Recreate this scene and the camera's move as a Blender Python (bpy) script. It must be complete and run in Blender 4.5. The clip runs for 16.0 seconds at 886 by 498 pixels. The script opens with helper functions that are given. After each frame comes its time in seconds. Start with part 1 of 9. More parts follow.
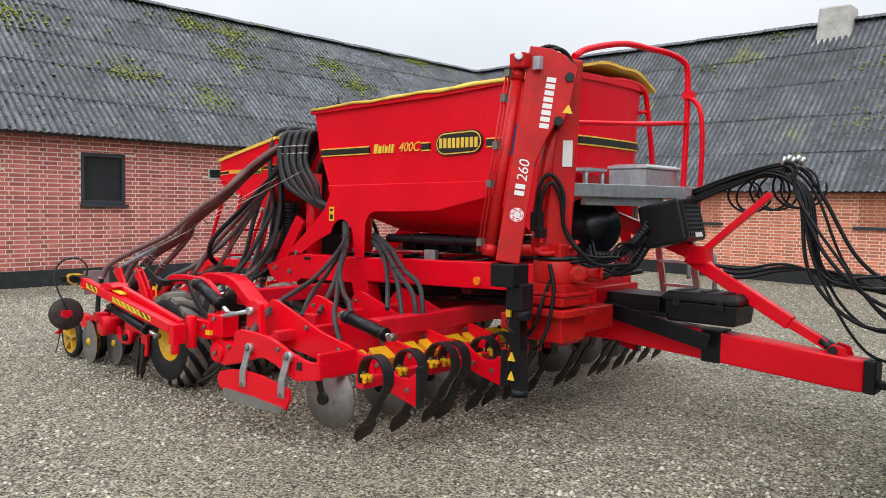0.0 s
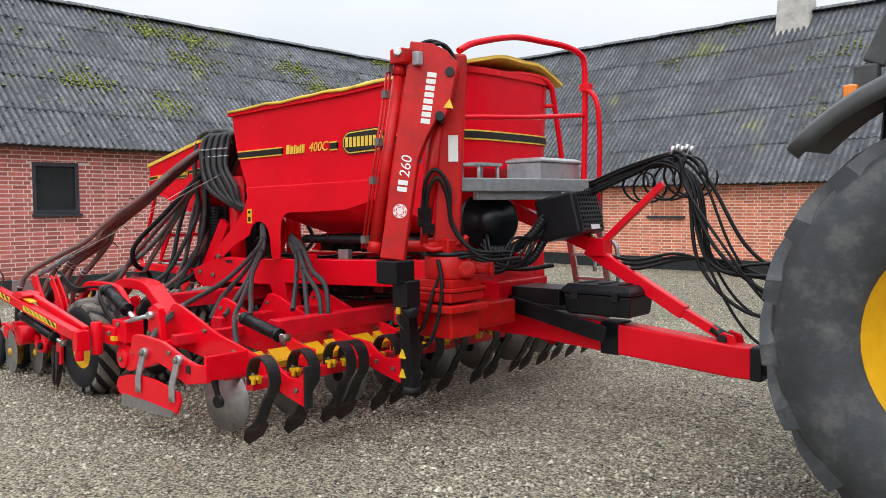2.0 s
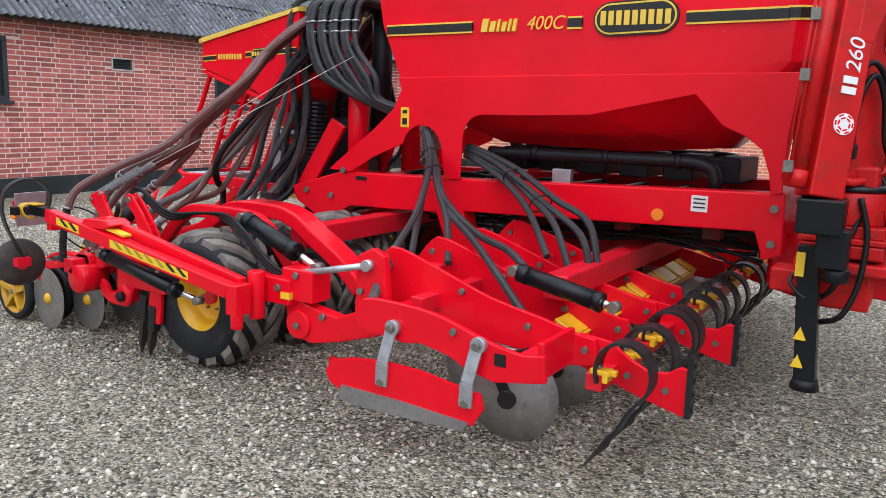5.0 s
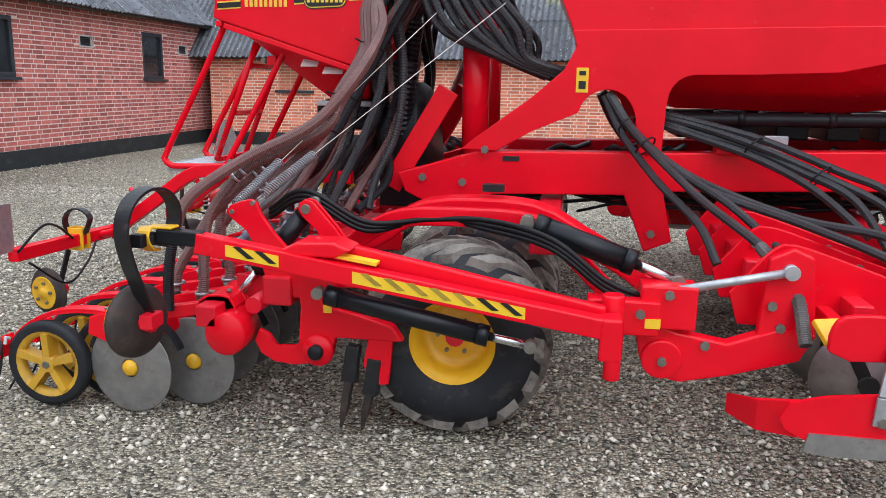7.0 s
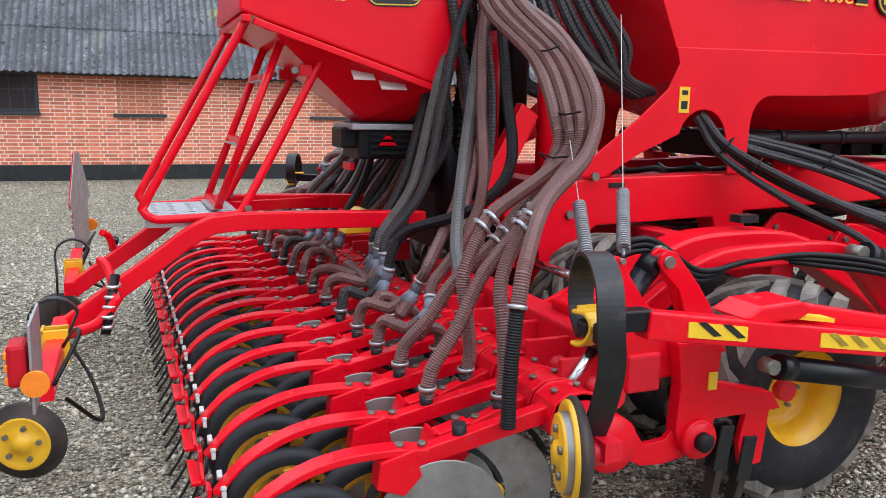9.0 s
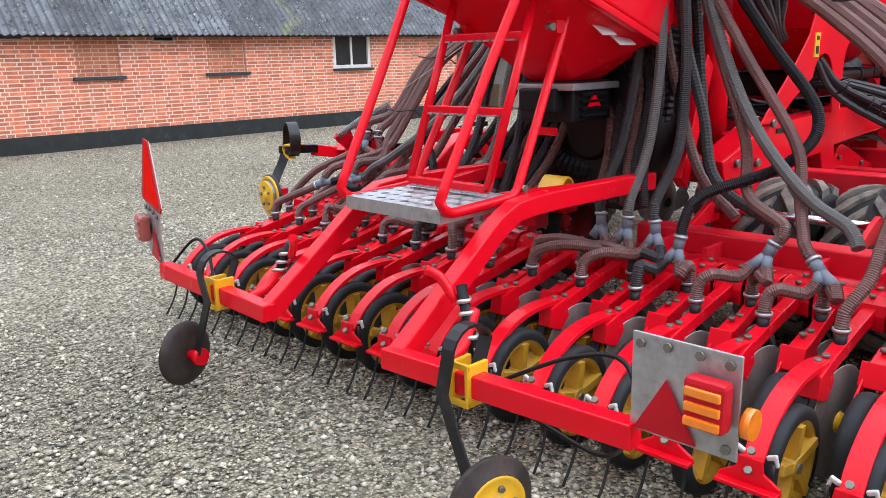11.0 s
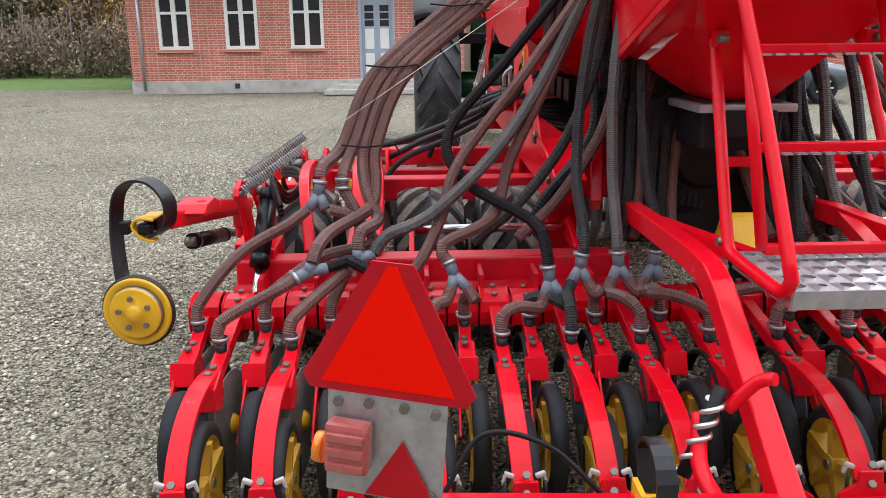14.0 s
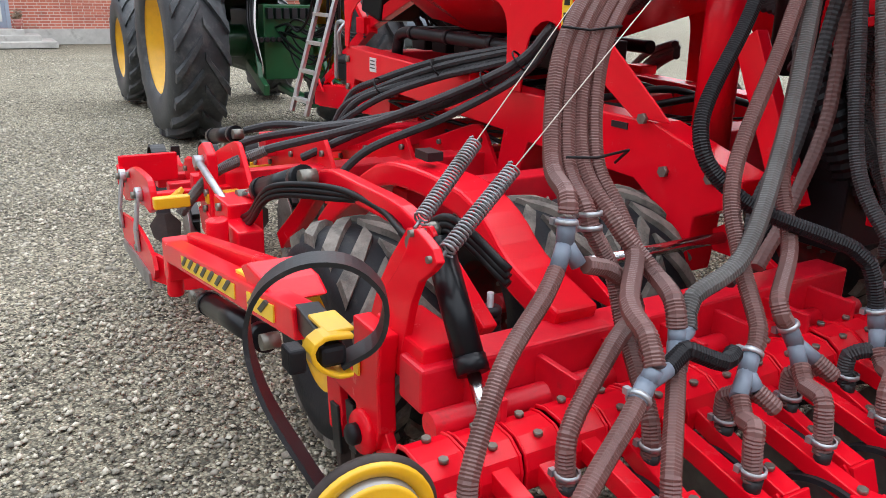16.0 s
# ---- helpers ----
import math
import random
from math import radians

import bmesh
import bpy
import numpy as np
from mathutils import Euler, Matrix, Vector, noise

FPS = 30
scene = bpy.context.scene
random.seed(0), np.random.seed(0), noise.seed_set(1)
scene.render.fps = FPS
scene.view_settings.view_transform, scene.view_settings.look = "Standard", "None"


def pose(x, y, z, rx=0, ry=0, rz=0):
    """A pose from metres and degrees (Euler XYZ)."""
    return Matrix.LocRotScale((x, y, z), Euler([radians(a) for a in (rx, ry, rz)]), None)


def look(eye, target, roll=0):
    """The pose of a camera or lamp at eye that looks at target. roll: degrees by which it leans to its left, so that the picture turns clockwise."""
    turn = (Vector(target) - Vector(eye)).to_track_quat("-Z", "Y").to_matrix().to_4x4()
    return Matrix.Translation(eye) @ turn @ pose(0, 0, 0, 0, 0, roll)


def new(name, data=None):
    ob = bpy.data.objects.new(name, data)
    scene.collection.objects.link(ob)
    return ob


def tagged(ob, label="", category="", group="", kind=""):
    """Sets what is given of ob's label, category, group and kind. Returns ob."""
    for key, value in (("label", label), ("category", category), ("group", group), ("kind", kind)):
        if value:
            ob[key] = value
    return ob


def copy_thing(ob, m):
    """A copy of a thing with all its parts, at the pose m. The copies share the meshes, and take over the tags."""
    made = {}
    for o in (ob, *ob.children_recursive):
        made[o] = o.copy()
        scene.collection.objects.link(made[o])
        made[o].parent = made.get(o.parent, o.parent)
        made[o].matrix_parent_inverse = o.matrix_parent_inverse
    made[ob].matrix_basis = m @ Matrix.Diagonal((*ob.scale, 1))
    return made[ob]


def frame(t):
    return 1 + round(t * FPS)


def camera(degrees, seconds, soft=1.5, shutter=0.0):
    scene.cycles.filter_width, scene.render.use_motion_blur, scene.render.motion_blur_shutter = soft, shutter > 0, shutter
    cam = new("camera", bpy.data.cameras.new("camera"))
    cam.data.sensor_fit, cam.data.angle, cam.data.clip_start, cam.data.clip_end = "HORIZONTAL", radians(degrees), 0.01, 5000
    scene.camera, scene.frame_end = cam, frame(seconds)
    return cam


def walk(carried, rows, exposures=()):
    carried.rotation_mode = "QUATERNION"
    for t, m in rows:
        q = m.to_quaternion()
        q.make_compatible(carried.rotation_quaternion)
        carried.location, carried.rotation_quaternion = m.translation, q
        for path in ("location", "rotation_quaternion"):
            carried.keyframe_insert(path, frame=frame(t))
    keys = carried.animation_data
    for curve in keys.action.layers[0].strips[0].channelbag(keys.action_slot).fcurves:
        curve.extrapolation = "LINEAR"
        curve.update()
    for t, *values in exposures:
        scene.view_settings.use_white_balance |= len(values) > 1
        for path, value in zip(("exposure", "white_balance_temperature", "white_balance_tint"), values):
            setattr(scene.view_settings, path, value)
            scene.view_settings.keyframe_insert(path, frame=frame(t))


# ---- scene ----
# ---- camera and its walk ----
cam = camera(58.3, 16.0, soft=0.85)
PATH = [
    (0, (4.058, -5.215, 1.524), (2.724, -3.729, 1.408), 1.0),
    (0.5, (4.057, -5.215, 1.524), (2.748, -3.708, 1.406), 0.6),
    (1, (4.083, -5.183, 1.523), (2.8, -3.654, 1.402), -0.1),
    (1.5, (4.279, -4.996, 1.519), (3.005, -3.459, 1.403), -0.4),
    (2, (4.523, -4.771, 1.498), (3.203, -3.273, 1.386), -0.5),
    (2.5, (4.689, -4.533, 1.503), (3.264, -3.133, 1.396), 0.4),
    (3, (4.417, -4.475, 1.465), (2.908, -3.167, 1.343), 2.4),
    (3.2, (4.193, -4.477, 1.459), (2.69, -3.165, 1.314), 2.8),
    (5.3, (1.131, -4.915, 1.468), (0.2, -3.184, 1.099), 1.5),
    (5.5, (0.853, -4.927, 1.458), (-0.011, -3.164, 1.077), 1.3),
    (6, (0.11, -4.973, 1.416), (-0.594, -3.148, 1.001), 1.0),
    (6.5, (-0.622, -5.003, 1.398), (-1.134, -3.116, 0.976), 1.0),
    (7, (-1.371, -4.894, 1.378), (-1.693, -2.963, 0.972), 0.9),
    (7.5, (-2.096, -4.687, 1.354), (-2.164, -2.729, 0.956), 1.1),
    (8, (-2.781, -4.413, 1.34), (-2.617, -2.458, 0.954), 0.6),
    (8.5, (-3.41, -4.151, 1.326), (-2.957, -2.235, 0.976), 0.6),
    (9, (-3.958, -3.888, 1.331), (-3.211, -2.065, 0.991), 1.0),
    (9.5, (-4.47, -3.652, 1.365), (-3.557, -1.914, 0.983), 1.3),
    (10, (-4.919, -3.241, 1.382), (-3.89, -1.586, 0.935), -0.1),
    (10.2, (-5.118, -3.056, 1.377), (-4.033, -1.437, 0.931), -0.2),
    (12.3, (-6.317, -0.781, 1.442), (-4.525, -0.049, 0.937), -2.3),
    (12.5, (-6.332, -0.531, 1.432), (-4.498, 0.103, 0.948), -2.1),
    (13, (-6.263, 0.033, 1.457), (-4.369, 0.445, 0.966), -1.9),
    (13.5, (-6.03, 0.604, 1.485), (-4.104, 0.783, 0.979), -1.4),
    (14, (-5.767, 1.145, 1.52), (-3.837, 1.081, 1.0), -0.6),
    (14.5, (-5.38, 1.64, 1.497), (-3.487, 1.329, 0.932), 0.6),
    (15, (-4.986, 2.071, 1.495), (-3.148, 1.529, 0.922), 1.5),
    (15.5, (-4.531, 2.41, 1.477), (-2.782, 1.658, 0.867), 1.7),
    (16, (-4.055, 2.734, 1.49), (-2.425, 1.757, 0.865), 1.5),
]
walk(cam, [(t, look(*p)) for t, *p in PATH], exposures=[(0.0, 0.40, 6350, 11), (3.0, 0.46, 6350, 11), (5.5, 0.49, 5850, 13), (8.0, 0.51, 5950, 13), (10.0, 0.74, 5950, 13), (12.5, 0.83, 5950, 12), (14.0, 0.72, 6200, 12), (16.0, 0.88, 6150, 12)])

# ---- world and sun: an overcast sky ----
world = bpy.data.worlds.new("overcast_sky")
scene.world = world
world.use_nodes = True
wn = world.node_tree.nodes
wl = world.node_tree.links
wn.clear()
sky = wn.new("ShaderNodeTexSky")
sky.sky_type = 'NISHITA'
sky.sun_disc = False
sky.sun_elevation = radians(48)
sky.sun_rotation = radians(140)
sky.dust_density = 4.0
sky.air_density = 1.0
hsv = wn.new("ShaderNodeHueSaturation")
hsv.inputs["Saturation"].default_value = 0.12
hsv.inputs["Value"].default_value = 0.045
cloudmix = wn.new("ShaderNodeMix")
cloudmix.data_type = 'RGBA'
cloudmix.inputs[0].default_value = 0.72
cloud_noise = wn.new("ShaderNodeTexNoise")
cloud_noise.inputs["Scale"].default_value = 2.2
cloud_noise.inputs["Detail"].default_value = 5
cloud_ramp = wn.new("ShaderNodeValToRGB")
cloud_ramp.color_ramp.elements[0].position = 0.3
cloud_ramp.color_ramp.elements[0].color = (0.66, 0.70, 0.74, 1)
cloud_ramp.color_ramp.elements[1].position = 0.7
cloud_ramp.color_ramp.elements[1].color = (0.84, 0.86, 0.88, 1)
tcw = wn.new("ShaderNodeTexCoord")
sepw = wn.new("ShaderNodeSeparateXYZ")
zen = wn.new("ShaderNodeMapRange")
zen.inputs["From Min"].default_value = 0.0
zen.inputs["From Max"].default_value = 1.0
zen.inputs["To Min"].default_value = 0.78
zen.inputs["To Max"].default_value = 2.45
wl.new(tcw.outputs["Generated"], sepw.inputs[0])
wl.new(sepw.outputs["Z"], zen.inputs["Value"])
backg = wn.new("ShaderNodeBackground")
wl.new(zen.outputs[0], backg.inputs["Strength"])
wout = wn.new("ShaderNodeOutputWorld")
wl.new(sky.outputs[0], hsv.inputs["Color"])
wl.new(cloud_noise.outputs["Fac"], cloud_ramp.inputs[0])
wl.new(hsv.outputs[0], cloudmix.inputs[6])
wl.new(cloud_ramp.outputs[0], cloudmix.inputs[7])
wl.new(cloudmix.outputs[2], backg.inputs["Color"])
wl.new(backg.outputs[0], wout.inputs[0])
sun_data = bpy.data.lights.new("sun", 'SUN')
sun_data.energy = 0.6
sun_data.angle = radians(60)
sun_data.color = (1.0, 0.97, 0.93)
sun = new("sun", sun_data)
sun.matrix_world = look((6, -12, 14), (0, 0, 0))


# ---- materials ----
def mat(name, base, rough=0.5, metal=0.0, var=0.18, scale=6.0, bump=0.15, bscale=90.0, dirt=None, amount=0.3, dscale=3.0, coat=0.0, spec=0.5, island=0.0, dist=0.002, rand=0.0):
    m = bpy.data.materials.new(name)
    m.use_nodes = True
    nt = m.node_tree
    n, l = nt.nodes, nt.links
    b = n["Principled BSDF"]
    co = n.new("ShaderNodeTexCoord")
    big = n.new("ShaderNodeTexNoise")
    big.inputs["Scale"].default_value = scale
    big.inputs["Detail"].default_value = 6
    big.inputs["Roughness"].default_value = 0.65
    l.new(co.outputs["Object"], big.inputs["Vector"])
    ramp = n.new("ShaderNodeValToRGB")
    e = ramp.color_ramp.elements
    e[0].position, e[1].position = 0.3, 0.7
    e[0].color = (*[c * (1 - var) for c in base], 1)
    e[1].color = (*[min(1, c * (1 + var)) for c in base], 1)
    l.new(big.outputs["Fac"], ramp.inputs[0])
    col = ramp.outputs[0]
    fine = n.new("ShaderNodeTexNoise")
    fine.inputs["Scale"].default_value = bscale
    fine.inputs["Detail"].default_value = 4
    l.new(co.outputs["Object"], fine.inputs["Vector"])
    if rand or island:
        hs = n.new("ShaderNodeHueSaturation")
        mr = n.new("ShaderNodeMapRange")
        k = rand or island
        mr.inputs["To Min"].default_value = 1 - k
        mr.inputs["To Max"].default_value = 1 + k
        if rand:
            oi = n.new("ShaderNodeObjectInfo")
            l.new(oi.outputs["Random"], mr.inputs["Value"])
        else:
            ge = n.new("ShaderNodeNewGeometry")
            l.new(ge.outputs["Random Per Island"], mr.inputs["Value"])
        l.new(mr.outputs[0], hs.inputs["Value"])
        l.new(col, hs.inputs["Color"])
        col = hs.outputs[0]
    rough_out = None
    if dirt:
        dn = n.new("ShaderNodeTexNoise")
        dn.inputs["Scale"].default_value = dscale
        dn.inputs["Detail"].default_value = 8
        dn.inputs["Roughness"].default_value = 0.72
        l.new(co.outputs["Object"], dn.inputs["Vector"])
        dr = n.new("ShaderNodeValToRGB")
        de = dr.color_ramp.elements
        de[0].position, de[1].position = 0.66 - 0.36 * amount, 0.8 - 0.22 * amount
        de[0].color, de[1].color = (0, 0, 0, 1), (1, 1, 1, 1)
        l.new(dn.outputs["Fac"], dr.inputs[0])
        mx = n.new("ShaderNodeMix")
        mx.data_type = 'RGBA'
        mu = n.new("ShaderNodeMath")
        mu.operation = 'MULTIPLY'
        mu.inputs[1].default_value = min(1.0, 0.35 + amount)
        l.new(dr.outputs[0], mu.inputs[0])
        l.new(mu.outputs[0], mx.inputs[0])
        l.new(col, mx.inputs[6])
        mx.inputs[7].default_value = (*dirt, 1)
        col = mx.outputs[2]
        rr = n.new("ShaderNodeMapRange")
        rr.inputs["To Min"].default_value = rough
        rr.inputs["To Max"].default_value = min(0.95, rough + 0.4)
        l.new(mu.outputs[0], rr.inputs["Value"])
        rough_out = rr.outputs[0]
    l.new(col, b.inputs["Base Color"])
    if rough_out:
        l.new(rough_out, b.inputs["Roughness"])
    else:
        b.inputs["Roughness"].default_value = rough
    b.inputs["Metallic"].default_value = metal
    b.inputs["Coat Weight"].default_value = coat
    b.inputs["Specular IOR Level"].default_value = spec
    b.inputs["Coat Roughness"].default_value = 0.12
    bp = n.new("ShaderNodeBump")
    bp.inputs["Strength"].default_value = bump
    bp.inputs["Distance"].default_value = dist
    l.new(fine.outputs["Fac"], bp.inputs["Height"])
    l.new(bp.outputs[0], b.inputs["Normal"])
    return m


def brick_mat(name, c1, c2, mortar, dirt=(0.12, 0.11, 0.08)):
    m = bpy.data.materials.new(name)
    m.use_nodes = True
    nt = m.node_tree
    n, l = nt.nodes, nt.links
    b = n["Principled BSDF"]
    co = n.new("ShaderNodeTexCoord")
    sp = n.new("ShaderNodeSeparateXYZ")
    cb = n.new("ShaderNodeCombineXYZ")
    l.new(co.outputs["Object"], sp.inputs[0])
    l.new(sp.outputs["X"], cb.inputs["X"])
    l.new(sp.outputs["Z"], cb.inputs["Y"])
    br = n.new("ShaderNodeTexBrick")
    br.inputs["Scale"].default_value = 1.0
    br.inputs["Brick Width"].default_value = 0.24
    br.inputs["Row Height"].default_value = 0.0667
    br.inputs["Mortar Size"].default_value = 0.0085
    br.inputs["Mortar Smooth"].default_value = 0.25
    br.inputs["Bias"].default_value = 0.0
    br.offset = 0.5
    br.squash = 0.55
    br.squash_frequency = 2
    br.inputs["Color1"].default_value = (*c1, 1)
    br.inputs["Color2"].default_value = (*c2, 1)
    br.inputs["Mortar"].default_value = (*mortar, 1)
    l.new(cb.outputs[0], br.inputs["Vector"])
    no = n.new("ShaderNodeTexNoise")
    no.inputs["Scale"].default_value = 0.7
    no.inputs["Detail"].default_value = 9
    no.inputs["Roughness"].default_value = 0.7
    l.new(co.outputs["Object"], no.inputs["Vector"])
    mr = n.new("ShaderNodeMapRange")
    mr.inputs["From Min"].default_value = 0.25
    mr.inputs["From Max"].default_value = 0.75
    mr.inputs["To Min"].default_value = 0.72
    mr.inputs["To Max"].default_value = 1.22
    l.new(no.outputs["Fac"], mr.inputs["Value"])
    hs = n.new("ShaderNodeHueSaturation")
    l.new(mr.outputs[0], hs.inputs["Value"])
    l.new(br.outputs["Color"], hs.inputs["Color"])
    dn = n.new("ShaderNodeTexNoise")
    dn.inputs["Scale"].default_value = 1.7
    dn.inputs["Detail"].default_value = 10
    l.new(co.outputs["Object"], dn.inputs["Vector"])
    dr = n.new("ShaderNodeValToRGB")
    dr.color_ramp.elements[0].position, dr.color_ramp.elements[1].position = 0.56, 0.74
    dr.color_ramp.elements[0].color, dr.color_ramp.elements[1].color = (0, 0, 0, 1), (0.45, 0.45, 0.45, 1)
    l.new(dn.outputs["Fac"], dr.inputs[0])
    mx = n.new("ShaderNodeMix")
    mx.data_type = 'RGBA'
    l.new(dr.outputs[0], mx.inputs[0])
    l.new(hs.outputs[0], mx.inputs[6])
    mx.inputs[7].default_value = (*dirt, 1)
    l.new(mx.outputs[2], b.inputs["Base Color"])
    b.inputs["Roughness"].default_value = 0.9
    bp = n.new("ShaderNodeBump")
    bp.invert = True
    bp.inputs["Strength"].default_value = 0.6
    bp.inputs["Distance"].default_value = 0.012
    l.new(br.outputs["Fac"], bp.inputs["Height"])
    l.new(bp.outputs[0], b.inputs["Normal"])
    return m


def roof_mat():
    m = mat("fibre_cement", (0.122, 0.133, 0.152), 0.6, var=0.5, scale=2.5, bump=0.5, bscale=40, dirt=(0.36, 0.36, 0.355), amount=0.30, dscale=5, dist=0.01, rand=0.26)
    nt = m.node_tree
    n, l = nt.nodes, nt.links
    b = n["Principled BSDF"]
    old = b.inputs["Base Color"].links[0].from_socket
    co = n.new("ShaderNodeTexCoord")
    for sc, lo, hi, colr, k in ((12.0, 0.555, 0.585, (0.014, 0.014, 0.015), 0.88), (3.2, 0.62, 0.68, (0.10, 0.11, 0.05), 0.6), (17.0, 0.635, 0.655, (0.70, 0.70, 0.68), 0.85), (7.0, 0.65, 0.68, (0.58, 0.58, 0.56), 0.65), (0.62, 0.60, 0.66, (0.30, 0.33, 0.06), 0.62)):
        t = n.new("ShaderNodeTexNoise")
        t.inputs["Scale"].default_value = sc
        t.inputs["Detail"].default_value = 9
        t.inputs["Roughness"].default_value = 0.68
        l.new(co.outputs["Object"], t.inputs["Vector"])
        r = n.new("ShaderNodeValToRGB")
        r.color_ramp.elements[0].position, r.color_ramp.elements[1].position = lo, hi
        r.color_ramp.elements[0].color, r.color_ramp.elements[1].color = (0, 0, 0, 1), (k, k, k, 1)
        l.new(t.outputs["Fac"], r.inputs[0])
        x = n.new("ShaderNodeMix")
        x.data_type = 'RGBA'
        l.new(r.outputs[0], x.inputs[0])
        l.new(old, x.inputs[6])
        x.inputs[7].default_value = (*colr, 1)
        old = x.outputs[2]
    # shadow lines of the wave troughs painted into the colour, along with black algae
    sp = n.new("ShaderNodeSeparateXYZ")
    l.new(co.outputs["Object"], sp.inputs[0])
    ph = n.new("ShaderNodeMath")
    ph.operation = 'MULTIPLY'
    ph.inputs[1].default_value = 6.28319 / 0.13
    l.new(sp.outputs["X"], ph.inputs[0])
    cs = n.new("ShaderNodeMath")
    cs.operation = 'COSINE'
    l.new(ph.outputs[0], cs.inputs[0])
    t = n.new("ShaderNodeTexNoise")
    t.inputs["Scale"].default_value = 1.6
    t.inputs["Detail"].default_value = 7
    l.new(co.outputs["Object"], t.inputs["Vector"])
    ad = n.new("ShaderNodeMath")
    ad.operation = 'MULTIPLY_ADD'
    ad.inputs[1].default_value = 1.6
    l.new(t.outputs["Fac"], ad.inputs[0])
    l.new(cs.outputs[0], ad.inputs[2])
    r = n.new("ShaderNodeMapRange")
    r.inputs["From Min"].default_value = 1.3
    r.inputs["From Max"].default_value = -0.1
    r.inputs["To Min"].default_value = 0.0
    r.inputs["To Max"].default_value = 0.82
    l.new(ad.outputs[0], r.inputs["Value"])
    x = n.new("ShaderNodeMix")
    x.data_type = 'RGBA'
    l.new(r.outputs[0], x.inputs[0])
    l.new(old, x.inputs[6])
    x.inputs[7].default_value = (0.028, 0.029, 0.028, 1)
    l.new(x.outputs[2], b.inputs["Base Color"])
    return m


def glass_mat(name, tint=(0.75, 0.8, 0.82), rough=0.02):
    m = bpy.data.materials.new(name)
    m.use_nodes = True
    b = m.node_tree.nodes["Principled BSDF"]
    b.inputs["Base Color"].default_value = (*tint, 1)
    b.inputs["Roughness"].default_value = rough
    b.inputs["Transmission Weight"].default_value = 1.0
    b.inputs["IOR"].default_value = 1.45
    return m


def loose_brick(name, base, var):
    """Bricks, each with its own tone: by mesh island where they are joined, by object where they are single."""
    common = dict(var=0.25, scale=9, bump=0.6, bscale=70, dirt=(0.16, 0.10, 0.08), amount=0.3, dscale=2.5, dist=0.004)
    return mat(name, base, 0.88, island=var, **common), mat(name + "_single", base, 0.88, rand=var, **common)


MUD = (0.20, 0.17, 0.13)
RED = mat("red_paint", (0.77, 0.003, 0.015), 0.25, var=0.08, scale=2.2, bump=0.04, bscale=160, dirt=(0.45, 0.05, 0.045), amount=0.10, dscale=7, coat=0.10, spec=0.22)
RED_WORN = mat("worn_red_paint", (0.68, 0.006, 0.022), 0.36, var=0.16, scale=5, bump=0.12, bscale=120, dirt=(0.32, 0.055, 0.05), amount=0.26, dscale=11, coat=0.08, spec=0.4)
# darker, browner red for the inner rims and the beams under the hopper
RED_DARK = mat("dark_brownish_red_paint", (0.22, 0.010, 0.014), 0.7, var=0.3, scale=7, bump=0.3, bscale=90, dirt=(0.07, 0.055, 0.045), amount=0.6, dscale=8, spec=0.3)
RED_CRANE = mat("crane_red_paint", (0.52, 0.007, 0.007), 0.40, var=0.2, scale=4, bump=0.1, bscale=120, dirt=(0.13, 0.03, 0.02), amount=0.36, dscale=9, coat=0.05, spec=0.25)
YELLOW = mat("yellow_paint", (0.80, 0.45, 0.010), 0.36, var=0.1, scale=6, bump=0.08, bscale=120, dirt=(0.42, 0.27, 0.08), amount=0.2, dscale=10, coat=0.2)
YELLOW_DIRTY = mat("soiled_yellow_paint", (0.58, 0.33, 0.02), 0.5, var=0.2, scale=8, bump=0.15, bscale=90, dirt=(0.30, 0.21, 0.09), amount=0.42, dscale=16)
TARP = mat("yellow_tarpaulin", (0.80, 0.54, 0.07), 0.55, var=0.15, scale=4, bump=0.3, bscale=300, dirt=(0.35, 0.25, 0.08), amount=0.35, dscale=5)
BLACK = mat("black_paint", (0.006, 0.007, 0.009), 0.3, var=0.3, scale=5, bump=0.06, bscale=120, dirt=(0.05, 0.047, 0.043), amount=0.08, dscale=9, spec=0.3)
PLASTIC = mat("black_plastic", (0.010, 0.010, 0.012), 0.45, var=0.25, scale=6, bump=0.25, bscale=200, dirt=(0.05, 0.047, 0.043), amount=0.16, dscale=9, spec=0.25)
HOSE_GREY = mat("grey_ribbed_hose", (0.115, 0.112, 0.108), 0.45, var=0.25, scale=5, bump=0.1, bscale=150, dirt=(0.15, 0.14, 0.13), amount=0.3, dscale=7, spec=0.35)
HOSE = mat("dark_grey_hose", (0.036, 0.036, 0.038), 0.46, var=0.3, scale=5, bump=0.1, bscale=150, dirt=(0.075, 0.068, 0.062), amount=0.22, dscale=6, spec=0.28)
HOSE_BROWN = mat("brown_ribbed_hose", (0.150, 0.073, 0.065), 0.45, var=0.25, scale=5, bump=0.08, bscale=150, dirt=(0.19, 0.15, 0.13), amount=0.22, dscale=7)
HYDR = mat("black_hydraulic_hose", (0.007, 0.007, 0.008), 0.42, var=0.25, scale=8, bump=0.05, bscale=200, spec=0.25)
RUBBER = mat("black_rubber", (0.016, 0.018, 0.021), 0.62, var=0.3, scale=9, bump=0.2, bscale=160, dirt=(0.06, 0.058, 0.055), amount=0.22, dscale=14, spec=0.3)
TYRE = mat("muddy_tyre_rubber", (0.013, 0.014, 0.017), 0.6, var=0.3, scale=8, bump=0.3, bscale=90, dirt=(0.10, 0.09, 0.075), amount=0.34, dscale=7, dist=0.004, spec=0.3)
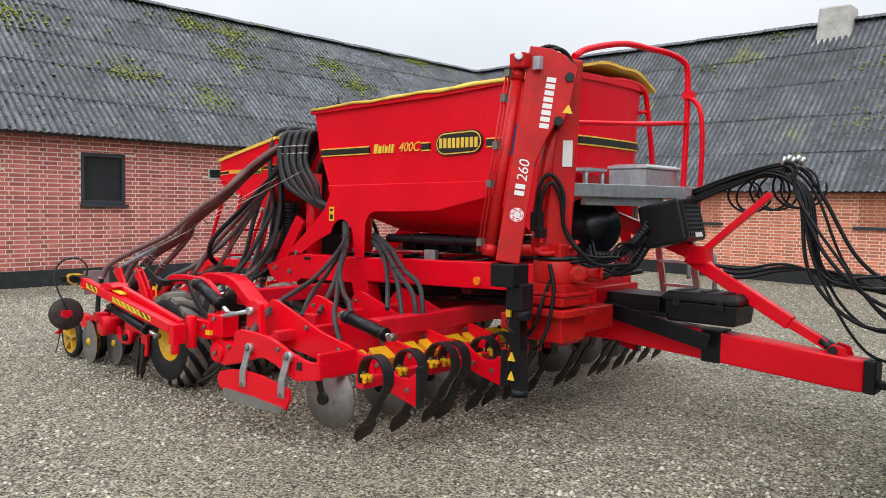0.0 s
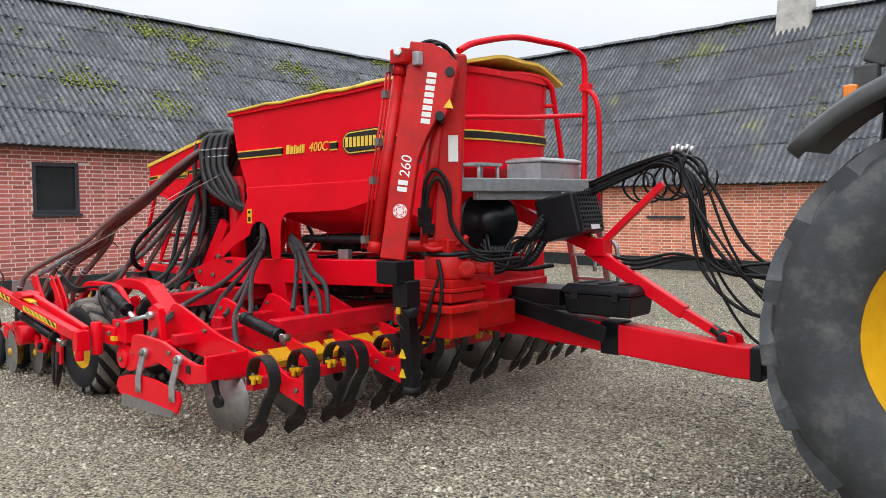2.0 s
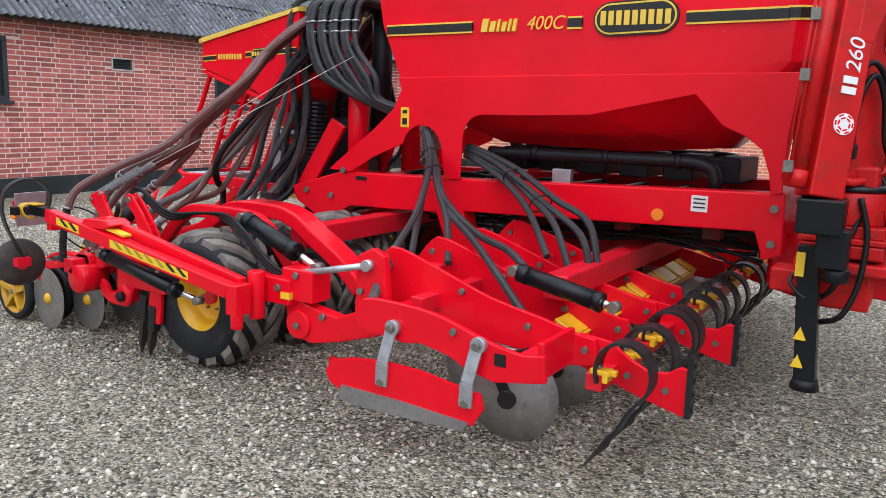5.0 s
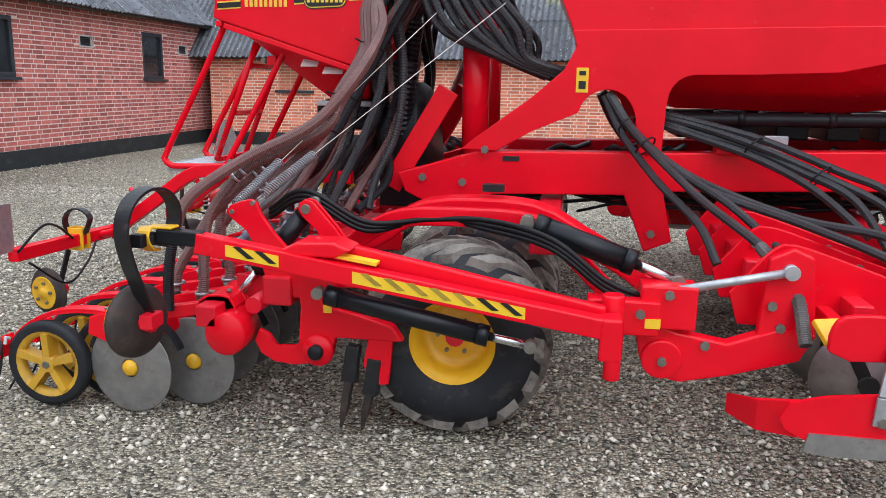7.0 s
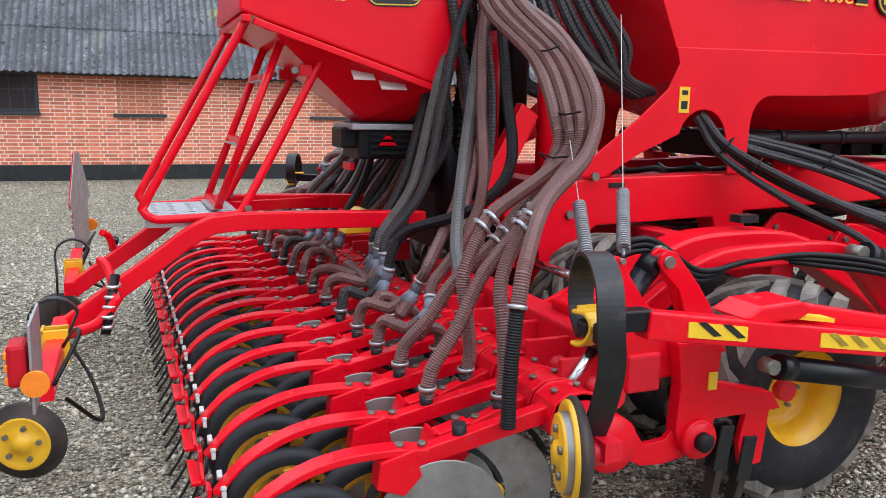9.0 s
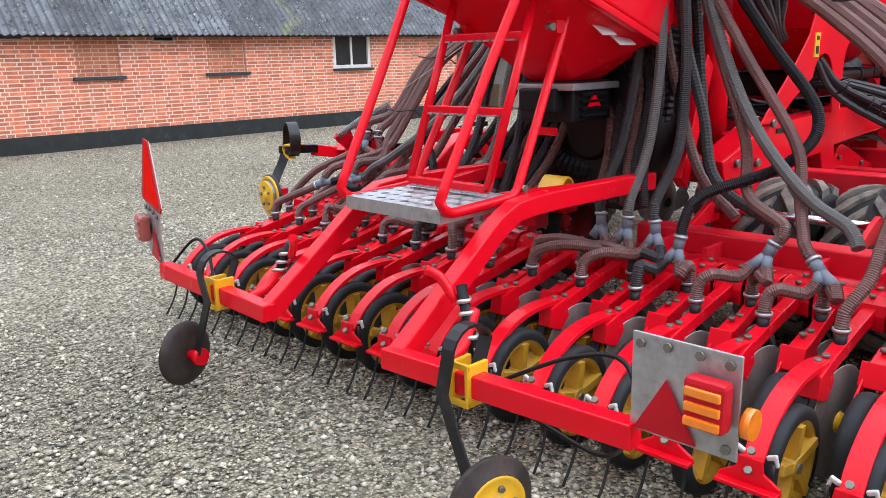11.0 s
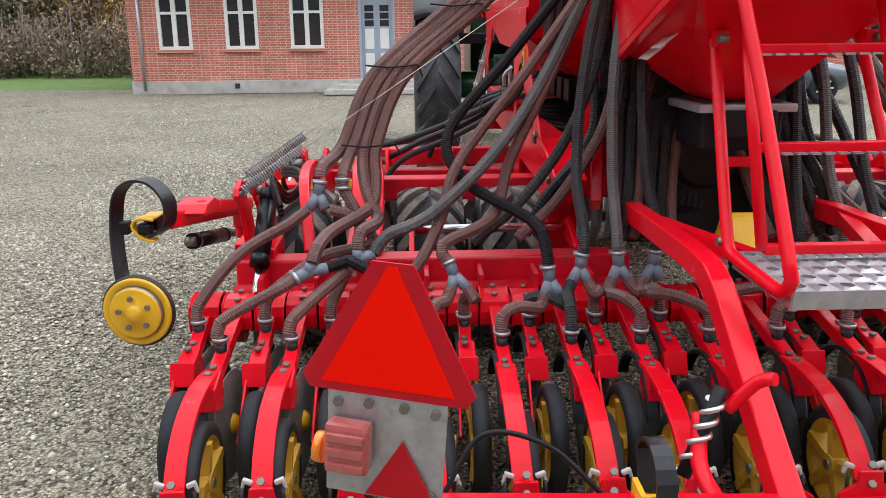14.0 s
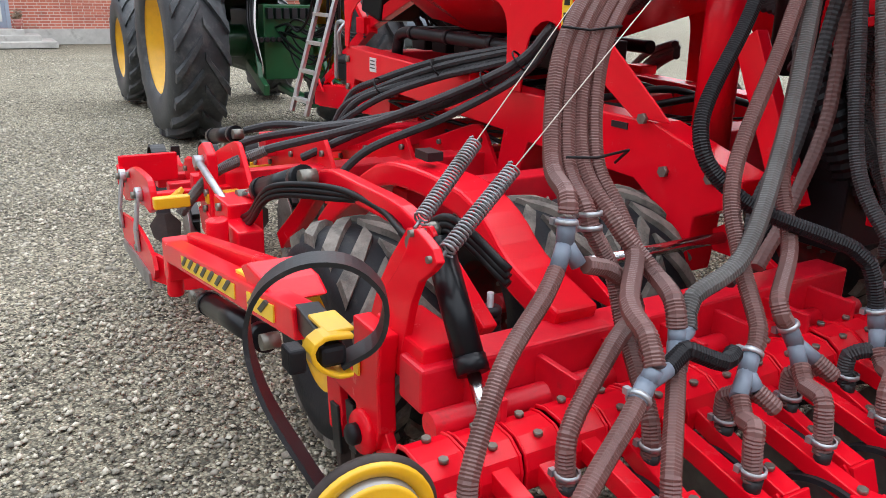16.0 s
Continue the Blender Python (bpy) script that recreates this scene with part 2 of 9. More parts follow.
TYRE_MUD = mat("mud_caked_tread", (0.19, 0.172, 0.148), 0.9, var=0.4, scale=12, bump=0.8, bscale=70, dirt=(0.035, 0.033, 0.032), amount=0.45, dscale=9, dist=0.006)
TYRE_TRAC = mat("tractor_tyre_rubber", (0.045, 0.050, 0.055), 0.5, var=0.35, scale=6, bump=0.35, bscale=60, dirt=(0.15, 0.145, 0.135), amount=0.42, dscale=6, dist=0.004)
STEEL = mat("worn_disc_steel", (0.30, 0.295, 0.285), 0.42, metal=0.65, var=0.2, scale=14, bump=0.1, bscale=150, dirt=(0.20, 0.17, 0.14), amount=0.35, dscale=12)
RUST = mat("rusty_dark_steel", (0.045, 0.034, 0.030), 0.6, metal=0.3, var=0.4, scale=14, bump=0.3, bscale=120, dirt=(0.12, 0.07, 0.045), amount=0.3, dscale=14)
DARKSTEEL = mat("oiled_dark_steel", (0.014, 0.015, 0.017), 0.42, metal=0.2, var=0.3, scale=12, bump=0.15, bscale=130, dirt=(0.10, 0.085, 0.07), amount=0.25, dscale=12)
GALV = mat("galvanised_steel", (0.46, 0.48, 0.50), 0.42, metal=0.75, var=0.18, scale=22, bump=0.08, bscale=150, dirt=(0.28, 0.27, 0.25), amount=0.3, dscale=12)
GALV_DARK = mat("dull_grey_steel", (0.28, 0.29, 0.30), 0.45, metal=0.6, var=0.25, scale=22, bump=0.1, bscale=150, dirt=(0.12, 0.10, 0.085), amount=0.35, dscale=12)
CHROME = mat("bright_steel", (0.62, 0.62, 0.62), 0.2, metal=1.0, var=0.08, scale=20, bump=0.03, bscale=200)
YCONN = mat("grey_plastic_connector", (0.17, 0.205, 0.255), 0.42, var=0.15, scale=12, bump=0.05, bscale=200, dirt=(0.2, 0.19, 0.18), amount=0.25, dscale=18)
BOLT = mat("zinc_bolt", (0.22, 0.21, 0.18), 0.45, metal=0.7, var=0.2, scale=30, bump=0.05, bscale=200)
WHITE = mat("white_sticker", (0.78, 0.78, 0.76), 0.45, var=0.05, scale=12, bump=0.02)
PALE_PLASTIC = mat("pale_plastic", (0.50, 0.49, 0.47), 0.5, var=0.15, scale=20, bump=0.05, dirt=(0.25, 0.22, 0.18), amount=0.3, dscale=20)
STICKER_Y = mat("yellow_sticker", (0.85, 0.55, 0.02), 0.4, var=0.05, scale=10, bump=0.02)
DECAL_BLACK = mat("black_decal", (0.012, 0.012, 0.010), 0.35, var=0.1, scale=10, bump=0.02)
DECAL_FADED = mat("faded_tape_stripe", (0.36, 0.25, 0.025), 0.5, var=0.3, scale=30, bump=0.02)
DECAL_YELLOW = mat("yellow_decal", (0.82, 0.56, 0.06), 0.4, var=0.08, scale=10, bump=0.02)
BLUE = mat("blue_sticker", (0.03, 0.16, 0.55), 0.35, var=0.1, scale=10, bump=0.02)
REFLECT = mat("red_reflective_film", (1.0, 0.010, 0.002), 0.7, var=0.02, scale=4, bump=0.02, spec=0.02)
REFLECT_DARK = mat("red_reflective_border", (0.50, 0.006, 0.016), 0.5, var=0.1, scale=9, bump=0.05, coat=0.1, spec=0.2)
ORANGE = mat("orange_lens", (0.9, 0.24, 0.01), 0.2, var=0.1, scale=30, bump=0.05, coat=0.6)
LENS = mat("red_lamp_lens", (0.42, 0.10, 0.09), 0.15, var=0.12, scale=30, bump=0.05, coat=0.6)
GREEN = mat("green_paint", (0.010, 0.085, 0.028), 0.35, var=0.15, scale=5, bump=0.06, bscale=120, dirt=(0.05, 0.06, 0.04), amount=0.25, dscale=9, coat=0.3)
DARKGREY = mat("dark_grey_plastic", (0.050, 0.052, 0.054), 0.5, var=0.15, scale=6, bump=0.15, bscale=150, dirt=(0.12, 0.12, 0.115), amount=0.25, dscale=7)
ALU = mat("aluminium", (0.66, 0.66, 0.66), 0.35, metal=0.9, var=0.1, scale=20, bump=0.05)
ROPE = mat("pale_wire", (0.62, 0.58, 0.52), 0.6, var=0.1, scale=40, bump=0.1)
BRICK_A = brick_mat("red_brick", (0.44, 0.135, 0.105), (0.29, 0.080, 0.066), (0.66, 0.52, 0.46))
BRICK_B = brick_mat("orange_brick", (0.62, 0.20, 0.105), (0.45, 0.13, 0.068), (0.66, 0.47, 0.35))
BRICK_H = brick_mat("house_brick", (0.62, 0.195, 0.13), (0.48, 0.14, 0.098), (0.70, 0.52, 0.44))
MORTAR_A = mat("pale_pink_mortar", (0.76, 0.62, 0.56), 0.95, var=0.1, scale=3, bump=0.5, bscale=90, dirt=(0.55, 0.42, 0.36), amount=0.2, dscale=1.5, dist=0.004)
MORTAR_B = mat("pale_sandy_mortar", (0.84, 0.68, 0.57), 0.95, var=0.1, scale=3, bump=0.5, bscale=90, dirt=(0.5, 0.38, 0.3), amount=0.2, dscale=1.5, dist=0.004)
PIECE_A = loose_brick("dark_red_brick", (0.47, 0.132, 0.105), 0.30)
PIECE_B = loose_brick("bright_orange_brick", (0.68, 0.215, 0.115), 0.24)
MOSS = mat("black_moss", (0.030, 0.032, 0.020), 0.95, var=0.4, scale=30, bump=0.8, bscale=150, island=0.5, dist=0.01)
MOSS_GREEN = mat("yellow_green_moss", (0.22, 0.25, 0.035), 0.95, var=0.5, scale=12, bump=0.8, bscale=150, island=0.45, dist=0.01)
ROOF = roof_mat()
PLINTH = mat("tarred_plinth", (0.015, 0.019, 0.020), 0.7, var=0.35, scale=5, bump=0.4, bscale=60, dirt=(0.08, 0.085, 0.075), amount=0.3, dscale=5, dist=0.006)
CONCRETE = mat("grey_render", (0.50, 0.485, 0.45), 0.85, var=0.2, scale=3, bump=0.4, bscale=50, dirt=(0.22, 0.21, 0.18), amount=0.35, dscale=4, dist=0.005)
WHITEWASH = mat("whitewashed_render", (0.82, 0.82, 0.80), 0.9, var=0.08, scale=3, bump=0.4, bscale=50, dirt=(0.5, 0.48, 0.44), amount=0.2, dscale=3, dist=0.005)
WINFRAME = mat("black_window_frame", (0.030, 0.036, 0.044), 0.45, var=0.2, scale=9, bump=0.1)
DARKPANE = mat("dark_window_pane", (0.030, 0.033, 0.036), 0.08, var=0.2, scale=3, bump=0.02)
WOODWHITE = mat("white_painted_wood", (0.78, 0.78, 0.75), 0.5, var=0.06, scale=6, bump=0.1)
DOORBLUE = mat("grey_blue_door_paint", (0.36, 0.41, 0.50), 0.5, var=0.08, scale=6, bump=0.1)
CARDBOARD = mat("brown_board", (0.34, 0.24, 0.16), 0.75, var=0.15, scale=6, bump=0.1)
CARPAINT = mat("grey_blue_car_paint", (0.085, 0.105, 0.125), 0.25, metal=0.5, var=0.06, scale=3, bump=0.01, coat=0.8)
GLASS = glass_mat("window_glass")
WOODDARK = mat("dark_timber", (0.06, 0.045, 0.035), 0.8, var=0.3, scale=10, bump=0.3)
BARK = mat("grey_bark", (0.20, 0.17, 0.14), 0.9, var=0.3, scale=9, bump=0.6, bscale=30, dist=0.02)
HEDGE = mat("brown_hedge_leaves", (0.27, 0.20, 0.14), 0.8, var=0.35, scale=2, bump=0.1, island=0.45)
AUTUMN = mat("autumn_leaves", (0.42, 0.24, 0.06), 0.75, var=0.35, scale=2, bump=0.1, island=0.4)
EVERGREEN = mat("dark_green_leaves", (0.15, 0.155, 0.085), 0.75, var=0.35, scale=2, bump=0.1, island=0.4)
GRASS = mat("lawn_grass", (0.10, 0.17, 0.035), 0.85, var=0.3, scale=2, bump=0.5, bscale=60, dist=0.02, dirt=(0.14, 0.13, 0.06), amount=0.3, dscale=2)
STONES = mat("gravel_stones", (0.43, 0.40, 0.326), 0.8, var=0.3, scale=20, bump=0.2, bscale=150, island=0.66)


def gravel_mat():
    m = mat("gravel", (0.302, 0.273, 0.198), 0.9, var=0.16, scale=0.6, bump=0.2, bscale=220, dirt=(0.165, 0.145, 0.118), amount=0.30, dscale=0.45)
    nt = m.node_tree
    n, l = nt.nodes, nt.links
    b = n["Principled BSDF"]
    old = b.inputs["Base Color"].links[0].from_socket
    co = n.new("ShaderNodeTexCoord")
    vo = n.new("ShaderNodeTexVoronoi")
    vo.inputs["Scale"].default_value = 70
    vo.inputs["Randomness"].default_value = 1.0
    l.new(co.outputs["Object"], vo.inputs["Vector"])
    sp = n.new("ShaderNodeSeparateColor")
    l.new(vo.outputs["Color"], sp.inputs[0])
    mr = n.new("ShaderNodeMapRange")
    mr.inputs["To Min"].default_value = 0.16
    mr.inputs["To Max"].default_value = 2.05
    l.new(sp.outputs[0], mr.inputs["Value"])
    # shade in the gaps between the stones, painted into the colour
    gap = n.new("ShaderNodeMapRange")
    gap.inputs["From Min"].default_value = 0.25
    gap.inputs["From Max"].default_value = 0.75
    gap.inputs["To Min"].default_value = 1.18
    gap.inputs["To Max"].default_value = 0.62
    l.new(vo.outputs["Distance"], gap.inputs["Value"])
    both = n.new("ShaderNodeMath")
    both.operation = 'MULTIPLY'
    l.new(mr.outputs[0], both.inputs[0])
    l.new(gap.outputs[0], both.inputs[1])
    hs = n.new("ShaderNodeHueSaturation")
    l.new(both.outputs[0], hs.inputs["Value"])
    l.new(old, hs.inputs["Color"])
    l.new(hs.outputs[0], b.inputs["Base Color"])
    bp = n.new("ShaderNodeBump")
    bp.invert = True
    bp.inputs["Strength"].default_value = 1.0
    bp.inputs["Distance"].default_value = 0.025
    l.new(vo.outputs["Distance"], bp.inputs["Height"])
    l.new(b.inputs["Normal"].links[0].from_socket, bp.inputs["Normal"])
    l.new(bp.outputs[0], b.inputs["Normal"])
    return m


GRAVEL = gravel_mat()


# ---- building blocks ----
V = Vector


def B():
    return bmesh.new()


def part(name, bm, material, parent=None, label="", bevel=0.0, category="", group="", kind=""):
    me = bpy.data.meshes.new(name)
    bm.normal_update()
    bm.to_mesh(me)
    bm.free()
    me.materials.append(material)
    ob = new(name, me)
    if parent is not None:
        ob.parent = parent
    if bevel:
        mod = ob.modifiers.new("rounded_edges", 'BEVEL')
        mod.width = bevel
        mod.segments = 2
        mod.limit_method = 'ANGLE'
        mod.angle_limit = radians(40)
    if name in ("bolt", "hose_clip", "wheel_bolt", "foot_bolt", "cable_tie", "tread"):
        kind = "stuff"
    tagged(ob, label, category, group, kind)
    return ob


def thing(name, label, category, group="", at=(0, 0, 0)):
    ob = new(name)
    ob.location = at
    ob.empty_display_size = 0.2
    return tagged(ob, label, category, group)


def quadmesh(bm, rings, closed=True, smooth=False, caps=False):
    vs = [[bm.verts.new(p) for p in r] for r in rings]
    for a, b in zip(vs, vs[1:]):
        k = len(a)
        for i in range(k if closed else k - 1):
            j = (i + 1) % k
            f = bm.faces.new((a[i], a[j], b[j], b[i]))
            f.smooth = smooth
    if caps:
        bm.faces.new(list(reversed(vs[0])))
        bm.faces.new(vs[-1])
    return vs


def box(bm, c, s, m=None):
    c = V(c)
    hx, hy, hz = s[0] / 2, s[1] / 2, s[2] / 2
    pts = [V((x, y, z)) for z in (-hz, hz) for x, y in ((-hx, -hy), (hx, -hy), (hx, hy), (-hx, hy))]
    if m is not None:
        pts = [m @ p for p in pts]
    vs = [bm.verts.new(p + c) for p in pts]
    for f in ((3, 2, 1, 0), (4, 5, 6, 7), (0, 1, 5, 4), (1, 2, 6, 5), (2, 3, 7, 6), (3, 0, 4, 7)):
        bm.faces.new([vs[i] for i in f])


def beam(bm, p0, p1, w, h, up=(0, 0, 1), w1=None, h1=None):
    p0, p1 = V(p0), V(p1)
    d = (p1 - p0).normalized()
    side = d.cross(V(up)).normalized()
    u = side.cross(d)
    rings = []
    for p, ww, hh in ((p0, w, h), (p1, w1 or w, h1 or h)):
        rings.append([p + side * a * ww / 2 + u * b * hh / 2 for a, b in ((-1, -1), (1, -1), (1, 1), (-1, 1))])
    quadmesh(bm, rings, caps=True)


def path_beam(bm, pts, w, h, lateral=(0, 1, 0)):
    """A box section along a line of points that lies in a plane square to lateral."""
    lat = V(lateral)
    pts = [V(p) for p in pts]
    rings = []
    for i, p in enumerate(pts):
        d = (pts[min(i + 1, len(pts) - 1)] - pts[max(i - 1, 0)]).normalized()
        u = lat.cross(d).normalized()
        rings.append([p + lat * a * w / 2 + u * b * h / 2 for a, b in ((-1, -1), (1, -1), (1, 1), (-1, 1))])
    quadmesh(bm, rings, caps=True)


def prism(bm, pts, y0, y1):
    """A plate: an outline in x and z, from y0 to y1."""
    a = [bm.verts.new((x, y0, z)) for x, z in pts]
    b = [bm.verts.new((x, y1, z)) for x, z in pts]
    bm.faces.new(a)
    bm.faces.new(list(reversed(b)))
    k = len(pts)
    for i in range(k):
        j = (i + 1) % k
        bm.faces.new((a[j], a[i], b[i], b[j]))


def smooth_line(ctrl, step=0.03):
    ctrl = [V(p) for p in ctrl]
    if len(ctrl) < 3:
        return ctrl
    ext = [ctrl[0] * 2 - ctrl[1]] + ctrl + [ctrl[-1] * 2 - ctrl[-2]]
    out = []
    for i in range(1, len(ext) - 2):
        a, b, c, d = ext[i - 1], ext[i], ext[i + 1], ext[i + 2]
        k = max(2, int((c - b).length / step))
        for q in range(k):
            t = q / k
            out.append(0.5 * ((2 * b) + (c - a) * t + (2 * a - 5 * b + 4 * c - d) * t * t + (3 * b - a - 3 * c + d) * t ** 3))
    out.append(ctrl[-1])
    return out


def resample(pts, step):
    out = [pts[0].copy()]
    left = step
    for a, b in zip(pts, pts[1:]):
        d = b - a
        ln = d.length
        pos = 0.0
        while ln - pos > left:
            pos += left
            out.append(a + d * (pos / ln))
            left = step
        left -= ln - pos
    return out


def tube(bm, pts, r, n=8, rib=0.0, pitch=0.014, caps=True):
    pts = [V(p) for p in pts]
    if rib:
        pts = resample(pts, pitch / 2)
    if len(pts) < 2:
        return
    d = (pts[1] - pts[0]).normalized()
    u = d.orthogonal().normalized()
    rings = []
    for i, p in enumerate(pts):
        d2 = (pts[min(i + 1, len(pts) - 1)] - pts[max(i - 1, 0)]).normalized()
        u = (u - d2 * u.dot(d2)).normalized()
        w = d2.cross(u)
        rr = (r[i] if isinstance(r, list) else r) + (rib if i % 2 else 0)
        rings.append([p + (u * math.cos(6.28319 * k / n) + w * math.sin(6.28319 * k / n)) * rr for k in range(n)])
    quadmesh(bm, rings, smooth=not rib, caps=caps)


def cyl(bm, p0, p1, r, n=14, r1=None):
    p0, p1 = V(p0), V(p1)
    d = (p1 - p0).normalized()
    u = d.orthogonal().normalized()
    w = d.cross(u)
    rings = [[p + (u * math.cos(6.28319 * k / n) + w * math.sin(6.28319 * k / n)) * q for k in range(n)] for p, q in ((p0, r), (p1, r1 or r))]
    quadmesh(bm, rings, smooth=True, caps=True)


def lathe(bm, prof, o, axis=(0, 1, 0), n=28, smooth=True):
    """A turned shape: prof is a list of radius and place along the axis."""
    o, ax = V(o), V(axis).normalized()
    u = ax.orthogonal().normalized()
    w = ax.cross(u)
    rings = [[o + ax * h + (u * math.cos(6.28319 * k / n) + w * math.sin(6.28319 * k / n)) * max(r, 1e-4) for k in range(n)] for r, h in prof]
    quadmesh(bm, rings, smooth=smooth)


def bolts(bm, places, axis, r=0.014, h=0.012):
    for p in places:
        p = V(p)
        cyl(bm, p, p + V(axis) * h, r, 6)


def grid_obj(name, verts, faces, material, parent=None, smooth=False):
    me = bpy.data.meshes.new(name)
    me.from_pydata(verts, [], faces)
    me.materials.append(material)
    if smooth:
        me.polygons.foreach_set("use_smooth", [True] * len(me.polygons))
    ob = new(name, me)
    ob.parent = parent
    return ob


# ---- ground ----
def ground():
    n = 120
    xs = np.concatenate([[-1500, -300, -80], np.linspace(-30, 34, n), [80, 300, 1500]])
    ys = np.concatenate([[-1500, -300, -80], np.linspace(-30, 34, n), [80, 300, 1500]])
    verts = []
    for y in ys:
        for x in xs:
            near = abs(x) < 40 and abs(y) < 40
            z = 0.018 * noise.noise((x * 0.5, y * 0.5, 3.0)) + 0.008 * noise.noise((x * 2.1, y * 2.1, 9.0)) if near else 0.0
            verts.append((float(x), float(y), z - 0.012))
    k = len(xs)
    faces = [(j * k + i, j * k + i + 1, (j + 1) * k + i + 1, (j + 1) * k + i) for j in range(len(ys) - 1) for i in range(k - 1)]
    ob = grid_obj("ground", verts, faces, GRAVEL, smooth=True)
    tagged(ob, "damp grey-brown gravel yard with darker patches", "ground", kind="structure")


ground()


# ---- barns ----
def wall_with_holes(name, length, height, thick, holes, material, parent, label):
    """A wall along local x, outside face at y = 0, body to +y; holes are x0, x1, z0, z1, right through it."""
    xs = sorted({0.0, length, *[v for h in holes for v in h[:2]]})
    zs = sorted({0.0, height, *[v for h in holes for v in h[2:]]})

    def solid(i, j):
        if i < 0 or j < 0 or i >= len(xs) - 1 or j >= len(zs) - 1:
            return False
        cx, cz = (xs[i] + xs[i + 1]) / 2, (zs[j] + zs[j + 1]) / 2
        return not any(a < cx < b and c < cz < d for a, b, c, d in holes)

    bm = B()
    cache = {}

    def vert(i, j, y):
        key = (i, j, y)
        if key not in cache:
            cache[key] = bm.verts.new((xs[i], y, zs[j]))
        return cache[key]

    for i in range(len(xs) - 1):
        for j in range(len(zs) - 1):
            if not solid(i, j):
                continue
            bm.faces.new((vert(i, j, 0), vert(i + 1, j, 0), vert(i + 1, j + 1, 0), vert(i, j + 1, 0)))
            bm.faces.new((vert(i, j + 1, thick), vert(i + 1, j + 1, thick), vert(i + 1, j, thick), vert(i, j, thick)))
            for di, dj, a, b in ((-1, 0, (i, j), (i, j + 1)), (1, 0, (i + 1, j + 1), (i + 1, j)), (0, -1, (i + 1, j), (i, j)), (0, 1, (i, j + 1), (i + 1, j + 1))):
                if not solid(i + di, j + dj):
                    bm.faces.new((vert(*a, 0), vert(*b, 0), vert(*b, thick), vert(*a, thick)))
    return part(name, bm, material, parent, label)


def corrugated(name, x0, x1, eave_y, eave_z, ridge_y, ridge_z, parent, label, apart=True):
    """A slope of wavy sheets in overlapping courses, with the waves across local x."""
    pitch, per = 0.13, 6
    cols = int((x1 - x0) / pitch * per)
    slope = V((0, ridge_y - eave_y, ridge_z - eave_z))
    ln = slope.length
    d = slope.normalized()
    up = V((0, -d.z, d.y)) if d.y > 0 else V((0, d.z, -d.y))
    rows = max(1, round(ln / 1.12))
    verts, faces = [], []
    rnd = random.Random(5)
    for r in range(rows):
        a, b = r * ln / rows, (r + 1) * ln / rows + (0.12 if r < rows - 1 else 0)
        wob = [rnd.uniform(-0.012, 0.012) for _ in range(int((x1 - x0) / 1.02) + 3)]
        for sheet in range(int((x1 - x0) / 1.04) + 1):
            sx = x0 + sheet * 1.04
            ex = min(sx + 1.04, x1)
            if ex - sx < 0.1:
                continue
            m = int(round((ex - sx) / pitch * per))
            if apart:
                verts, faces = [], []
            base = len(verts)
            lift = rnd.uniform(0.0, 0.006)
            for q, s in enumerate((a + wob[sheet], b)):
                for i in range(m + 1):
                    x = sx + (ex - sx) * i / m
                    h = 0.019 * math.cos((x - x0) / pitch * 6.28319) + (0.022 if q == 0 else 0.004) + lift
                    p = V((x, eave_y, eave_z)) + d * s + up * h
                    verts.append(p[:])
            for q, s in enumerate((a + wob[sheet], b)):
                for i in range(m + 1):
                    x = sx + (ex - sx) * i / m
                    h = 0.019 * math.cos((x - x0) / pitch * 6.28319) + (0.022 if q == 0 else 0.004) + lift - 0.008
                    p = V((x, eave_y, eave_z)) + d * s + up * h
                    verts.append(p[:])
            k = m + 1
            for i in range(m):
                faces.append((base + i, base + i + 1, base + k + i + 1, base + k + i))
                faces.append((base + 2 * k + i + 1, base + 2 * k + i, base + 3 * k + i, base + 3 * k + i + 1))
                faces.append((base + i + 1, base + i, base + 2 * k + i, base + 2 * k + i + 1))
            if apart:
                tagged(grid_obj(name, verts, faces, ROOF, parent), label)
    if not apart:
        tagged(grid_obj(name, verts, faces, ROOF, parent), label, kind="stuff")


def small_window(parent, x0, x1, z0, z1, bars=False, white=False):
    """A dark-framed window set a little into a barn wall, in the wall's own axes."""
    bm = B()
    f = 0.07
    for a, b, c, d in ((x0, x1, z0, z0 + f), (x0, x1, z1 - f, z1), (x0, x0 + f, z0 + f, z1 - f), (x1 - f, x1, z0 + f, z1 - f)):
        box(bm, ((a + b) / 2, 0.04, (c + d) / 2), (b - a, 0.07, d - c))
    w = part("window", bm, WOODWHITE if white else WINFRAME, parent, "white wooden window with two panes" if white else "black-framed stable window with a dull dark pane", bevel=0.006)
    bm = B()
    box(bm, ((x0 + x1) / 2, 0.06, (z0 + z1) / 2), (x1 - x0 - 2 * f, 0.008, z1 - z0 - 2 * f))
    part("pane", bm, DARKPANE, w)
    bm = B()
    box(bm, ((x0 + x1) / 2, -0.02, z0 - 0.025), (x1 - x0 + 0.05, 0.12, 0.05))
    part("sill", bm, WINFRAME, w, bevel=0.006)
    if white:
        bm = B()
        box(bm, ((x0 + x1) / 2, 0.045, (z0 + z1) / 2), (0.05, 0.03, z1 - z0 - 2 * f))
        part("mullion", bm, WOODWHITE, w)
    elif bars:
        bm = B()
        for k in (1, 2):
            box(bm, (x0 + (x1 - x0) * k / 3, 0.045, (z0 + z1) / 2), (0.025, 0.03, z1 - z0 - 2 * f))
        box(bm, ((x0 + x1) / 2, 0.045, (z0 + z1) / 2), (x1 - x0 - 2 * f, 0.028, 0.025))
        part("glazing_bar", bm, WINFRAME, w)
    return w


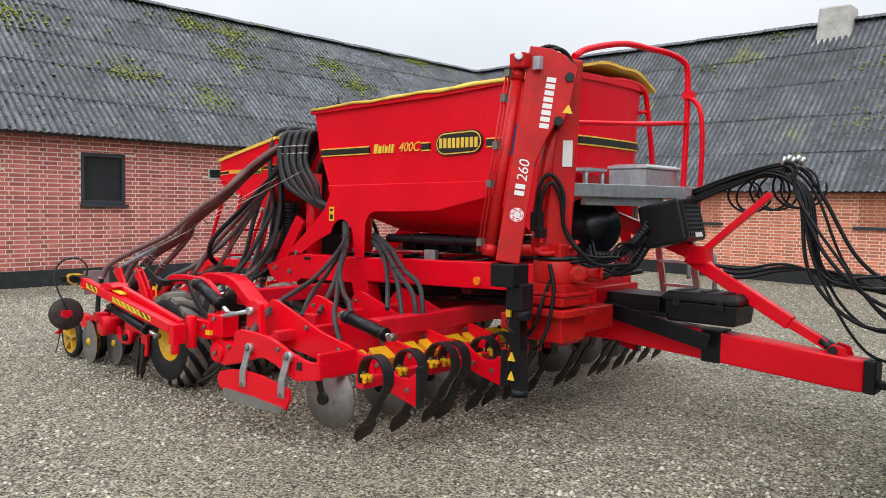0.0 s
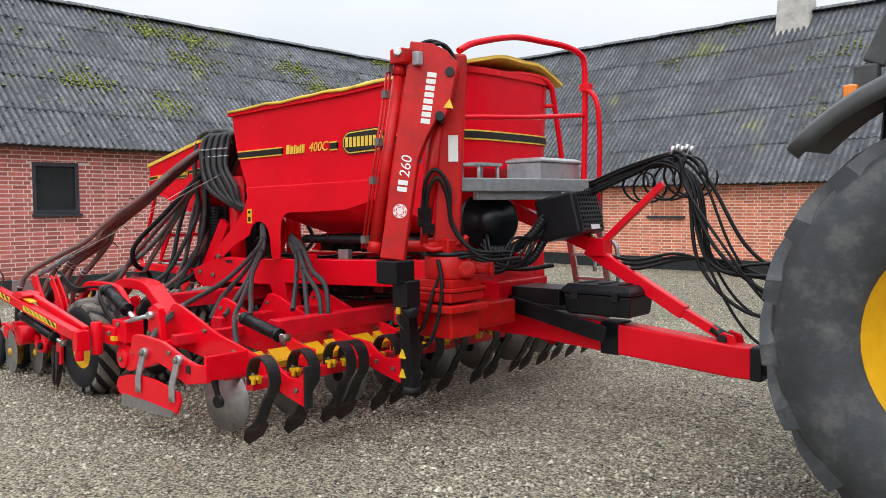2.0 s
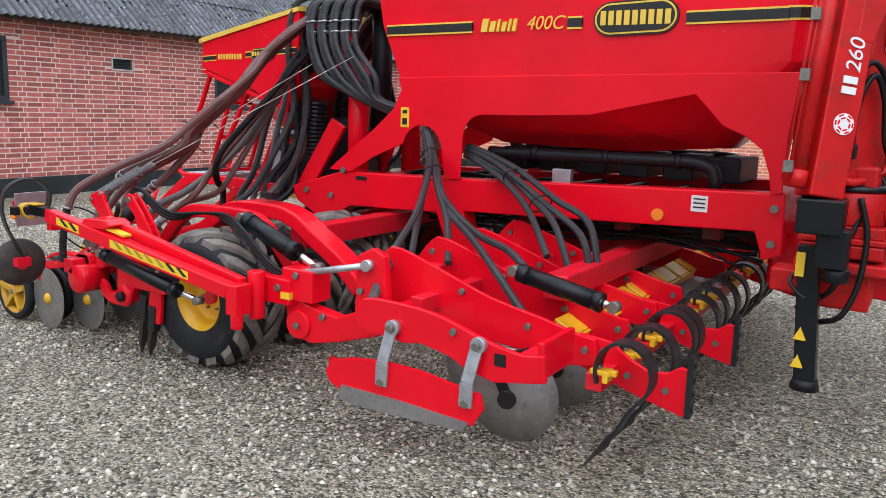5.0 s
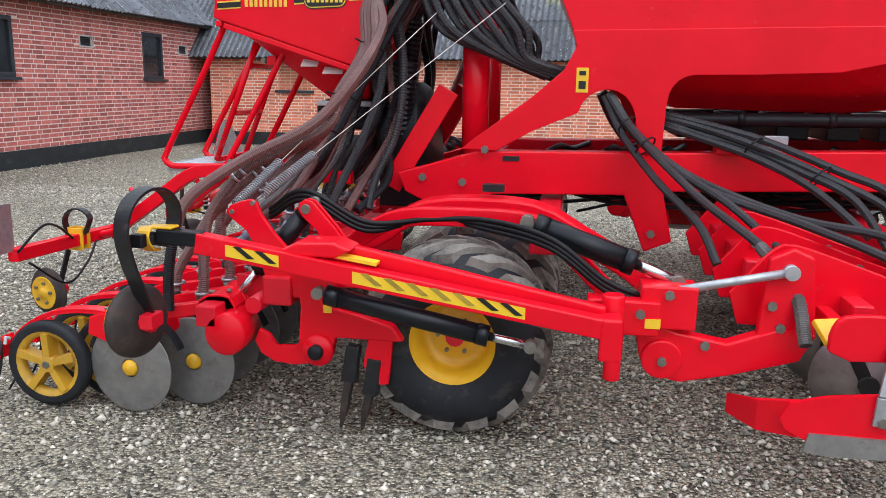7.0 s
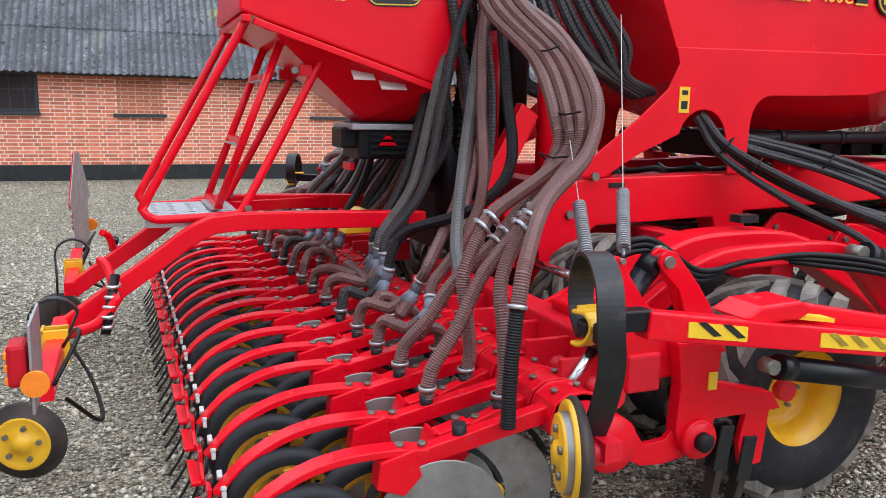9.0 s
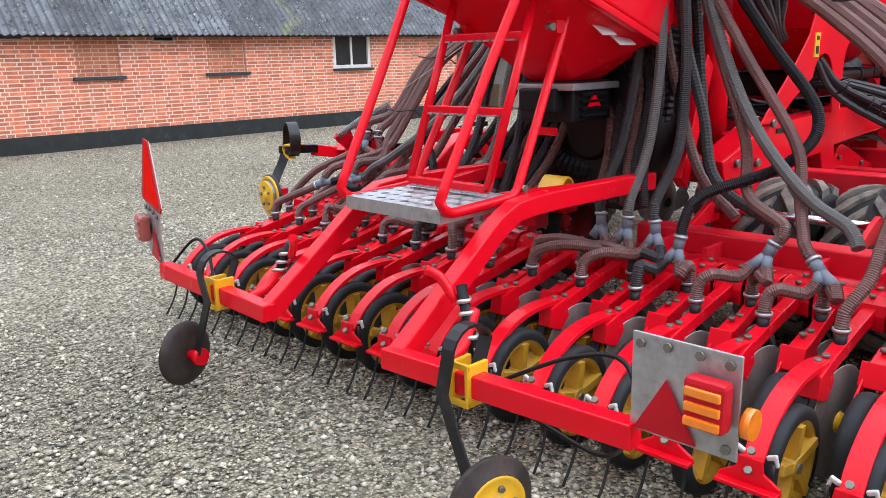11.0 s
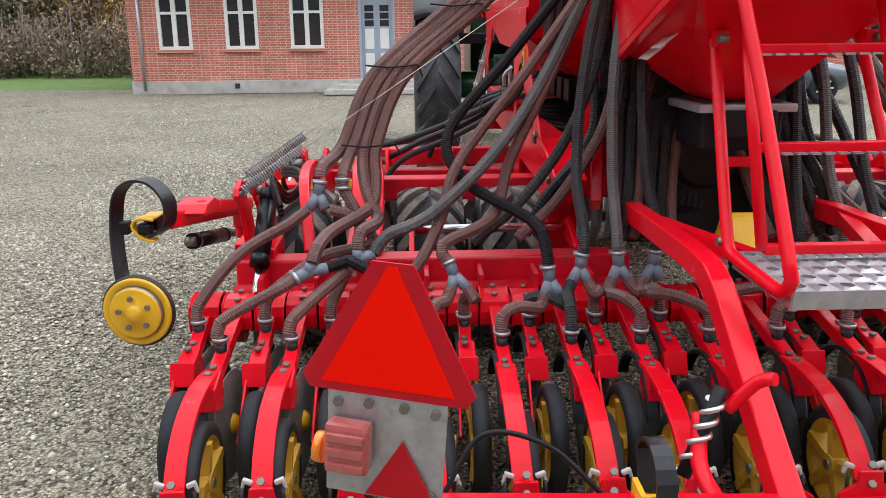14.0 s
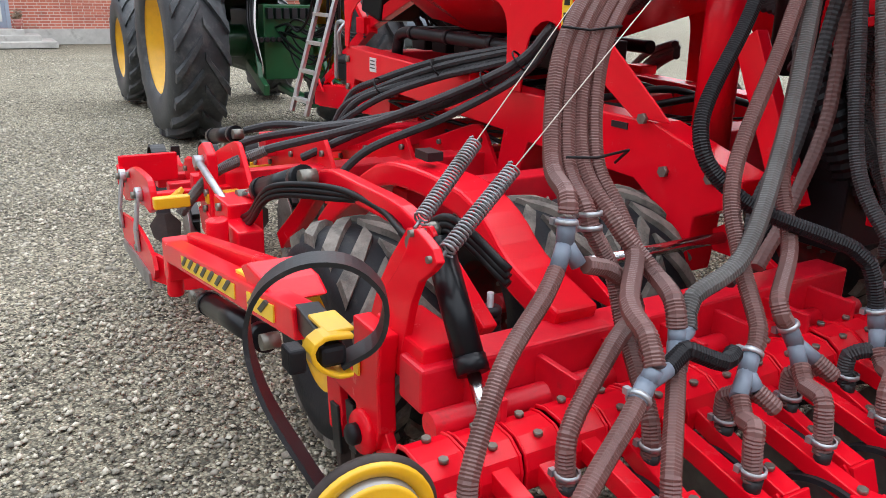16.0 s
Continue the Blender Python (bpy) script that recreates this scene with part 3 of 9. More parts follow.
def vent(parent, x, z, w=0.36, h=0.16):
    bm = B()
    for dx, dz, a, b in ((0, h / 2 + 0.012, w + 0.05, 0.024), (0, -h / 2 - 0.012, w + 0.05, 0.024), (w / 2 + 0.012, 0, 0.024, h), (-w / 2 - 0.012, 0, 0.024, h)):
        box(bm, (x + dx, 0.0, z + dz), (a, 0.03, b))
    v = part("vent", bm, CONCRETE, parent, "small wall vent with a grey cement rim")
    bm = B()
    for k in range(4):
        box(bm, (x, 0.05, z - h / 2 + h * (k + 0.5) / 4), (w, 0.05, h / 4 - 0.012), Matrix.Rotation(0.5, 3, 'X'))
    part("slat", bm, WINFRAME, v)


def brick_face(parent, length, z0, z1, holes, material, course, x_near, label):
    """Bricks proud of the mortar, along local x at y = 0; about 300 round x_near are parts, the rest is one mesh."""
    rnd = random.Random(17)
    joint, long_, head = 0.019, 0.240, 0.125
    bricks = []
    rows = int((z1 - z0) / course)
    for r in range(rows):
        za, zb = z0 + r * course, z0 + (r + 1) * course - joint
        x = -0.06 if r % 2 else 0.0
        k = 0
        while x < length:
            w = head if (k + 2 * (r % 2)) % 5 == 2 else long_
            a, b = max(0.0, x), min(length, x + w - joint)
            spans = [(a, b)]
            lo, hi = za, zb
            for ha, hb, hc, hd in holes:
                if b > ha and a < hb and za < hc < zb and hc - za > 0.015:
                    hi = min(hi, hc - 0.004)
                elif b > ha and a < hb and za < hd < zb and zb - hd > 0.015:
                    lo = max(lo, hd + 0.004)
                elif zb > hc and za < hd:
                    spans = [q for a_, b_ in spans for q in ((a_, min(b_, ha)), (max(a_, hb), b_)) if q[1] - q[0] > 0.02]
            for a_, b_ in spans:
                if b_ - a_ > 0.02:
                    bricks.append((a_, b_, lo, hi))
            x += w
            k += 1
    near = sorted(range(len(bricks)), key=lambda i: (bricks[i][0] - x_near) ** 2 + (2.2 * (bricks[i][2] - 1.3)) ** 2)[:300]
    chosen = set(near)
    shapes = {}

    def block(w, h, y):
        return [(0, y, 0), (w, y, 0), (w, y, h), (0, y, h), (-0.002, 0.004, -0.002), (w + 0.002, 0.004, -0.002), (w + 0.002, 0.004, h + 0.002), (-0.002, 0.004, h + 0.002)]
    quads = [(0, 1, 2, 3), (4, 5, 1, 0), (5, 6, 2, 1), (6, 7, 3, 2), (7, 4, 0, 3)]
    verts, faces = [], []
    for i, (a, b, za, zb) in enumerate(bricks):
        proud = -0.002 - 0.003 * rnd.random()
        if i in chosen:
            key = (round(b - a, 3), round(zb - za, 3))
            if key not in shapes:
                me = bpy.data.meshes.new("brick")
                me.from_pydata(block(b - a, zb - za, -0.004), [], quads)
                me.materials.append(material[1])
                shapes[key] = me
            o = new("brick", shapes[key])
            o.parent = parent
            o.location = (a, 0, za)
        else:
            n0 = len(verts)
            verts += [(a + x, y, za + z) for x, y, z in block(b - a, zb - za, proud)]
            faces += [tuple(n0 + q for q in f) for f in quads]
    tagged(grid_obj("brickwork", verts, faces, material[0], parent), label, kind="stuff")


def barn(name, label, origin, turn, length, eave, depth, ridge, brick, windows, vents, niches=(), gap=None, x_from=0.0, over=0.3, mortar=None, piece=None, course=0.0667, x_near=5.0):
    """Local x runs along the yard face, local +y goes into the barn."""
    ob = thing(name, label, "barn", at=origin)
    ob.rotation_euler = (0, 0, radians(turn))
    holes = [(a, b, c, d) for a, b, c, d, _ in windows] + [(x - 0.18, x + 0.18, z - 0.08, z + 0.08) for x, z in vents]
    holes += [(a, b, c, d) for a, b, c, d in niches]
    if gap:
        holes.append((gap[0], gap[1], 0.0, eave - 0.16))
    wall_with_holes("wall_yard", length, eave - 0.03, 0.36, holes, mortar, ob, "brick barn wall with pale mortar joints")
    BRICK_JOBS.append((ob, length, 0.275, eave - 0.035, holes, piece, course, x_near))
    for a, b, c, d in niches:
        bm = B()
        box(bm, ((a + b) / 2, 0.105, (c + d) / 2), (b - a, 0.15, d - c))
        part("blind_niche", bm, brick, ob, "bricked-up window niche")
        bm = B()
        box(bm, ((a + b) / 2, -0.01, c - 0.03), (b - a + 0.14, 0.13, 0.06))
        part("niche_sill", bm, WINFRAME, ob, "dark sill under a bricked-up window", bevel=0.008)
    for a, b, c, d, bars in windows:
        small_window(ob, a, b, c, d, bars, b - a > 0.9)
    for x, z in vents:
        vent(ob, x, z)
    bm = B()
    segs = [(0.0, length)] if not gap else [(0.0, gap[0]), (gap[1], length)]
    for a, b in segs:
        box(bm, ((a + b) / 2, -0.02, 0.10), (b - a, 0.05, 0.34))
    part("plinth", bm, PLINTH, ob, "black tarred plinth", bevel=0.01)
    bm = B()
    for (y0, y1) in ((depth - 0.36, depth),):
        box(bm, (length / 2, (y0 + y1) / 2, (eave + 0.1) / 2), (length, y1 - y0, eave + 0.1))
    part("wall_back", bm, brick, ob)
    for xe in (0.0, length - 0.3):
        bm = B()
        a = [(0.0, 0.0), (0.0, eave + 0.05), (depth / 2, ridge - 0.08), (depth, eave + 0.05), (depth, 0.0)]
        ring0 = [V((xe, y, z)) for y, z in a]
        ring1 = [V((xe + 0.3, y, z)) for y, z in a]
        quadmesh(bm, [ring0, ring1], caps=True)
        bmesh.ops.translate(bm, verts=bm.verts, vec=(0, 0.004, 0))
        part("gable_wall", bm, brick, ob)
    zslope = (ridge - eave) / (depth / 2)
    corrugated("roof_sheet", x_from, length + 0.3, -over, eave - zslope * over + 0.05, depth / 2, ridge, ob, "weathered grey corrugated fibre-cement roof with moss and lichen")
    corrugated("roof_back", x_from, length + 0.3, depth + over, eave - zslope * over + 0.05, depth / 2, ridge, ob, "weathered grey corrugated fibre-cement roof", False)
    x = x_from
    while x < length + 0.3:
        bm = B()
        z = ridge + 0.035 + 0.008 * math.sin(x * 7)
        quadmesh(bm, [[V((x_, depth / 2 + y_, z + z_)) for y_, z_ in ((-0.20, -0.07), (-0.08, 0.0), (0.0, 0.03), (0.08, 0.0), (0.20, -0.07), (0.20, -0.085), (0.0, 0.005), (-0.20, -0.085))] for x_ in (x, x + 0.62)], caps=True)
        part("ridge_cap", bm, ROOF, ob)
        x += 0.6
    bm = B()
    box(bm, ((x_from + length) / 2, -over + 0.10, eave - zslope * (over - 0.1) - 0.05), (length - x_from, 0.10, 0.05))
    part("eave_board", bm, WOODDARK, ob)
    return ob


BRICK_JOBS = []
# yard side of the first barn faces +x: its local x runs along +y
A0 = -16.0
wa = [(y - A0 - 0.405, y - A0 + 0.405, 1.39, 2.30, False) for y in (-8.2, -3.55, 1.30, 5.95, 10.45)]
va = [(y - A0, 2.02) for y in (-5.9, -0.6, 3.6, 8.2, 11.7)]
barn_a = barn("brick_barn", "long red-brick barn with mossy grey corrugated roof", (-9.95, A0, 0), 90, 34.0, 2.78, 7.2, 6.02, BRICK_A, wa, va, mortar=MORTAR_A, piece=PIECE_A, course=0.074, x_near=15.0)
# the second barn closes the yard; its face looks to -y and its local x runs along +x
BX = -9.6
wb = [(3.7, 4.4, 1.2, 2.0, True), (14.6, 15.6, 1.2, 2.0, True)]
nb = [(1.65, 2.4, 1.2, 1.98), (5.68, 6.46, 1.2, 1.98), (9.28, 10.04, 1.2, 1.98), (11.7, 12.5, 1.2, 1.98)]
vb = [(3.05, 1.9), (8.32, 1.92), (10.87, 1.88), (17.0, 1.92)]
barn_b = barn("orange_brick_barn", "low orange-brick barn with grey corrugated roof and an open bay", (BX, 12.25, 0), -2.4, 21.75, 2.14, 7.4, 6.06, BRICK_B, wb, vb, nb, gap=(18.25, 20.7), x_from=-4.5, mortar=MORTAR_B, piece=PIECE_B, x_near=17.0)
for c_, d_ in (((19.55, 3.4, 1.05), (3.3, 0.12, 2.1)), ((18.1, 1.8, 1.05), (0.12, 3.06, 2.1)), ((20.85, 1.8, 1.05), (0.12, 3.06, 2.1))):
    bm = B()
    box(bm, c_, d_)
    part("bay_lining", bm, WHITEWASH, barn_b, "whitewashed lining of the open bay")
bm = B()
box(bm, (19.5, 1.8, 2.2), (3.2, 3.4, 0.06))
part("bay_ceiling", bm, WOODDARK, barn_b)


def chimney():
    ch = thing("chimney", "squat cement-rendered chimney on the barn ridge", "chimney", at=(-1.9, 15.5, 5.46))
    bm = B()
    quadmesh(bm, [[V((a * w, b * d, z)) for a, b in ((-1, -1), (1, -1), (1, 1), (-1, 1))] for w, d, z in ((0.42, 0.36, -0.1), (0.38, 0.33, 0.35), (0.36, 0.31, 0.86), (0.33, 0.28, 0.91))], caps=True)
    part("shaft", bm, CONCRETE, ch, bevel=0.03)
    bm = B()
    quadmesh(bm, [[V((a * w, b * d, z + 0.12 * (1 if b > 0 else -1.6) * k)) for a, b in ((-1, -1), (1, -1), (1, 1), (-1, 1))] for w, d, z, k in ((0.56, 0.52, 0.06, 1.0), (0.52, 0.48, 0.12, 1.0), (0.40, 0.35, 0.24, 0.6))], caps=True)
    part("flashing", bm, CONCRETE, ch, "lumpy cement flashing", bevel=0.02)


chimney()


def board_stack():
    bm = B()
    box(bm, (0, 0, 0.3), (0.75, 0.12, 0.6), Matrix.Rotation(-0.16, 3, 'X'))
    b = part("board", bm, CARDBOARD, None, "brown boards leaning in the open bay", bevel=0.006, category="board")
    b.matrix_world = pose(11.01, 12.50, 0.02, 0, 0, -92.4)
    bm = B()
    box(bm, (0, 0, 0.28), (0.36, 0.05, 0.56), Matrix.Rotation(-0.2, 3, 'X'))
    b = part("board", bm, CONCRETE, None, "grey sheet leaning beside the brown boards", bevel=0.006, category="board")
    b.matrix_world = pose(11.04, 11.93, 0.012, 0, 0, -92.4)


board_stack()


# ---- farmhouse ----
def house_window(parent, y0, y1, z0, z1, x=0.0):
    """A white casement with two panes, each with a high crossbar; the wall face is at local x = 0, the yard to -x."""
    f = 0.09
    bm = B()
    for a, b, c, d in ((y0, y1, z0, z0 + f), (y0, y1, z1 - f, z1), (y0, y0 + f, z0 + f, z1 - f), (y1 - f, y1, z0 + f, z1 - f)):
        box(bm, (0.02, (a + b) / 2, (c + d) / 2), (0.10, b - a, d - c))
    w = part("window", bm, WOODWHITE, parent, "white-painted casement window with a crossbar", bevel=0.006)
    ym, zt = (y0 + y1) / 2, z0 + (z1 - z0) * 0.66
    bm = B()
    box(bm, (0.02, ym, (z0 + z1) / 2), (0.09, 0.12, z1 - z0 - 2 * f))
    part("mullion", bm, WOODWHITE, w)
    bm = B()
    box(bm, (0.016, ym, zt), (0.08, y1 - y0 - 2 * f, 0.07))
    part("crossbar", bm, WOODWHITE, w)
    for a, b in ((y0 + f, ym - 0.06), (ym + 0.06, y1 - f)):
        bm = B()
        box(bm, (0.05, (a + b) / 2, (z0 + z1) / 2), (0.008, b - a, z1 - z0 - 2 * f))
        part("pane", bm, DARKPANE, w)
    bm = B()
    box(bm, (-0.03, ym, z0 - 0.04), (0.16, y1 - y0 + 0.1, 0.08))
    part("sill", bm, BRICK_H, w, "brick sill", bevel=0.008)


def farmhouse():
    x0, y_left, y_right = 17.2, 9.0, -16.0
    h = thing("farmhouse", "red-brick farmhouse with white casements on a grey plinth", "house", at=(x0, 0, 0))
    wins = [(7.26, 8.18), (5.44, 6.34), (3.63, 4.55), (-5.35, -4.4), (-7.3, -6.35), (-9.55, -8.6), (-11.8, -10.9)]
    door = (1.66, 2.66, 0.36, 2.62)
    ln = y_left - y_right
    holes = [(y_left - b, y_left - a, 1.2, 2.68) for a, b in wins] + [(y_left - door[1], y_left - door[0], door[2], door[3])]
    w = wall_with_holes("wall_front", ln, 3.3, 0.4, holes, BRICK_H, h, "red-brick front with running bond")
    w.matrix_basis = Matrix.Translation((0, y_left, 0)) @ Matrix.Rotation(radians(-90), 4, 'Z')
    bm = B()
    box(bm, (4.4, y_left - 0.2, 1.65), (8.0, 0.4, 3.3))
    ob = part("wall_gable", bm, BRICK_H, h)
    bm = B()
    box(bm, (4.4, y_right + 0.2, 1.65), (8.0, 0.4, 3.3))
    part("wall_gable", bm, BRICK_H, h)
    bm = B()
    box(bm, (8.2, (y_left + y_right) / 2, 1.65), (0.4, ln, 3.3))
    part("wall_back", bm, BRICK_H, h)
    bm = B()
    ring = [(-0.5, 3.1), (4.2, 7.4), (8.9, 3.1), (8.9, 3.3), (4.2, 7.65), (-0.5, 3.3)]
    quadmesh(bm, [[V((a, y_left + 0.3, b)) for a, b in ring], [V((a, y_right - 0.3, b)) for a, b in ring]], caps=True)
    part("roof", bm, ROOF, h, "grey roof")
    bm = B()
    box(bm, (-0.01, (y_left + y_right) / 2, 0.17), (0.1, ln + 0.06, 0.36))
    part("plinth", bm, CONCRETE, h, "grey rendered plinth", bevel=0.012)
    for a, b in wins:
        house_window(h, a, b, 1.2, 2.68)
    bm = B()
    y0, y1, z0, z1 = door
    for a, b, c, d in ((y0, y1, z1 - 0.08, z1), (y0, y0 + 0.08, z0, z1 - 0.08), (y1 - 0.08, y1, z0, z1 - 0.08)):
        box(bm, (0.06, (a + b) / 2, (c + d) / 2), (0.12, b - a, d - c))
    d = part("door", bm, DOORBLUE, h, "grey-blue panelled front door with small panes")
    for s in (0, 1):
        a = y0 + 0.08 + s * 0.42
        bm = B()
        box(bm, (0.1, a + 0.21, (z0 + z1) / 2 - 0.04), (0.05, 0.415, z1 - z0 - 0.09))
        leaf = part("door_leaf", bm, DOORBLUE, h, "grey-blue door leaf")
        for zz, hh in ((z0 + 0.42, 0.55), (z0 + 1.08, 0.55)):
            bm = B()
            box(bm, (0.068, a + 0.21, zz), (0.03, 0.25, hh))
            part("door_panel", bm, WOODWHITE, leaf, "pale door panel", bevel=0.01)
        bm = B()
        for k in range(3):
            box(bm, (0.07, a + 0.21, z0 + 1.5 + 0.2 * k), (0.012, 0.25, 0.16))
        part("door_pane", bm, DARKPANE, leaf)
    bm = B()
    tube(bm, [(-0.1, y_left - 0.35, 0.1), (-0.1, y_left - 0.35, 3.2)], 0.045, 10)
    part("downpipe", bm, GALV, h, "grey metal downpipe")
    bm = B()
    tube(bm, [(-0.5, y_left, 3.1), (-0.5, y_right, 3.1)], 0.07, 10)
    part("gutter", bm, GALV, h)
    bm = B()
    box(bm, (-0.07, 6.1, 0.2), (0.02, 0.14, 0.14))
    part("cellar_vent", bm, WINFRAME, h)
    st = thing("doorstep", "grey concrete steps before the front door", "steps", at=(x0, 2.2, 0))
    for k, (dep, wid, z) in enumerate(((1.25, 2.7, 0.07), (0.9, 2.1, 0.19), (0.55, 1.5, 0.30))):
        bm = B()
        box(bm, (-0.06 - dep / 2, 0, z - 0.0), (dep, wid, 0.13))
        part("step", bm, CONCRETE, st, bevel=0.012)
    pot = thing("flower_pot", "small clay flower pot beside the front door", "flower pot", at=(x0 - 0.35, 1.55, 0.365))
    bm = B()
    lathe(bm, [(0, 0), (0.09, 0), (0.12, 0.22), (0.10, 0.22), (0.09, 0.17), (0, 0.17)], (0, 0, 0), (0, 0, 1), 14)
    part("pot", bm, BRICK_A, pot)
    bm = B()
    leaf_cloud(bm, (0, 0, 0.3), (0.12, 0.12, 0.14), 60, 0.05, 3)
    part("plant", bm, HEDGE, pot)


def leaf_cloud(bm, c, s, count, size, seed):
    rnd = random.Random(seed)
    c = V(c)
    for _ in range(count):
        d = V((rnd.gauss(0, 1), rnd.gauss(0, 1), rnd.gauss(0, 1))).normalized() * rnd.random() ** 0.4
        p = c + V((d.x * s[0], d.y * s[1], d.z * s[2]))
        a = V((rnd.uniform(-1, 1), rnd.uniform(-1, 1), rnd.uniform(-1, 1))).normalized()
        b = a.orthogonal().normalized()
        k = size * rnd.uniform(0.6, 1.4)
        vs = [bm.verts.new(p + q) for q in (a * k, b * k * 0.45, -a * k, -b * k * 0.45)]
        bm.faces.new(vs)


farmhouse()


# ---- lawn, hedge and trees beyond the yard ----
def leaf_mesh(name, clusters, count, size, material, seed, parent=None):
    rnd = np.random.RandomState(seed)
    vs, k = [], 0
    for (c, s) in clusters:
        d = rnd.normal(size=(count, 3))
        d /= np.linalg.norm(d, axis=1)[:, None]
        d *= rnd.rand(count, 1) ** 0.35
        p = np.array(c) + d * np.array(s)
        a = rnd.normal(size=(count, 3))
        a /= np.linalg.norm(a, axis=1)[:, None]
        b = np.cross(a, rnd.normal(size=(count, 3)))
        b /= np.linalg.norm(b, axis=1)[:, None]
        q = size * rnd.uniform(0.6, 1.4, (count, 1))
        vs.append(np.stack([p + a * q, p + b * q * 0.5, p - a * q, p - b * q * 0.5], 1).reshape(-1, 3))
    vs = np.concatenate(vs)
    fs = np.arange(len(vs)).reshape(-1, 4)
    return grid_obj(name, vs.tolist(), fs.tolist(), material, parent)


def lawn():
    verts, faces = [], []
    nx, ny = 30, 30
    for j in range(ny + 1):
        for i in range(nx + 1):
            x, y = 19.5 + 26.0 * i / nx, 8.2 + 32 * j / ny
            verts.append((x, y, 0.03 + 0.05 * noise.noise((x * 0.4, y * 0.4, 0)) + (0.0 if 0 < i and 0 < j else -0.06)))
    k = nx + 1
    for j in range(ny):
        for i in range(nx):
            faces.append((j * k + i, j * k + i + 1, (j + 1) * k + i + 1, (j + 1) * k + i))
    ob = grid_obj("lawn", verts, faces, GRASS, smooth=True)
    tagged(ob, "green lawn beside the farmhouse", "lawn", kind="structure")


lawn()


def tree(x, y, h, seed, spread=2.2, foliage=AUTUMN, leaves=260, label="tall bare-limbed tree with thin autumn foliage"):
    rnd = random.Random(seed)
    t = thing("tree", label, "tree", "trees behind the yard", at=(x, y, 0))
    bm = B()
    pts = [V((0, 0, -0.1))]
    for k in range(1, 8):
        pts.append(V((rnd.uniform(-0.2, 0.2) * k / 4, rnd.uniform(-0.2, 0.2) * k / 4, h * k / 7)))
    line = smooth_line(pts, 0.5)
    tube(bm, line, [0.02 + 0.17 * (1 - i / len(line)) * h / 8 for i in range(len(line))], 8)
    tips = []
    for k in range(16):
        f = rnd.uniform(0.28, 0.95)
        p = line[int(f * (len(line) - 1))]
        a = rnd.uniform(0, 6.28)
        ln = spread * rnd.uniform(0.5, 1.1) * (1.15 - f * 0.6)
        q = p + V((math.cos(a) * ln, math.sin(a) * ln, ln * rnd.uniform(0.4, 1.0)))
        mid = (p + q) / 2 + V((0, 0, -0.12 * ln))
        br = smooth_line([p, mid, q], 0.3)
        tube(bm, br, [0.055 * (1 - 0.8 * i / len(br)) * h / 8 for i in range(len(br))], 5)
        tips += [q, (mid + q) / 2]
        for _ in range(3):
            s = mid.lerp(q, rnd.random())
            e = s + V((rnd.uniform(-1, 1), rnd.uniform(-1, 1), rnd.uniform(0.1, 1))) * ln * 0.4
            tube(bm, [s, e], 0.014 * h / 8, 4)
            tips.append(e)
    part("trunk", bm, BARK, t)
    if foliage:
        leaf_mesh("crown", [(tuple(p), (spread * 0.28, spread * 0.28, spread * 0.24)) for p in tips], max(6, leaves // 12), 0.10, foliage, seed, t)


rt = random.Random(11)
for k, (x, y) in enumerate(((29, 13.2), (31, 15.6), (30, 18.2), (34, 14.6), (36, 17.5), (33, 20.5), (38, 21.0), (30, 23.5), (35, 25.0), (40, 12.5))):
    tree(x, y, rt.uniform(8, 12), 30 + k, rt.uniform(1.8, 2.8), (AUTUMN, AUTUMN, None, EVERGREEN)[k % 4], 300)


def hedge():
    rnd = random.Random(4)
    cl = []
    for k in range(70):
        cl.append(((26.5 + rnd.uniform(-0.5, 0.9), 9.5 + k * 0.36, rnd.uniform(0.5, 1.9)), (0.75, 0.6, 0.85)))
    ob = leaf_mesh("hedge", cl, 330, 0.07, HEDGE, 8)
    tagged(ob, "tall brown leafless-looking hedge behind the lawn", "hedge", kind="stuff")
    bm = B()
    for k in range(260):
        y = 9.3 + rnd.uniform(0, 26)
        x = 26.6 + rnd.uniform(-0.5, 0.6)
        tube(bm, [(x, y, 0), (x + rnd.uniform(-0.3, 0.3), y + rnd.uniform(-0.3, 0.3), rnd.uniform(1.6, 2.9))], 0.012, 4)
    ob = part("hedge_stems", bm, BARK, None, "thin grey hedge stems", category="hedge", kind="stuff")
    cl = []
    for k in range(60):
        cl.append(((48 + rnd.uniform(-3, 3), -6 + k * 1.2, rnd.uniform(1.0, 7.5)), (2.4, 1.8, 2.2)))
    ob = leaf_mesh("far_woods", cl, 420, 0.26, HEDGE, 9)
    tagged(ob, "brownish autumn woods beyond the garden", "woods", kind="stuff")
    for nm, lab, m_, seed, n_, zlo, zhi in (("shrubbery", "dense brown shrubs behind the lawn", HEDGE, 51, 60, 0.4, 5.0), ("yellow_shrubbery", "yellow-leaved shrubs under the trees", AUTUMN, 52, 22, 0.8, 5.5), ("green_shrubbery", "dark green shrubs behind the lawn", EVERGREEN, 53, 46, 0.3, 4.0)):
        cl = []
        for k in range(n_):
            cl.append(((28.2 + rnd.uniform(0, 3.5), 8.8 + rnd.uniform(0, 15.0), rnd.uniform(zlo, zhi)), (0.9, 1.0, 0.9)))
        tagged(leaf_mesh(nm, cl, 260, 0.10, m_, seed), lab, "shrubs", kind="stuff")


hedge()


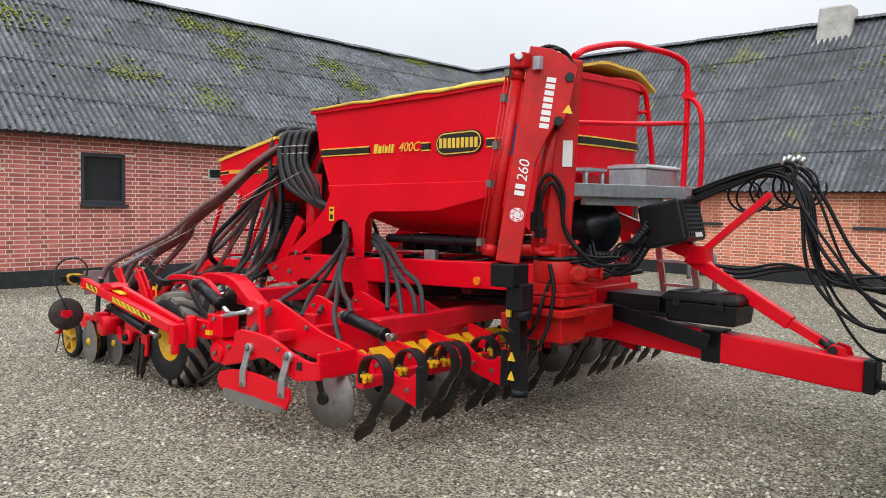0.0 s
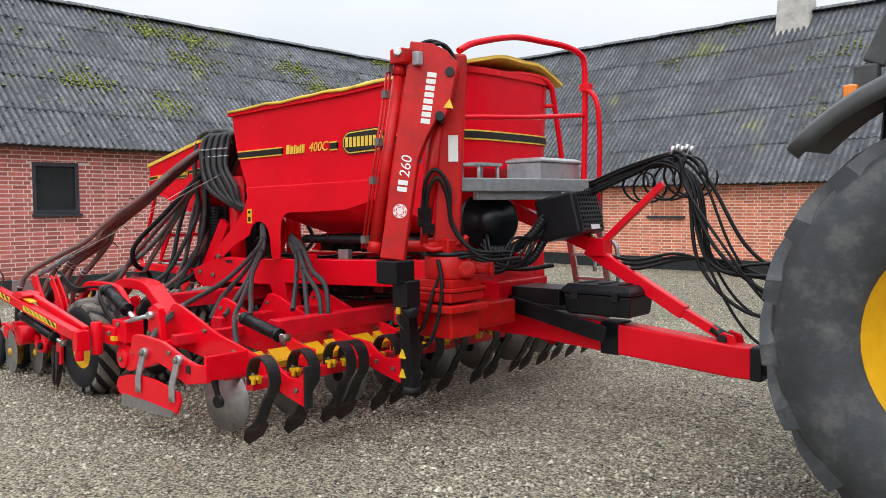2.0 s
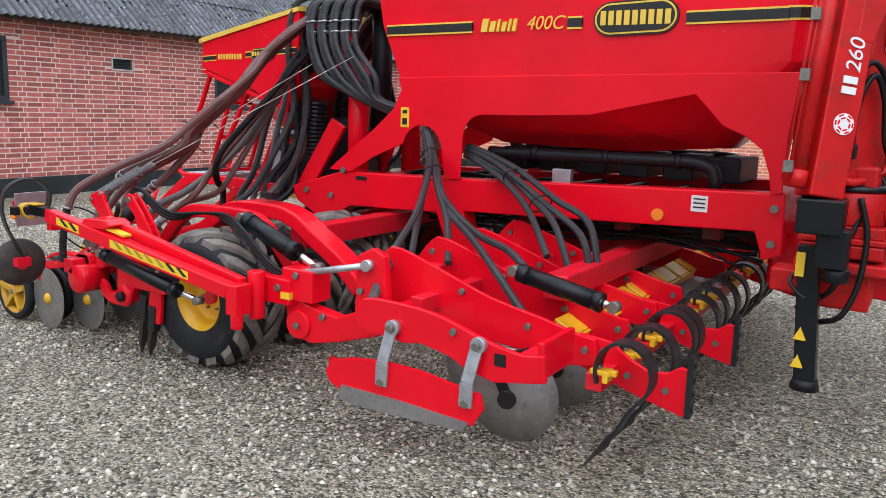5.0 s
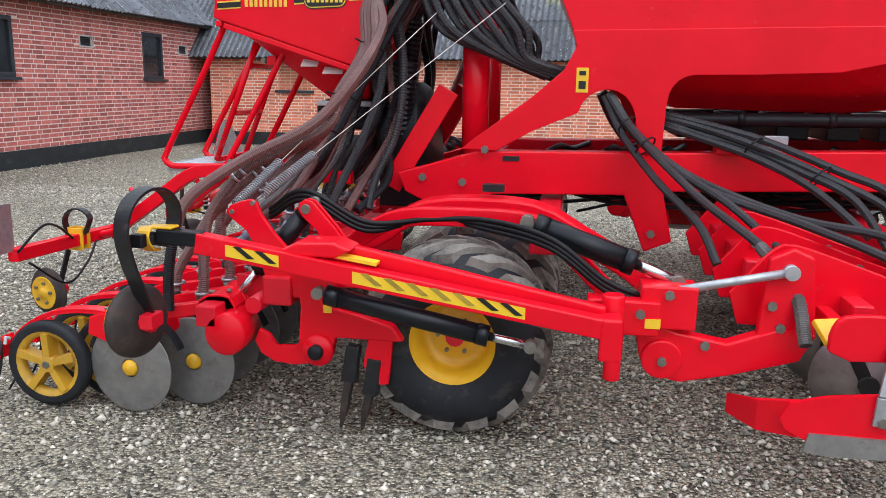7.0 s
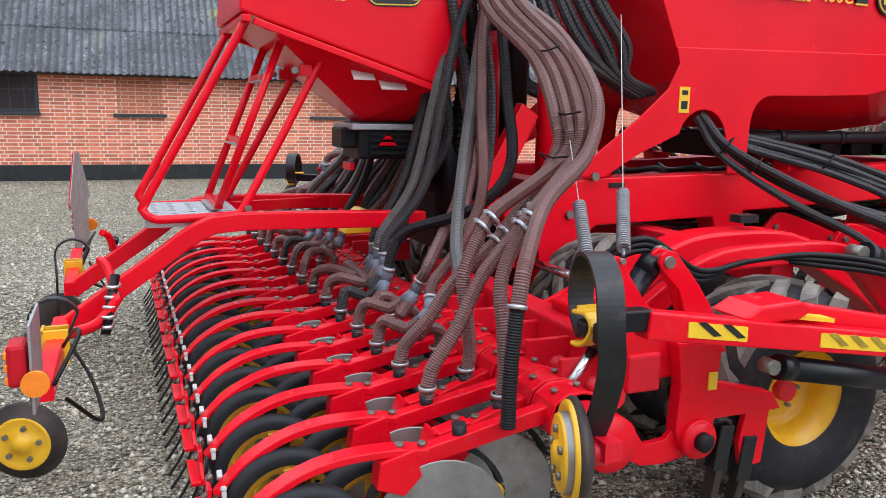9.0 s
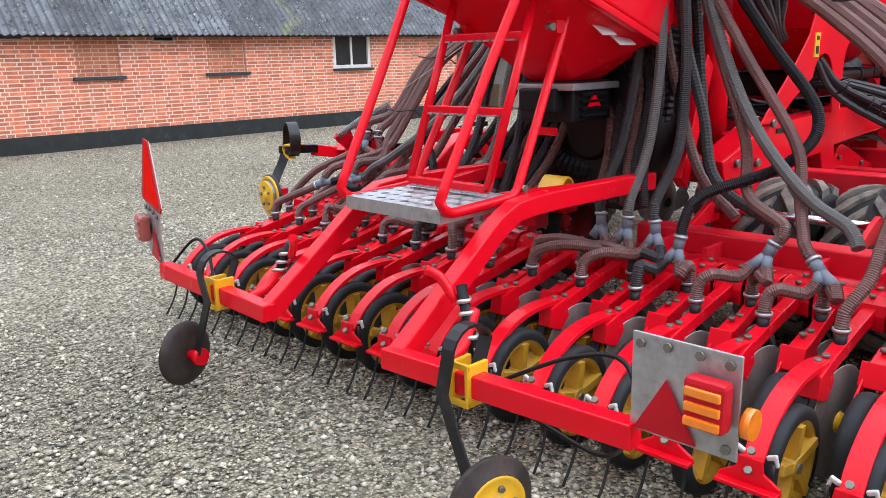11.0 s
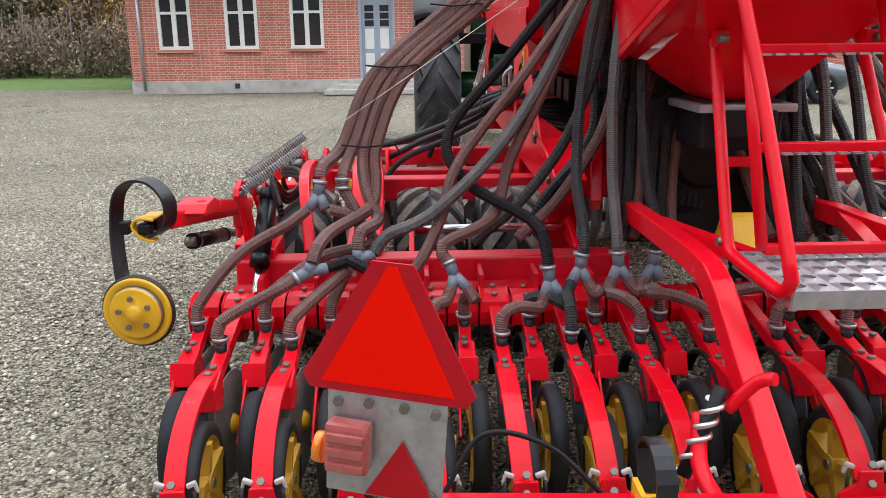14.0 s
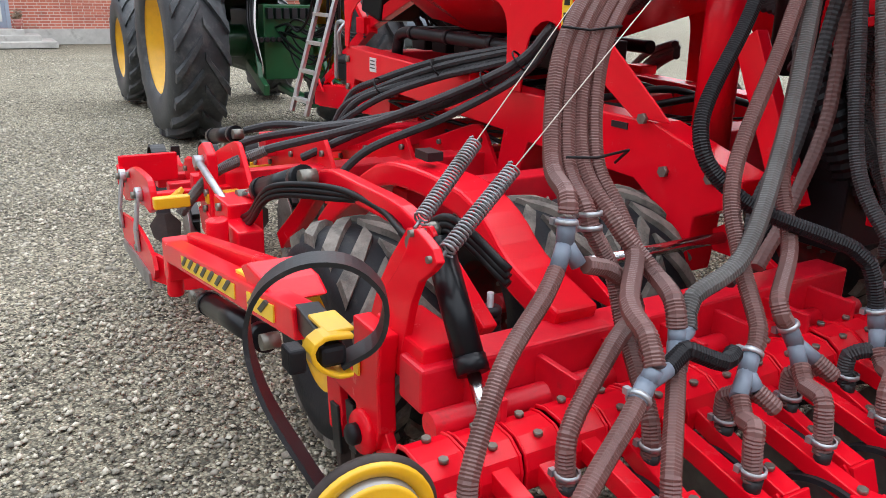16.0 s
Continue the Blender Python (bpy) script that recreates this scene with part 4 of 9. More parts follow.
# ---- parked car ----
def car(at, turn):
    c = thing("car", "grey-blue estate car parked on the gravel by the house", "car", at=at)
    c.rotation_euler = (0, 0, radians(turn))
    # half outline: x along the car, z up
    st = [(-2.2, 0.42, 0.86, 0.55), (-2.12, 0.30, 1.0, 0.78), (-1.6, 0.24, 1.06, 0.86), (-0.6, 0.22, 1.0, 0.88), (0.5, 0.22, 0.98, 0.88), (1.2, 0.24, 0.94, 0.86), (1.9, 0.28, 0.82, 0.80), (2.25, 0.38, 0.66, 0.55)]
    bm = B()
    rings = []
    for x, z0, z1, w in st:
        zm = (z0 + z1) / 2
        rings.append([V((x, y * w, z)) for y, z in ((-0.86, z0), (-1, z0 + 0.12), (-1, zm + 0.08), (-0.93, z1 - 0.04), (-0.6, z1), (0.6, z1), (0.93, z1 - 0.04), (1, zm + 0.08), (1, z0 + 0.12), (0.86, z0))])
    quadmesh(bm, rings, smooth=True, caps=True)
    part("body", bm, CARPAINT, c)
    cab = [(-2.05, 1.0, 0.72), (-1.75, 1.40, 0.60), (-0.9, 1.47, 0.60), (0.1, 1.44, 0.60), (0.55, 1.30, 0.62), (1.25, 0.95, 0.74)]
    bm = B()
    quadmesh(bm, [[V((x, -w - 0.06, 0.93)), V((x, -w, z)), V((x, w, z)), V((x, w + 0.06, 0.93))] for x, z, w in cab], smooth=False, caps=True)
    part("glasshouse", bm, DARKPANE, c, "dark car windows")
    bm = B()
    quadmesh(bm, [[V((x, -w - 0.01, z)), V((x, -w * 0.6, z + 0.035)), V((x, w * 0.6, z + 0.035)), V((x, w + 0.01, z))] for x, z, w in cab[1:5]], closed=True, smooth=True, caps=True)
    part("roof", bm, CARPAINT, c)
    for s in (-1, 1):
        bm = B()
        for x0, z0, x1, z1 in ((-2.05, 0.98, -1.75, 1.42), (-1.0, 0.96, -0.95, 1.46), (0.0, 0.96, -0.05, 1.44), (1.25, 0.95, 0.5, 1.34)):
            beam(bm, (x0, s * 0.79, z0), (x1, s * 0.625, z1), 0.06, 0.07)
        part("pillar", bm, CARPAINT, c)
        bm = B()
        box(bm, (0.95, s * 0.92, 1.0), (0.12, 0.18, 0.13))
        part("mirror", bm, CARPAINT, c, bevel=0.03)
        for x in (-1.35, 1.4):
            bm = B()
            lathe(bm, [(0.0, -0.08), (0.21, -0.1), (0.31, -0.1), (0.33, -0.06), (0.33, 0.06), (0.31, 0.1), (0.2, 0.1), (0.2, 0.04), (0.0, 0.04)], (x, s * 0.80, 0.33), (0, s, 0), 24)
            w = part("wheel", bm, RUBBER, c)
            bm = B()
            for k in range(7):
                a = 6.28 * k / 7
                beam(bm, (x, s * 0.9, 0.33), (x + 0.2 * math.cos(a), s * 0.9, 0.33 + 0.2 * math.sin(a)), 0.04, 0.03, (0, 1, 0))
            cyl(bm, (x, s * 0.86, 0.33), (x, s * 0.91, 0.33), 0.05)
            part("rim", bm, ALU, w)
        bm = B()
        box(bm, (-2.12, s * 0.68, 0.86), (0.1, 0.2, 0.2))
        part("tail_lamp", bm, REFLECT_DARK, c, bevel=0.02)
        bm = B()
        box(bm, (2.1, s * 0.6, 0.66), (0.16, 0.26, 0.12))
        part("headlight", bm, LENS, c, bevel=0.02)
    bm = B()
    box(bm, (-2.24, 0, 0.62), (0.02, 0.5, 0.11))
    part("number_plate", bm, WHITE, c)
    return c


car((12.3, -6.3, 0.0), -88)


# ---- seed drill: x ahead, y to its left; middle plane at YC ----
YC = -0.05
drill = thing("seed_drill", "large red trailed seed drill standing on the gravel yard", "seed drill", at=(0, 0, 0))


def lr(fn, *a):
    for s in (-1, 1):
        fn(s, *a)


def Y(s, d):
    return YC + s * d


def arc(cx, cz, r, a0, a1, n=8, rz=None):
    return [(cx + r * math.cos(radians(a0 + (a1 - a0) * i / n)), cz + (rz or r) * math.sin(radians(a0 + (a1 - a0) * i / n))) for i in range(n + 1)]


# main frame beams with feet
def side_beam(s):
    bm = B()
    pts = [(-2.34, 0.90), (-2.2, 0.94), (-1.9, 1.03), (-1.0, 1.045), (0.80, 1.105), (0.93, 1.11), (0.94, 0.80), (0.85, 0.76), (0.80, 0.905), (-0.92, 0.845),
           (-0.86, 0.58), (-1.0, 0.52), (-1.12, 0.82), (-1.82, 0.80), (-1.95, 0.72), (-2.0, 0.50), (-2.12, 0.50), (-2.14, 0.72), (-2.3, 0.80)]
    prism(bm, pts, Y(s, 0.44), Y(s, 0.585))
    f = part("frame_beam", bm, RED, drill, "red box-section main frame beam", bevel=0.008)
    bm = B()
    ax = (0, s, 0)
    bolts(bm, [(-1.86, Y(s, 0.60), 1.04), (-1.98, Y(s, 0.586), 0.86), (0.885, Y(s, 0.586), 1.03), (0.885, Y(s, 0.586), 0.85), (-2.2, Y(s, 0.586), 0.88), (-0.97, Y(s, 0.586), 0.62)], ax, 0.022, 0.018)
    part("bolt", bm, BOLT, f)
    bm = B()
    box(bm, (-0.62, Y(s, 0.575), 1.075), (0.12, 0.12, 0.05))
    part("lug", bm, RED, f, bevel=0.006)
    bm = B()
    box(bm, (-1.72, Y(s, 0.588), 0.995), (0.09, 0.008, 0.025))
    part("name_plate", bm, DARKSTEEL, f)
    bm = B()
    box(bm, (0.515, Y(s, 0.588), 1.023), (0.085, 0.006, 0.085))
    tp = part("type_plate", bm, WHITE, f, "pale type plate")
    for k in range(3):
        bm = B()
        box(bm, (0.515, Y(s, 0.592), 1.048 - 0.022 * k), (0.062, 0.003, 0.007))
        part("print_bar", bm, DARKSTEEL, tp)
    bm = B()
    cyl(bm, (0.30, Y(s, 0.585), 0.946), (0.30, Y(s, 0.6), 0.946), 0.033, 18)
    part("reflector", bm, ORANGE, f, "round orange reflector")


lr(side_beam)
for x, z, w, h in ((-1.9, 0.9, 0.16, 0.18), (-0.95, 0.92, 0.12, 0.14), (0.85, 0.98, 0.16, 0.2)):
    bm = B()
    box(bm, (x, YC, z), (w, 0.9, h))
    part("cross_member", bm, RED_WORN, drill, bevel=0.008)


# main hopper: skin, side sheets with arches, belly and tarpaulin
def main_hopper():
    bm = B()
    h = 0.588

    def ring(xr, xm, xf, zr, zm, zf, w, bulge=0.05):
        right = [V((xr, YC - w, zr)), V((xm, YC - w, zm))] + [V((xf - 0.16 + (0.16 + bulge) * math.sin(radians(a_)) ** 0.75, YC - w * math.cos(radians(a_)) ** 0.6, zf)) for a_ in range(0, 90, 10)]
        mid = [V((xf + bulge, YC, zf))]
        left = [V((p.x, 2 * YC - p.y, p.z)) for p in reversed(right)]
        return right + mid + left
    rings = [ring(-0.85, 0.0, 0.55, 1.27, 1.255, 1.30, 0.20, 0.0), ring(-1.34, -0.1, 0.93, 1.50, 1.465, 1.685, h - 0.004), ring(-1.42, -0.1, 0.99, 1.66, 1.68, 1.75, h),
             ring(-1.56, -0.1, 1.0, 1.98, 2.0, 2.02, h), ring(-1.62, -0.1, 1.02, 2.325, 2.37, 2.43, h + 0.006)]
    quadmesh(bm, rings, smooth=False, caps=True)
    hop = part("hopper", bm, RED, drill, "large red seed hopper with stripes and lettering", bevel=0.012)
    bm = B()
    quadmesh(bm, [[p + V((0, 0, dz)) for p in ring(-1.64, -0.1, 1.035, 2.325, 2.37, 2.43, h + w)] for dz, w in ((-0.03, 0.012), (-0.03, 0.035), (0.012, 0.035), (0.012, 0.0))], smooth=False)
    part("rim", bm, RED, hop, bevel=0.005)
    # tarpaulin, arched over the opening
    bm = B()
    rows = []
    for i in range(15):
        f = i / 14
        x = -1.63 + 2.70 * f
        z0 = 2.345 + (0.085 * f) + 0.004 * math.sin(f * 40)
        row = []
        for k in range(17):
            g = k / 16 * 2 - 1
            wv = 0.006 * math.sin(f * 23 + g * 9)
            row.append(V((x + (0.05 * (1 - g * g) if i == 14 else 0), YC + g * (h + 0.048), z0 + (0.03 + 0.08 * f) * (1 - abs(g) ** 2.6) + wv)))
        rows.append([p.copy() for p in row] + [p - V((0, 0, 0.022)) for p in reversed(row)])
    quadmesh(bm, rows, smooth=True, caps=True)
    part("tarpaulin", bm, TARP, hop, "yellow tarpaulin cover drawn over the hopper")
    # side sheets
    for s in (-1, 1):
        bm = B()
        rear = [(-1.425, 1.66), (-1.40, 1.58), (-1.46, 1.46), (-1.62, 1.32), (-1.93, 1.09), (-1.99, 1.04), (-1.80, 1.035), (-1.62, 1.14)]
        arch1 = arc(-1.235, 1.20, 0.15, 165, 15, 8, 0.165)
        leg = [(-1.06, 1.04), (-0.945, 1.045), (-0.935, 1.30)]
        notch = arc(-0.80, 1.31, 0.132, 180, 95, 5)
        belly = [(-0.5, 1.447), (-0.12, 1.462), (0.45, 1.585), (0.60, 1.43), (0.72, 1.38), (0.80, 1.32), (0.845, 1.20), (0.86, 1.10), (0.915, 1.11), (0.915, 1.35), (0.945, 1.70)]
        prism(bm, rear + arch1 + leg + notch + belly, Y(s, h + 0.003), Y(s, h + 0.013))
        part("side_sheet", bm, RED, hop, bevel=0.004)
        # stripe pieces in black edged with yellow
        for x0, x1 in ((-1.52, -0.895), (-0.285, -0.20), (0.37, 0.86)):
            bm, by = B(), B()
            z0, z1 = 1.955 + 0.012 * (x0 + 0.9), 1.955 + 0.012 * (x1 + 0.9)
            for b_, hw, out in ((by, 0.034, 0.0148), (bm, 0.024, 0.0165)):
                ya, yb = Y(s, h - 0.002), Y(s, h + out)
                prism(b_, [(x0, z0 - hw), (x1, z1 - hw), (x1, z1 + hw), (x0, z0 + hw)], ya, yb)
            part("stripe", by, DECAL_YELLOW, hop)
            part("stripe", bm, DECAL_BLACK, hop)
        # badge: a black plate with rounded ends, yellow rim and a plain yellow bar
        for rad, out, m_ in ((0.098, 0.016, DECAL_BLACK), (0.088, 0.018, DECAL_YELLOW), (0.078, 0.020, DECAL_BLACK)):
            bm = B()
            pts = arc(-0.135 + 0.10, 1.975, rad, 90, 270, 10, rad * 0.92) + arc(0.335 - 0.10, 1.985, rad, -90, 90, 10, rad * 0.92)
            pts = [(x, z) for x, z in pts]
            prism(bm, pts, Y(s, h - 0.002), Y(s, h + out))
            part("badge", bm, m_, hop, "black badge with a yellow rim and a plain yellow mark")
        bm = B()
        for k in range(9):
            x = -0.075 + 0.044 * k
            box(bm, (x, Y(s, h + 0.016), 1.98), (0.030, 0.012, 0.075))
        part("badge_mark", bm, DECAL_YELLOW, hop)
        # model lettering
        bm = B()
        for k, (w, hh) in enumerate(((0.04, 0.075), (0.035, 0.06), (0.016, 0.07), (0.028, 0.055), (0.016, 0.07), (0.022, 0.07))):
            x = -0.835 + s * 0 + sum((0.04, 0.035, 0.016, 0.028, 0.016, 0.022)[:k]) + 0.014 * k
            prism(bm, [(x, 1.925), (x + w, 1.925), (x + w + 0.012, 1.925 + hh), (x + 0.012, 1.925 + hh)], Y(s, h + 0.002), Y(s, h + 0.0165))
        part("lettering", bm, DECAL_YELLOW, hop)
        tx = bpy.data.curves.new("lettering", 'FONT')
        tx.body = "400C"
        tx.size = 0.105
        tx.shear = 0.25
        tx.extrude = 0.002
        tx.materials.append(DECAL_YELLOW)
        to = new("lettering", tx)
        to.parent = hop
        to.matrix_basis = pose(-0.54, Y(-1, h + 0.015), 1.932, 90, 0, 0) if s < 0 else pose(-0.30, Y(1, h + 0.015), 1.932, 90, 0, 180)
        bm = B()
        box(bm, (-1.365, Y(s, h + 0.012), 1.41), (0.062, 0.012, 0.125))
        st = part("warning_sticker", bm, STICKER_Y, hop, "yellow warning sticker")
        bm = B()
        box(bm, (-1.365, Y(s, h + 0.016), 1.385), (0.036, 0.008, 0.04))
        box(bm, (-1.365, Y(s, h + 0.016), 1.445), (0.034, 0.008, 0.022))
        part("pictogram", bm, DECAL_BLACK, st)
    # front stripe
    for hw, out, m_ in ((0.034, 0.004, DECAL_YELLOW), (0.024, 0.006, DECAL_BLACK)):
        bm = B()
        fr = ring(-1.5, -0.1, 1.008, 1.98, 1.98, 1.98, h)[2:-2]
        quadmesh(bm, [[p + V((out, (-out if p.y < YC else out) * 0.6, -hw)) for p in fr], [p + V((out, (-out if p.y < YC else out) * 0.6, hw)) for p in fr]], closed=False)
        part("stripe", bm, m_, hop)
    bm = B()
    tube(bm, [(-1.28, YC - 0.6, 2.33), (-1.30, YC - 0.6, 2.43)], 0.012, 6)
    part("hook", bm, DARKSTEEL, hop)
    for d in (-0.40, 0.40):
        bm = B()
        tube(bm, smooth_line([(-0.85, YC + d, 1.215), (0.2, YC + d, 1.225), (0.45, YC + d, 1.22), (0.53, YC + d, 1.18), (0.55, YC + d, 1.08)], 0.04), 0.036, 12)
        for x in (-0.55, -0.1, 0.32):
            cyl(bm, (x, YC + d, 1.224), (x + 0.035, YC + d, 1.224), 0.042, 12)
        part("air_duct", bm, PLASTIC, hop, "black air duct under the hopper")
    for k in range(6):
        bm = B()
        box(bm, (-0.75 + 0.26 * k, YC, 1.18), (0.17, 0.5, 0.14))
        part("metering_unit", bm, PLASTIC, hop, bevel=0.01)
    bm = B()
    box(bm, (-0.347, YC - 0.40, 1.094), (0.12, 0.05, 0.09))
    part("bracket", bm, GALV, hop, bevel=0.005)
    return hop


main_hopper()

# cables and lines that run along inside the frame under the hopper
def frame_lines():
    rnd = random.Random(23)
    for k in range(26):
        y = YC + rnd.choice((-1, 1)) * rnd.uniform(0.06, 0.40)
        z = rnd.uniform(0.70, 0.92)
        pts = [(-1.55 + rnd.uniform(-0.2, 0.2), y, z + rnd.uniform(-0.05, 0.08))]
        for x in (-1.05, -0.55, -0.1, 0.35, 0.75):
            pts.append((x + rnd.uniform(-0.1, 0.1), y + rnd.uniform(-0.05, 0.05), z + rnd.uniform(-0.07, 0.05)))
        bm = B()
        tube(bm, smooth_line(pts, 0.06), rnd.choice((0.006, 0.009, 0.012)), 6)
        part("hydraulic_line", bm, HYDR, drill, "black line slung under the hopper")
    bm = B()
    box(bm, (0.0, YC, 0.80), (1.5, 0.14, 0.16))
    part("spine", bm, RED_DARK, drill, "dark red spine beam under the hopper", bevel=0.01)
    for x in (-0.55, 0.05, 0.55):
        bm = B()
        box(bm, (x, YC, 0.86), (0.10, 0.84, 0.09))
        part("cross_rail", bm, RED_DARK, drill, bevel=0.006)
        bm = B()
        box(bm, (x + 0.2, YC - 0.2, 0.90), (0.16, 0.22, 0.14))
        part("valve_block", bm, BLACK, drill, "black valve block under the hopper", bevel=0.008)


frame_lines()

# red uprights behind the hopper
for s in (-1, 1):
    bm = B()
    cyl(bm, (-1.95, Y(s, 0.33), 0.92), (-1.95, Y(s, 0.33), 1.78), 0.075, 18)
    part("upright", bm, RED, drill, "round red upright behind the hopper")
    bm = B()
    beam(bm, (-2.42, Y(s, 0.42), 0.80), (-2.1, Y(s, 0.36), 1.35), 0.05, 0.12)
    part("brace", bm, RED, drill, bevel=0.005)


# rear hopper with its funnel
def rear_hopper():
    w = 0.40
    bm = B()
    sec = [[(-3.45, 1.92), (-3.47, 1.73), (-2.55, 1.44), (-2.45, 1.6), (-2.45, 2.13)]]
    a = [V((x, YC - w, z)) for x, z in sec[0]]
    b = [V((x, YC + w, z)) for x, z in sec[0]]
    quadmesh(bm, [a, b], caps=True)
    hop = part("rear_hopper", bm, RED, drill, "small red rear seed hopper with a yellow cover", bevel=0.01)
    bm = B()
    top = [V((-3.4, YC - 0.37, 1.715)), V((-2.56, YC - 0.37, 1.45)), V((-2.56, YC + 0.37, 1.45)), V((-3.4, YC + 0.37, 1.715))]
    low = [V((-2.86, YC - 0.11, 1.28)), V((-2.62, YC - 0.11, 1.28)), V((-2.62, YC + 0.11, 1.28)), V((-2.86, YC + 0.11, 1.28))]
    quadmesh(bm, [low, top], caps=True)
    part("funnel", bm, RED, hop, bevel=0.008)
    bm = B()
    for s in (-1, 1):
        box(bm, (-2.98, Y(s, 0.385), 1.555), (0.9, 0.035, 0.03), Matrix.Rotation(0.302, 3, 'Y'))
    box(bm, (-3.44, YC, 1.70), (0.035, 0.8, 0.03))
    part("seam", bm, RED, hop, bevel=0.004)
    bm = B()
    quadmesh(bm, [[V((-3.475, YC - w - 0.015, 1.915)), V((-2.44, YC - w - 0.015, 2.125)), V((-2.44, YC - w - 0.015, 2.155)), V((-3.475, YC - w - 0.015, 1.95))],
                  [V((-3.475, YC, 1.925)), V((-2.44, YC, 2.14)), V((-2.44, YC, 2.21)), V((-3.475, YC, 2.0))],
                  [V((-3.475, YC + w + 0.015, 1.915)), V((-2.44, YC + w + 0.015, 2.125)), V((-2.44, YC + w + 0.015, 2.155)), V((-3.475, YC + w + 0.015, 1.95))]], caps=True)
    part("tarpaulin", bm, TARP, hop, "yellow cover on the rear hopper")
    for s in (-1, 1):
        for hw, out, m_ in ((0.022, 0.004, DECAL_YELLOW), (0.014, 0.006, DECAL_BLACK)):
            for x0, x1 in ((-3.44, -3.30), (-2.98, -2.92), (-2.66, -2.47)):
                bm = B()
                prism(bm, [(x0, 1.80 + 0.06 * (x0 + 3.4) - hw), (x1, 1.80 + 0.06 * (x1 + 3.4) - hw), (x1, 1.80 + 0.06 * (x1 + 3.4) + hw), (x0, 1.80 + 0.06 * (x0 + 3.4) + hw)], Y(s, w - 0.002), Y(s, w + out))
                part("stripe", bm, m_, hop)
        for rad, out, m_ in ((0.045, 0.006, DECAL_BLACK), (0.040, 0.008, DECAL_YELLOW), (0.034, 0.010, DECAL_BLACK)):
            bm = B()
            prism(bm, arc(-2.88, 1.825, rad, 90, 270, 8) + arc(-2.72, 1.832, rad, -90, 90, 8), Y(s, w - 0.002), Y(s, w + out))
            part("badge", bm, m_, hop, "small black badge with a yellow rim")
        bm = B()
        for k in range(8):
            box(bm, (-2.895 + 0.027 * k, Y(s, w + 0.006), 1.83), (0.017, 0.012, 0.032))
        part("badge_mark", bm, DECAL_YELLOW, hop)
        bm = B()
        for k in range(9):
            box(bm, (-3.265 + 0.029 * k, Y(s, w + 0.002), 1.812), (0.018, 0.006, 0.04))
        part("lettering", bm, DECAL_YELLOW, hop)
        bm = B()
        box(bm, (-2.92, Y(s, 0.315), 1.495), (0.10, 0.004, 0.09), Matrix.Rotation(s * 0.9, 3, 'X'))
        box(bm, (-2.78, Y(s, 0.315), 1.455), (0.12, 0.004, 0.09), Matrix.Rotation(s * 0.9, 3, 'X'))
        part("label_plate", bm, WHITE, hop)
    bm = B()
    box(bm, (-2.74, YC, 1.19), (0.30, 0.30, 0.18))
    u = part("metering_unit", bm, PLASTIC, hop, "black plastic metering unit", bevel=0.012)
    for k in range(5):
        bm = B()
        box(bm, (-2.74, YC - 0.16, 1.13 + 0.03 * k), (0.2, 0.02, 0.012))
        part("rib", bm, PLASTIC, u)
    bm = B()
    box(bm, (-2.92, YC, 1.20), (0.08, 0.2, 0.10))
    part("drive_motor", bm, PLASTIC, u, bevel=0.01)
    bm = B()
    box(bm, (-2.75, YC, 1.255), (0.36, 0.36, 0.03))
    part("mount_plate", bm, GALV, u, bevel=0.004)
    bm = B()
    prism(bm, [(-2.80, 1.16), (-2.70, 1.16), (-2.75, 1.23)], YC - 0.17, YC - 0.16)
    part("red_label", bm, RED, u)
    bm = B()
    box(bm, (-2.90, YC, 1.06), (0.02, 0.14, 0.035))
    part("red_label", bm, RED, u)


rear_hopper()


# fan and ducting in the middle of the machine
def fan():
    bm = B()
    lathe(bm, [(0, -0.16), (0.12, -0.17), (0.14, -0.14), (0.31, -0.13), (0.34, -0.10), (0.34, 0.12), (0.30, 0.16), (0, 0.16)], (-2.40, YC, 1.04), (1, 0, 0.1), 32)
    box(bm, (-2.40, YC + 0.03, 0.80), (0.26, 0.56, 0.28))
    f = part("fan_housing", bm, PLASTIC, drill, "big black fan housing", bevel=0.01)
    bm = B()
    tube(bm, smooth_line([(-2.32, YC + 0.33, 1.3), (-2.45, YC + 0.32, 1.1), (-2.5, YC + 0.2, 0.88), (-2.46, YC, 0.82)], 0.03), 0.07, 12, rib=0.008, pitch=0.03)
    part("intake_duct", bm, PLASTIC, f)
    bm = B()
    tube(bm, smooth_line([(-2.36, YC - 0.3, 1.5), (-2.4, YC - 0.28, 1.2), (-2.38, YC - 0.22, 0.95), (-2.35, YC - 0.1, 0.84)], 0.03), 0.075, 12, rib=0.008, pitch=0.03)
    tube(bm, smooth_line([(-2.40, YC + 0.12, 1.75), (-2.44, YC + 0.1, 1.4), (-2.42, YC + 0.08, 1.1)], 0.03), 0.06, 12, rib=0.006, pitch=0.03)
    part("outlet_duct", bm, PLASTIC, f)


fan()


# ladder and platform at the back
LC, LW = -0.077, 0.275


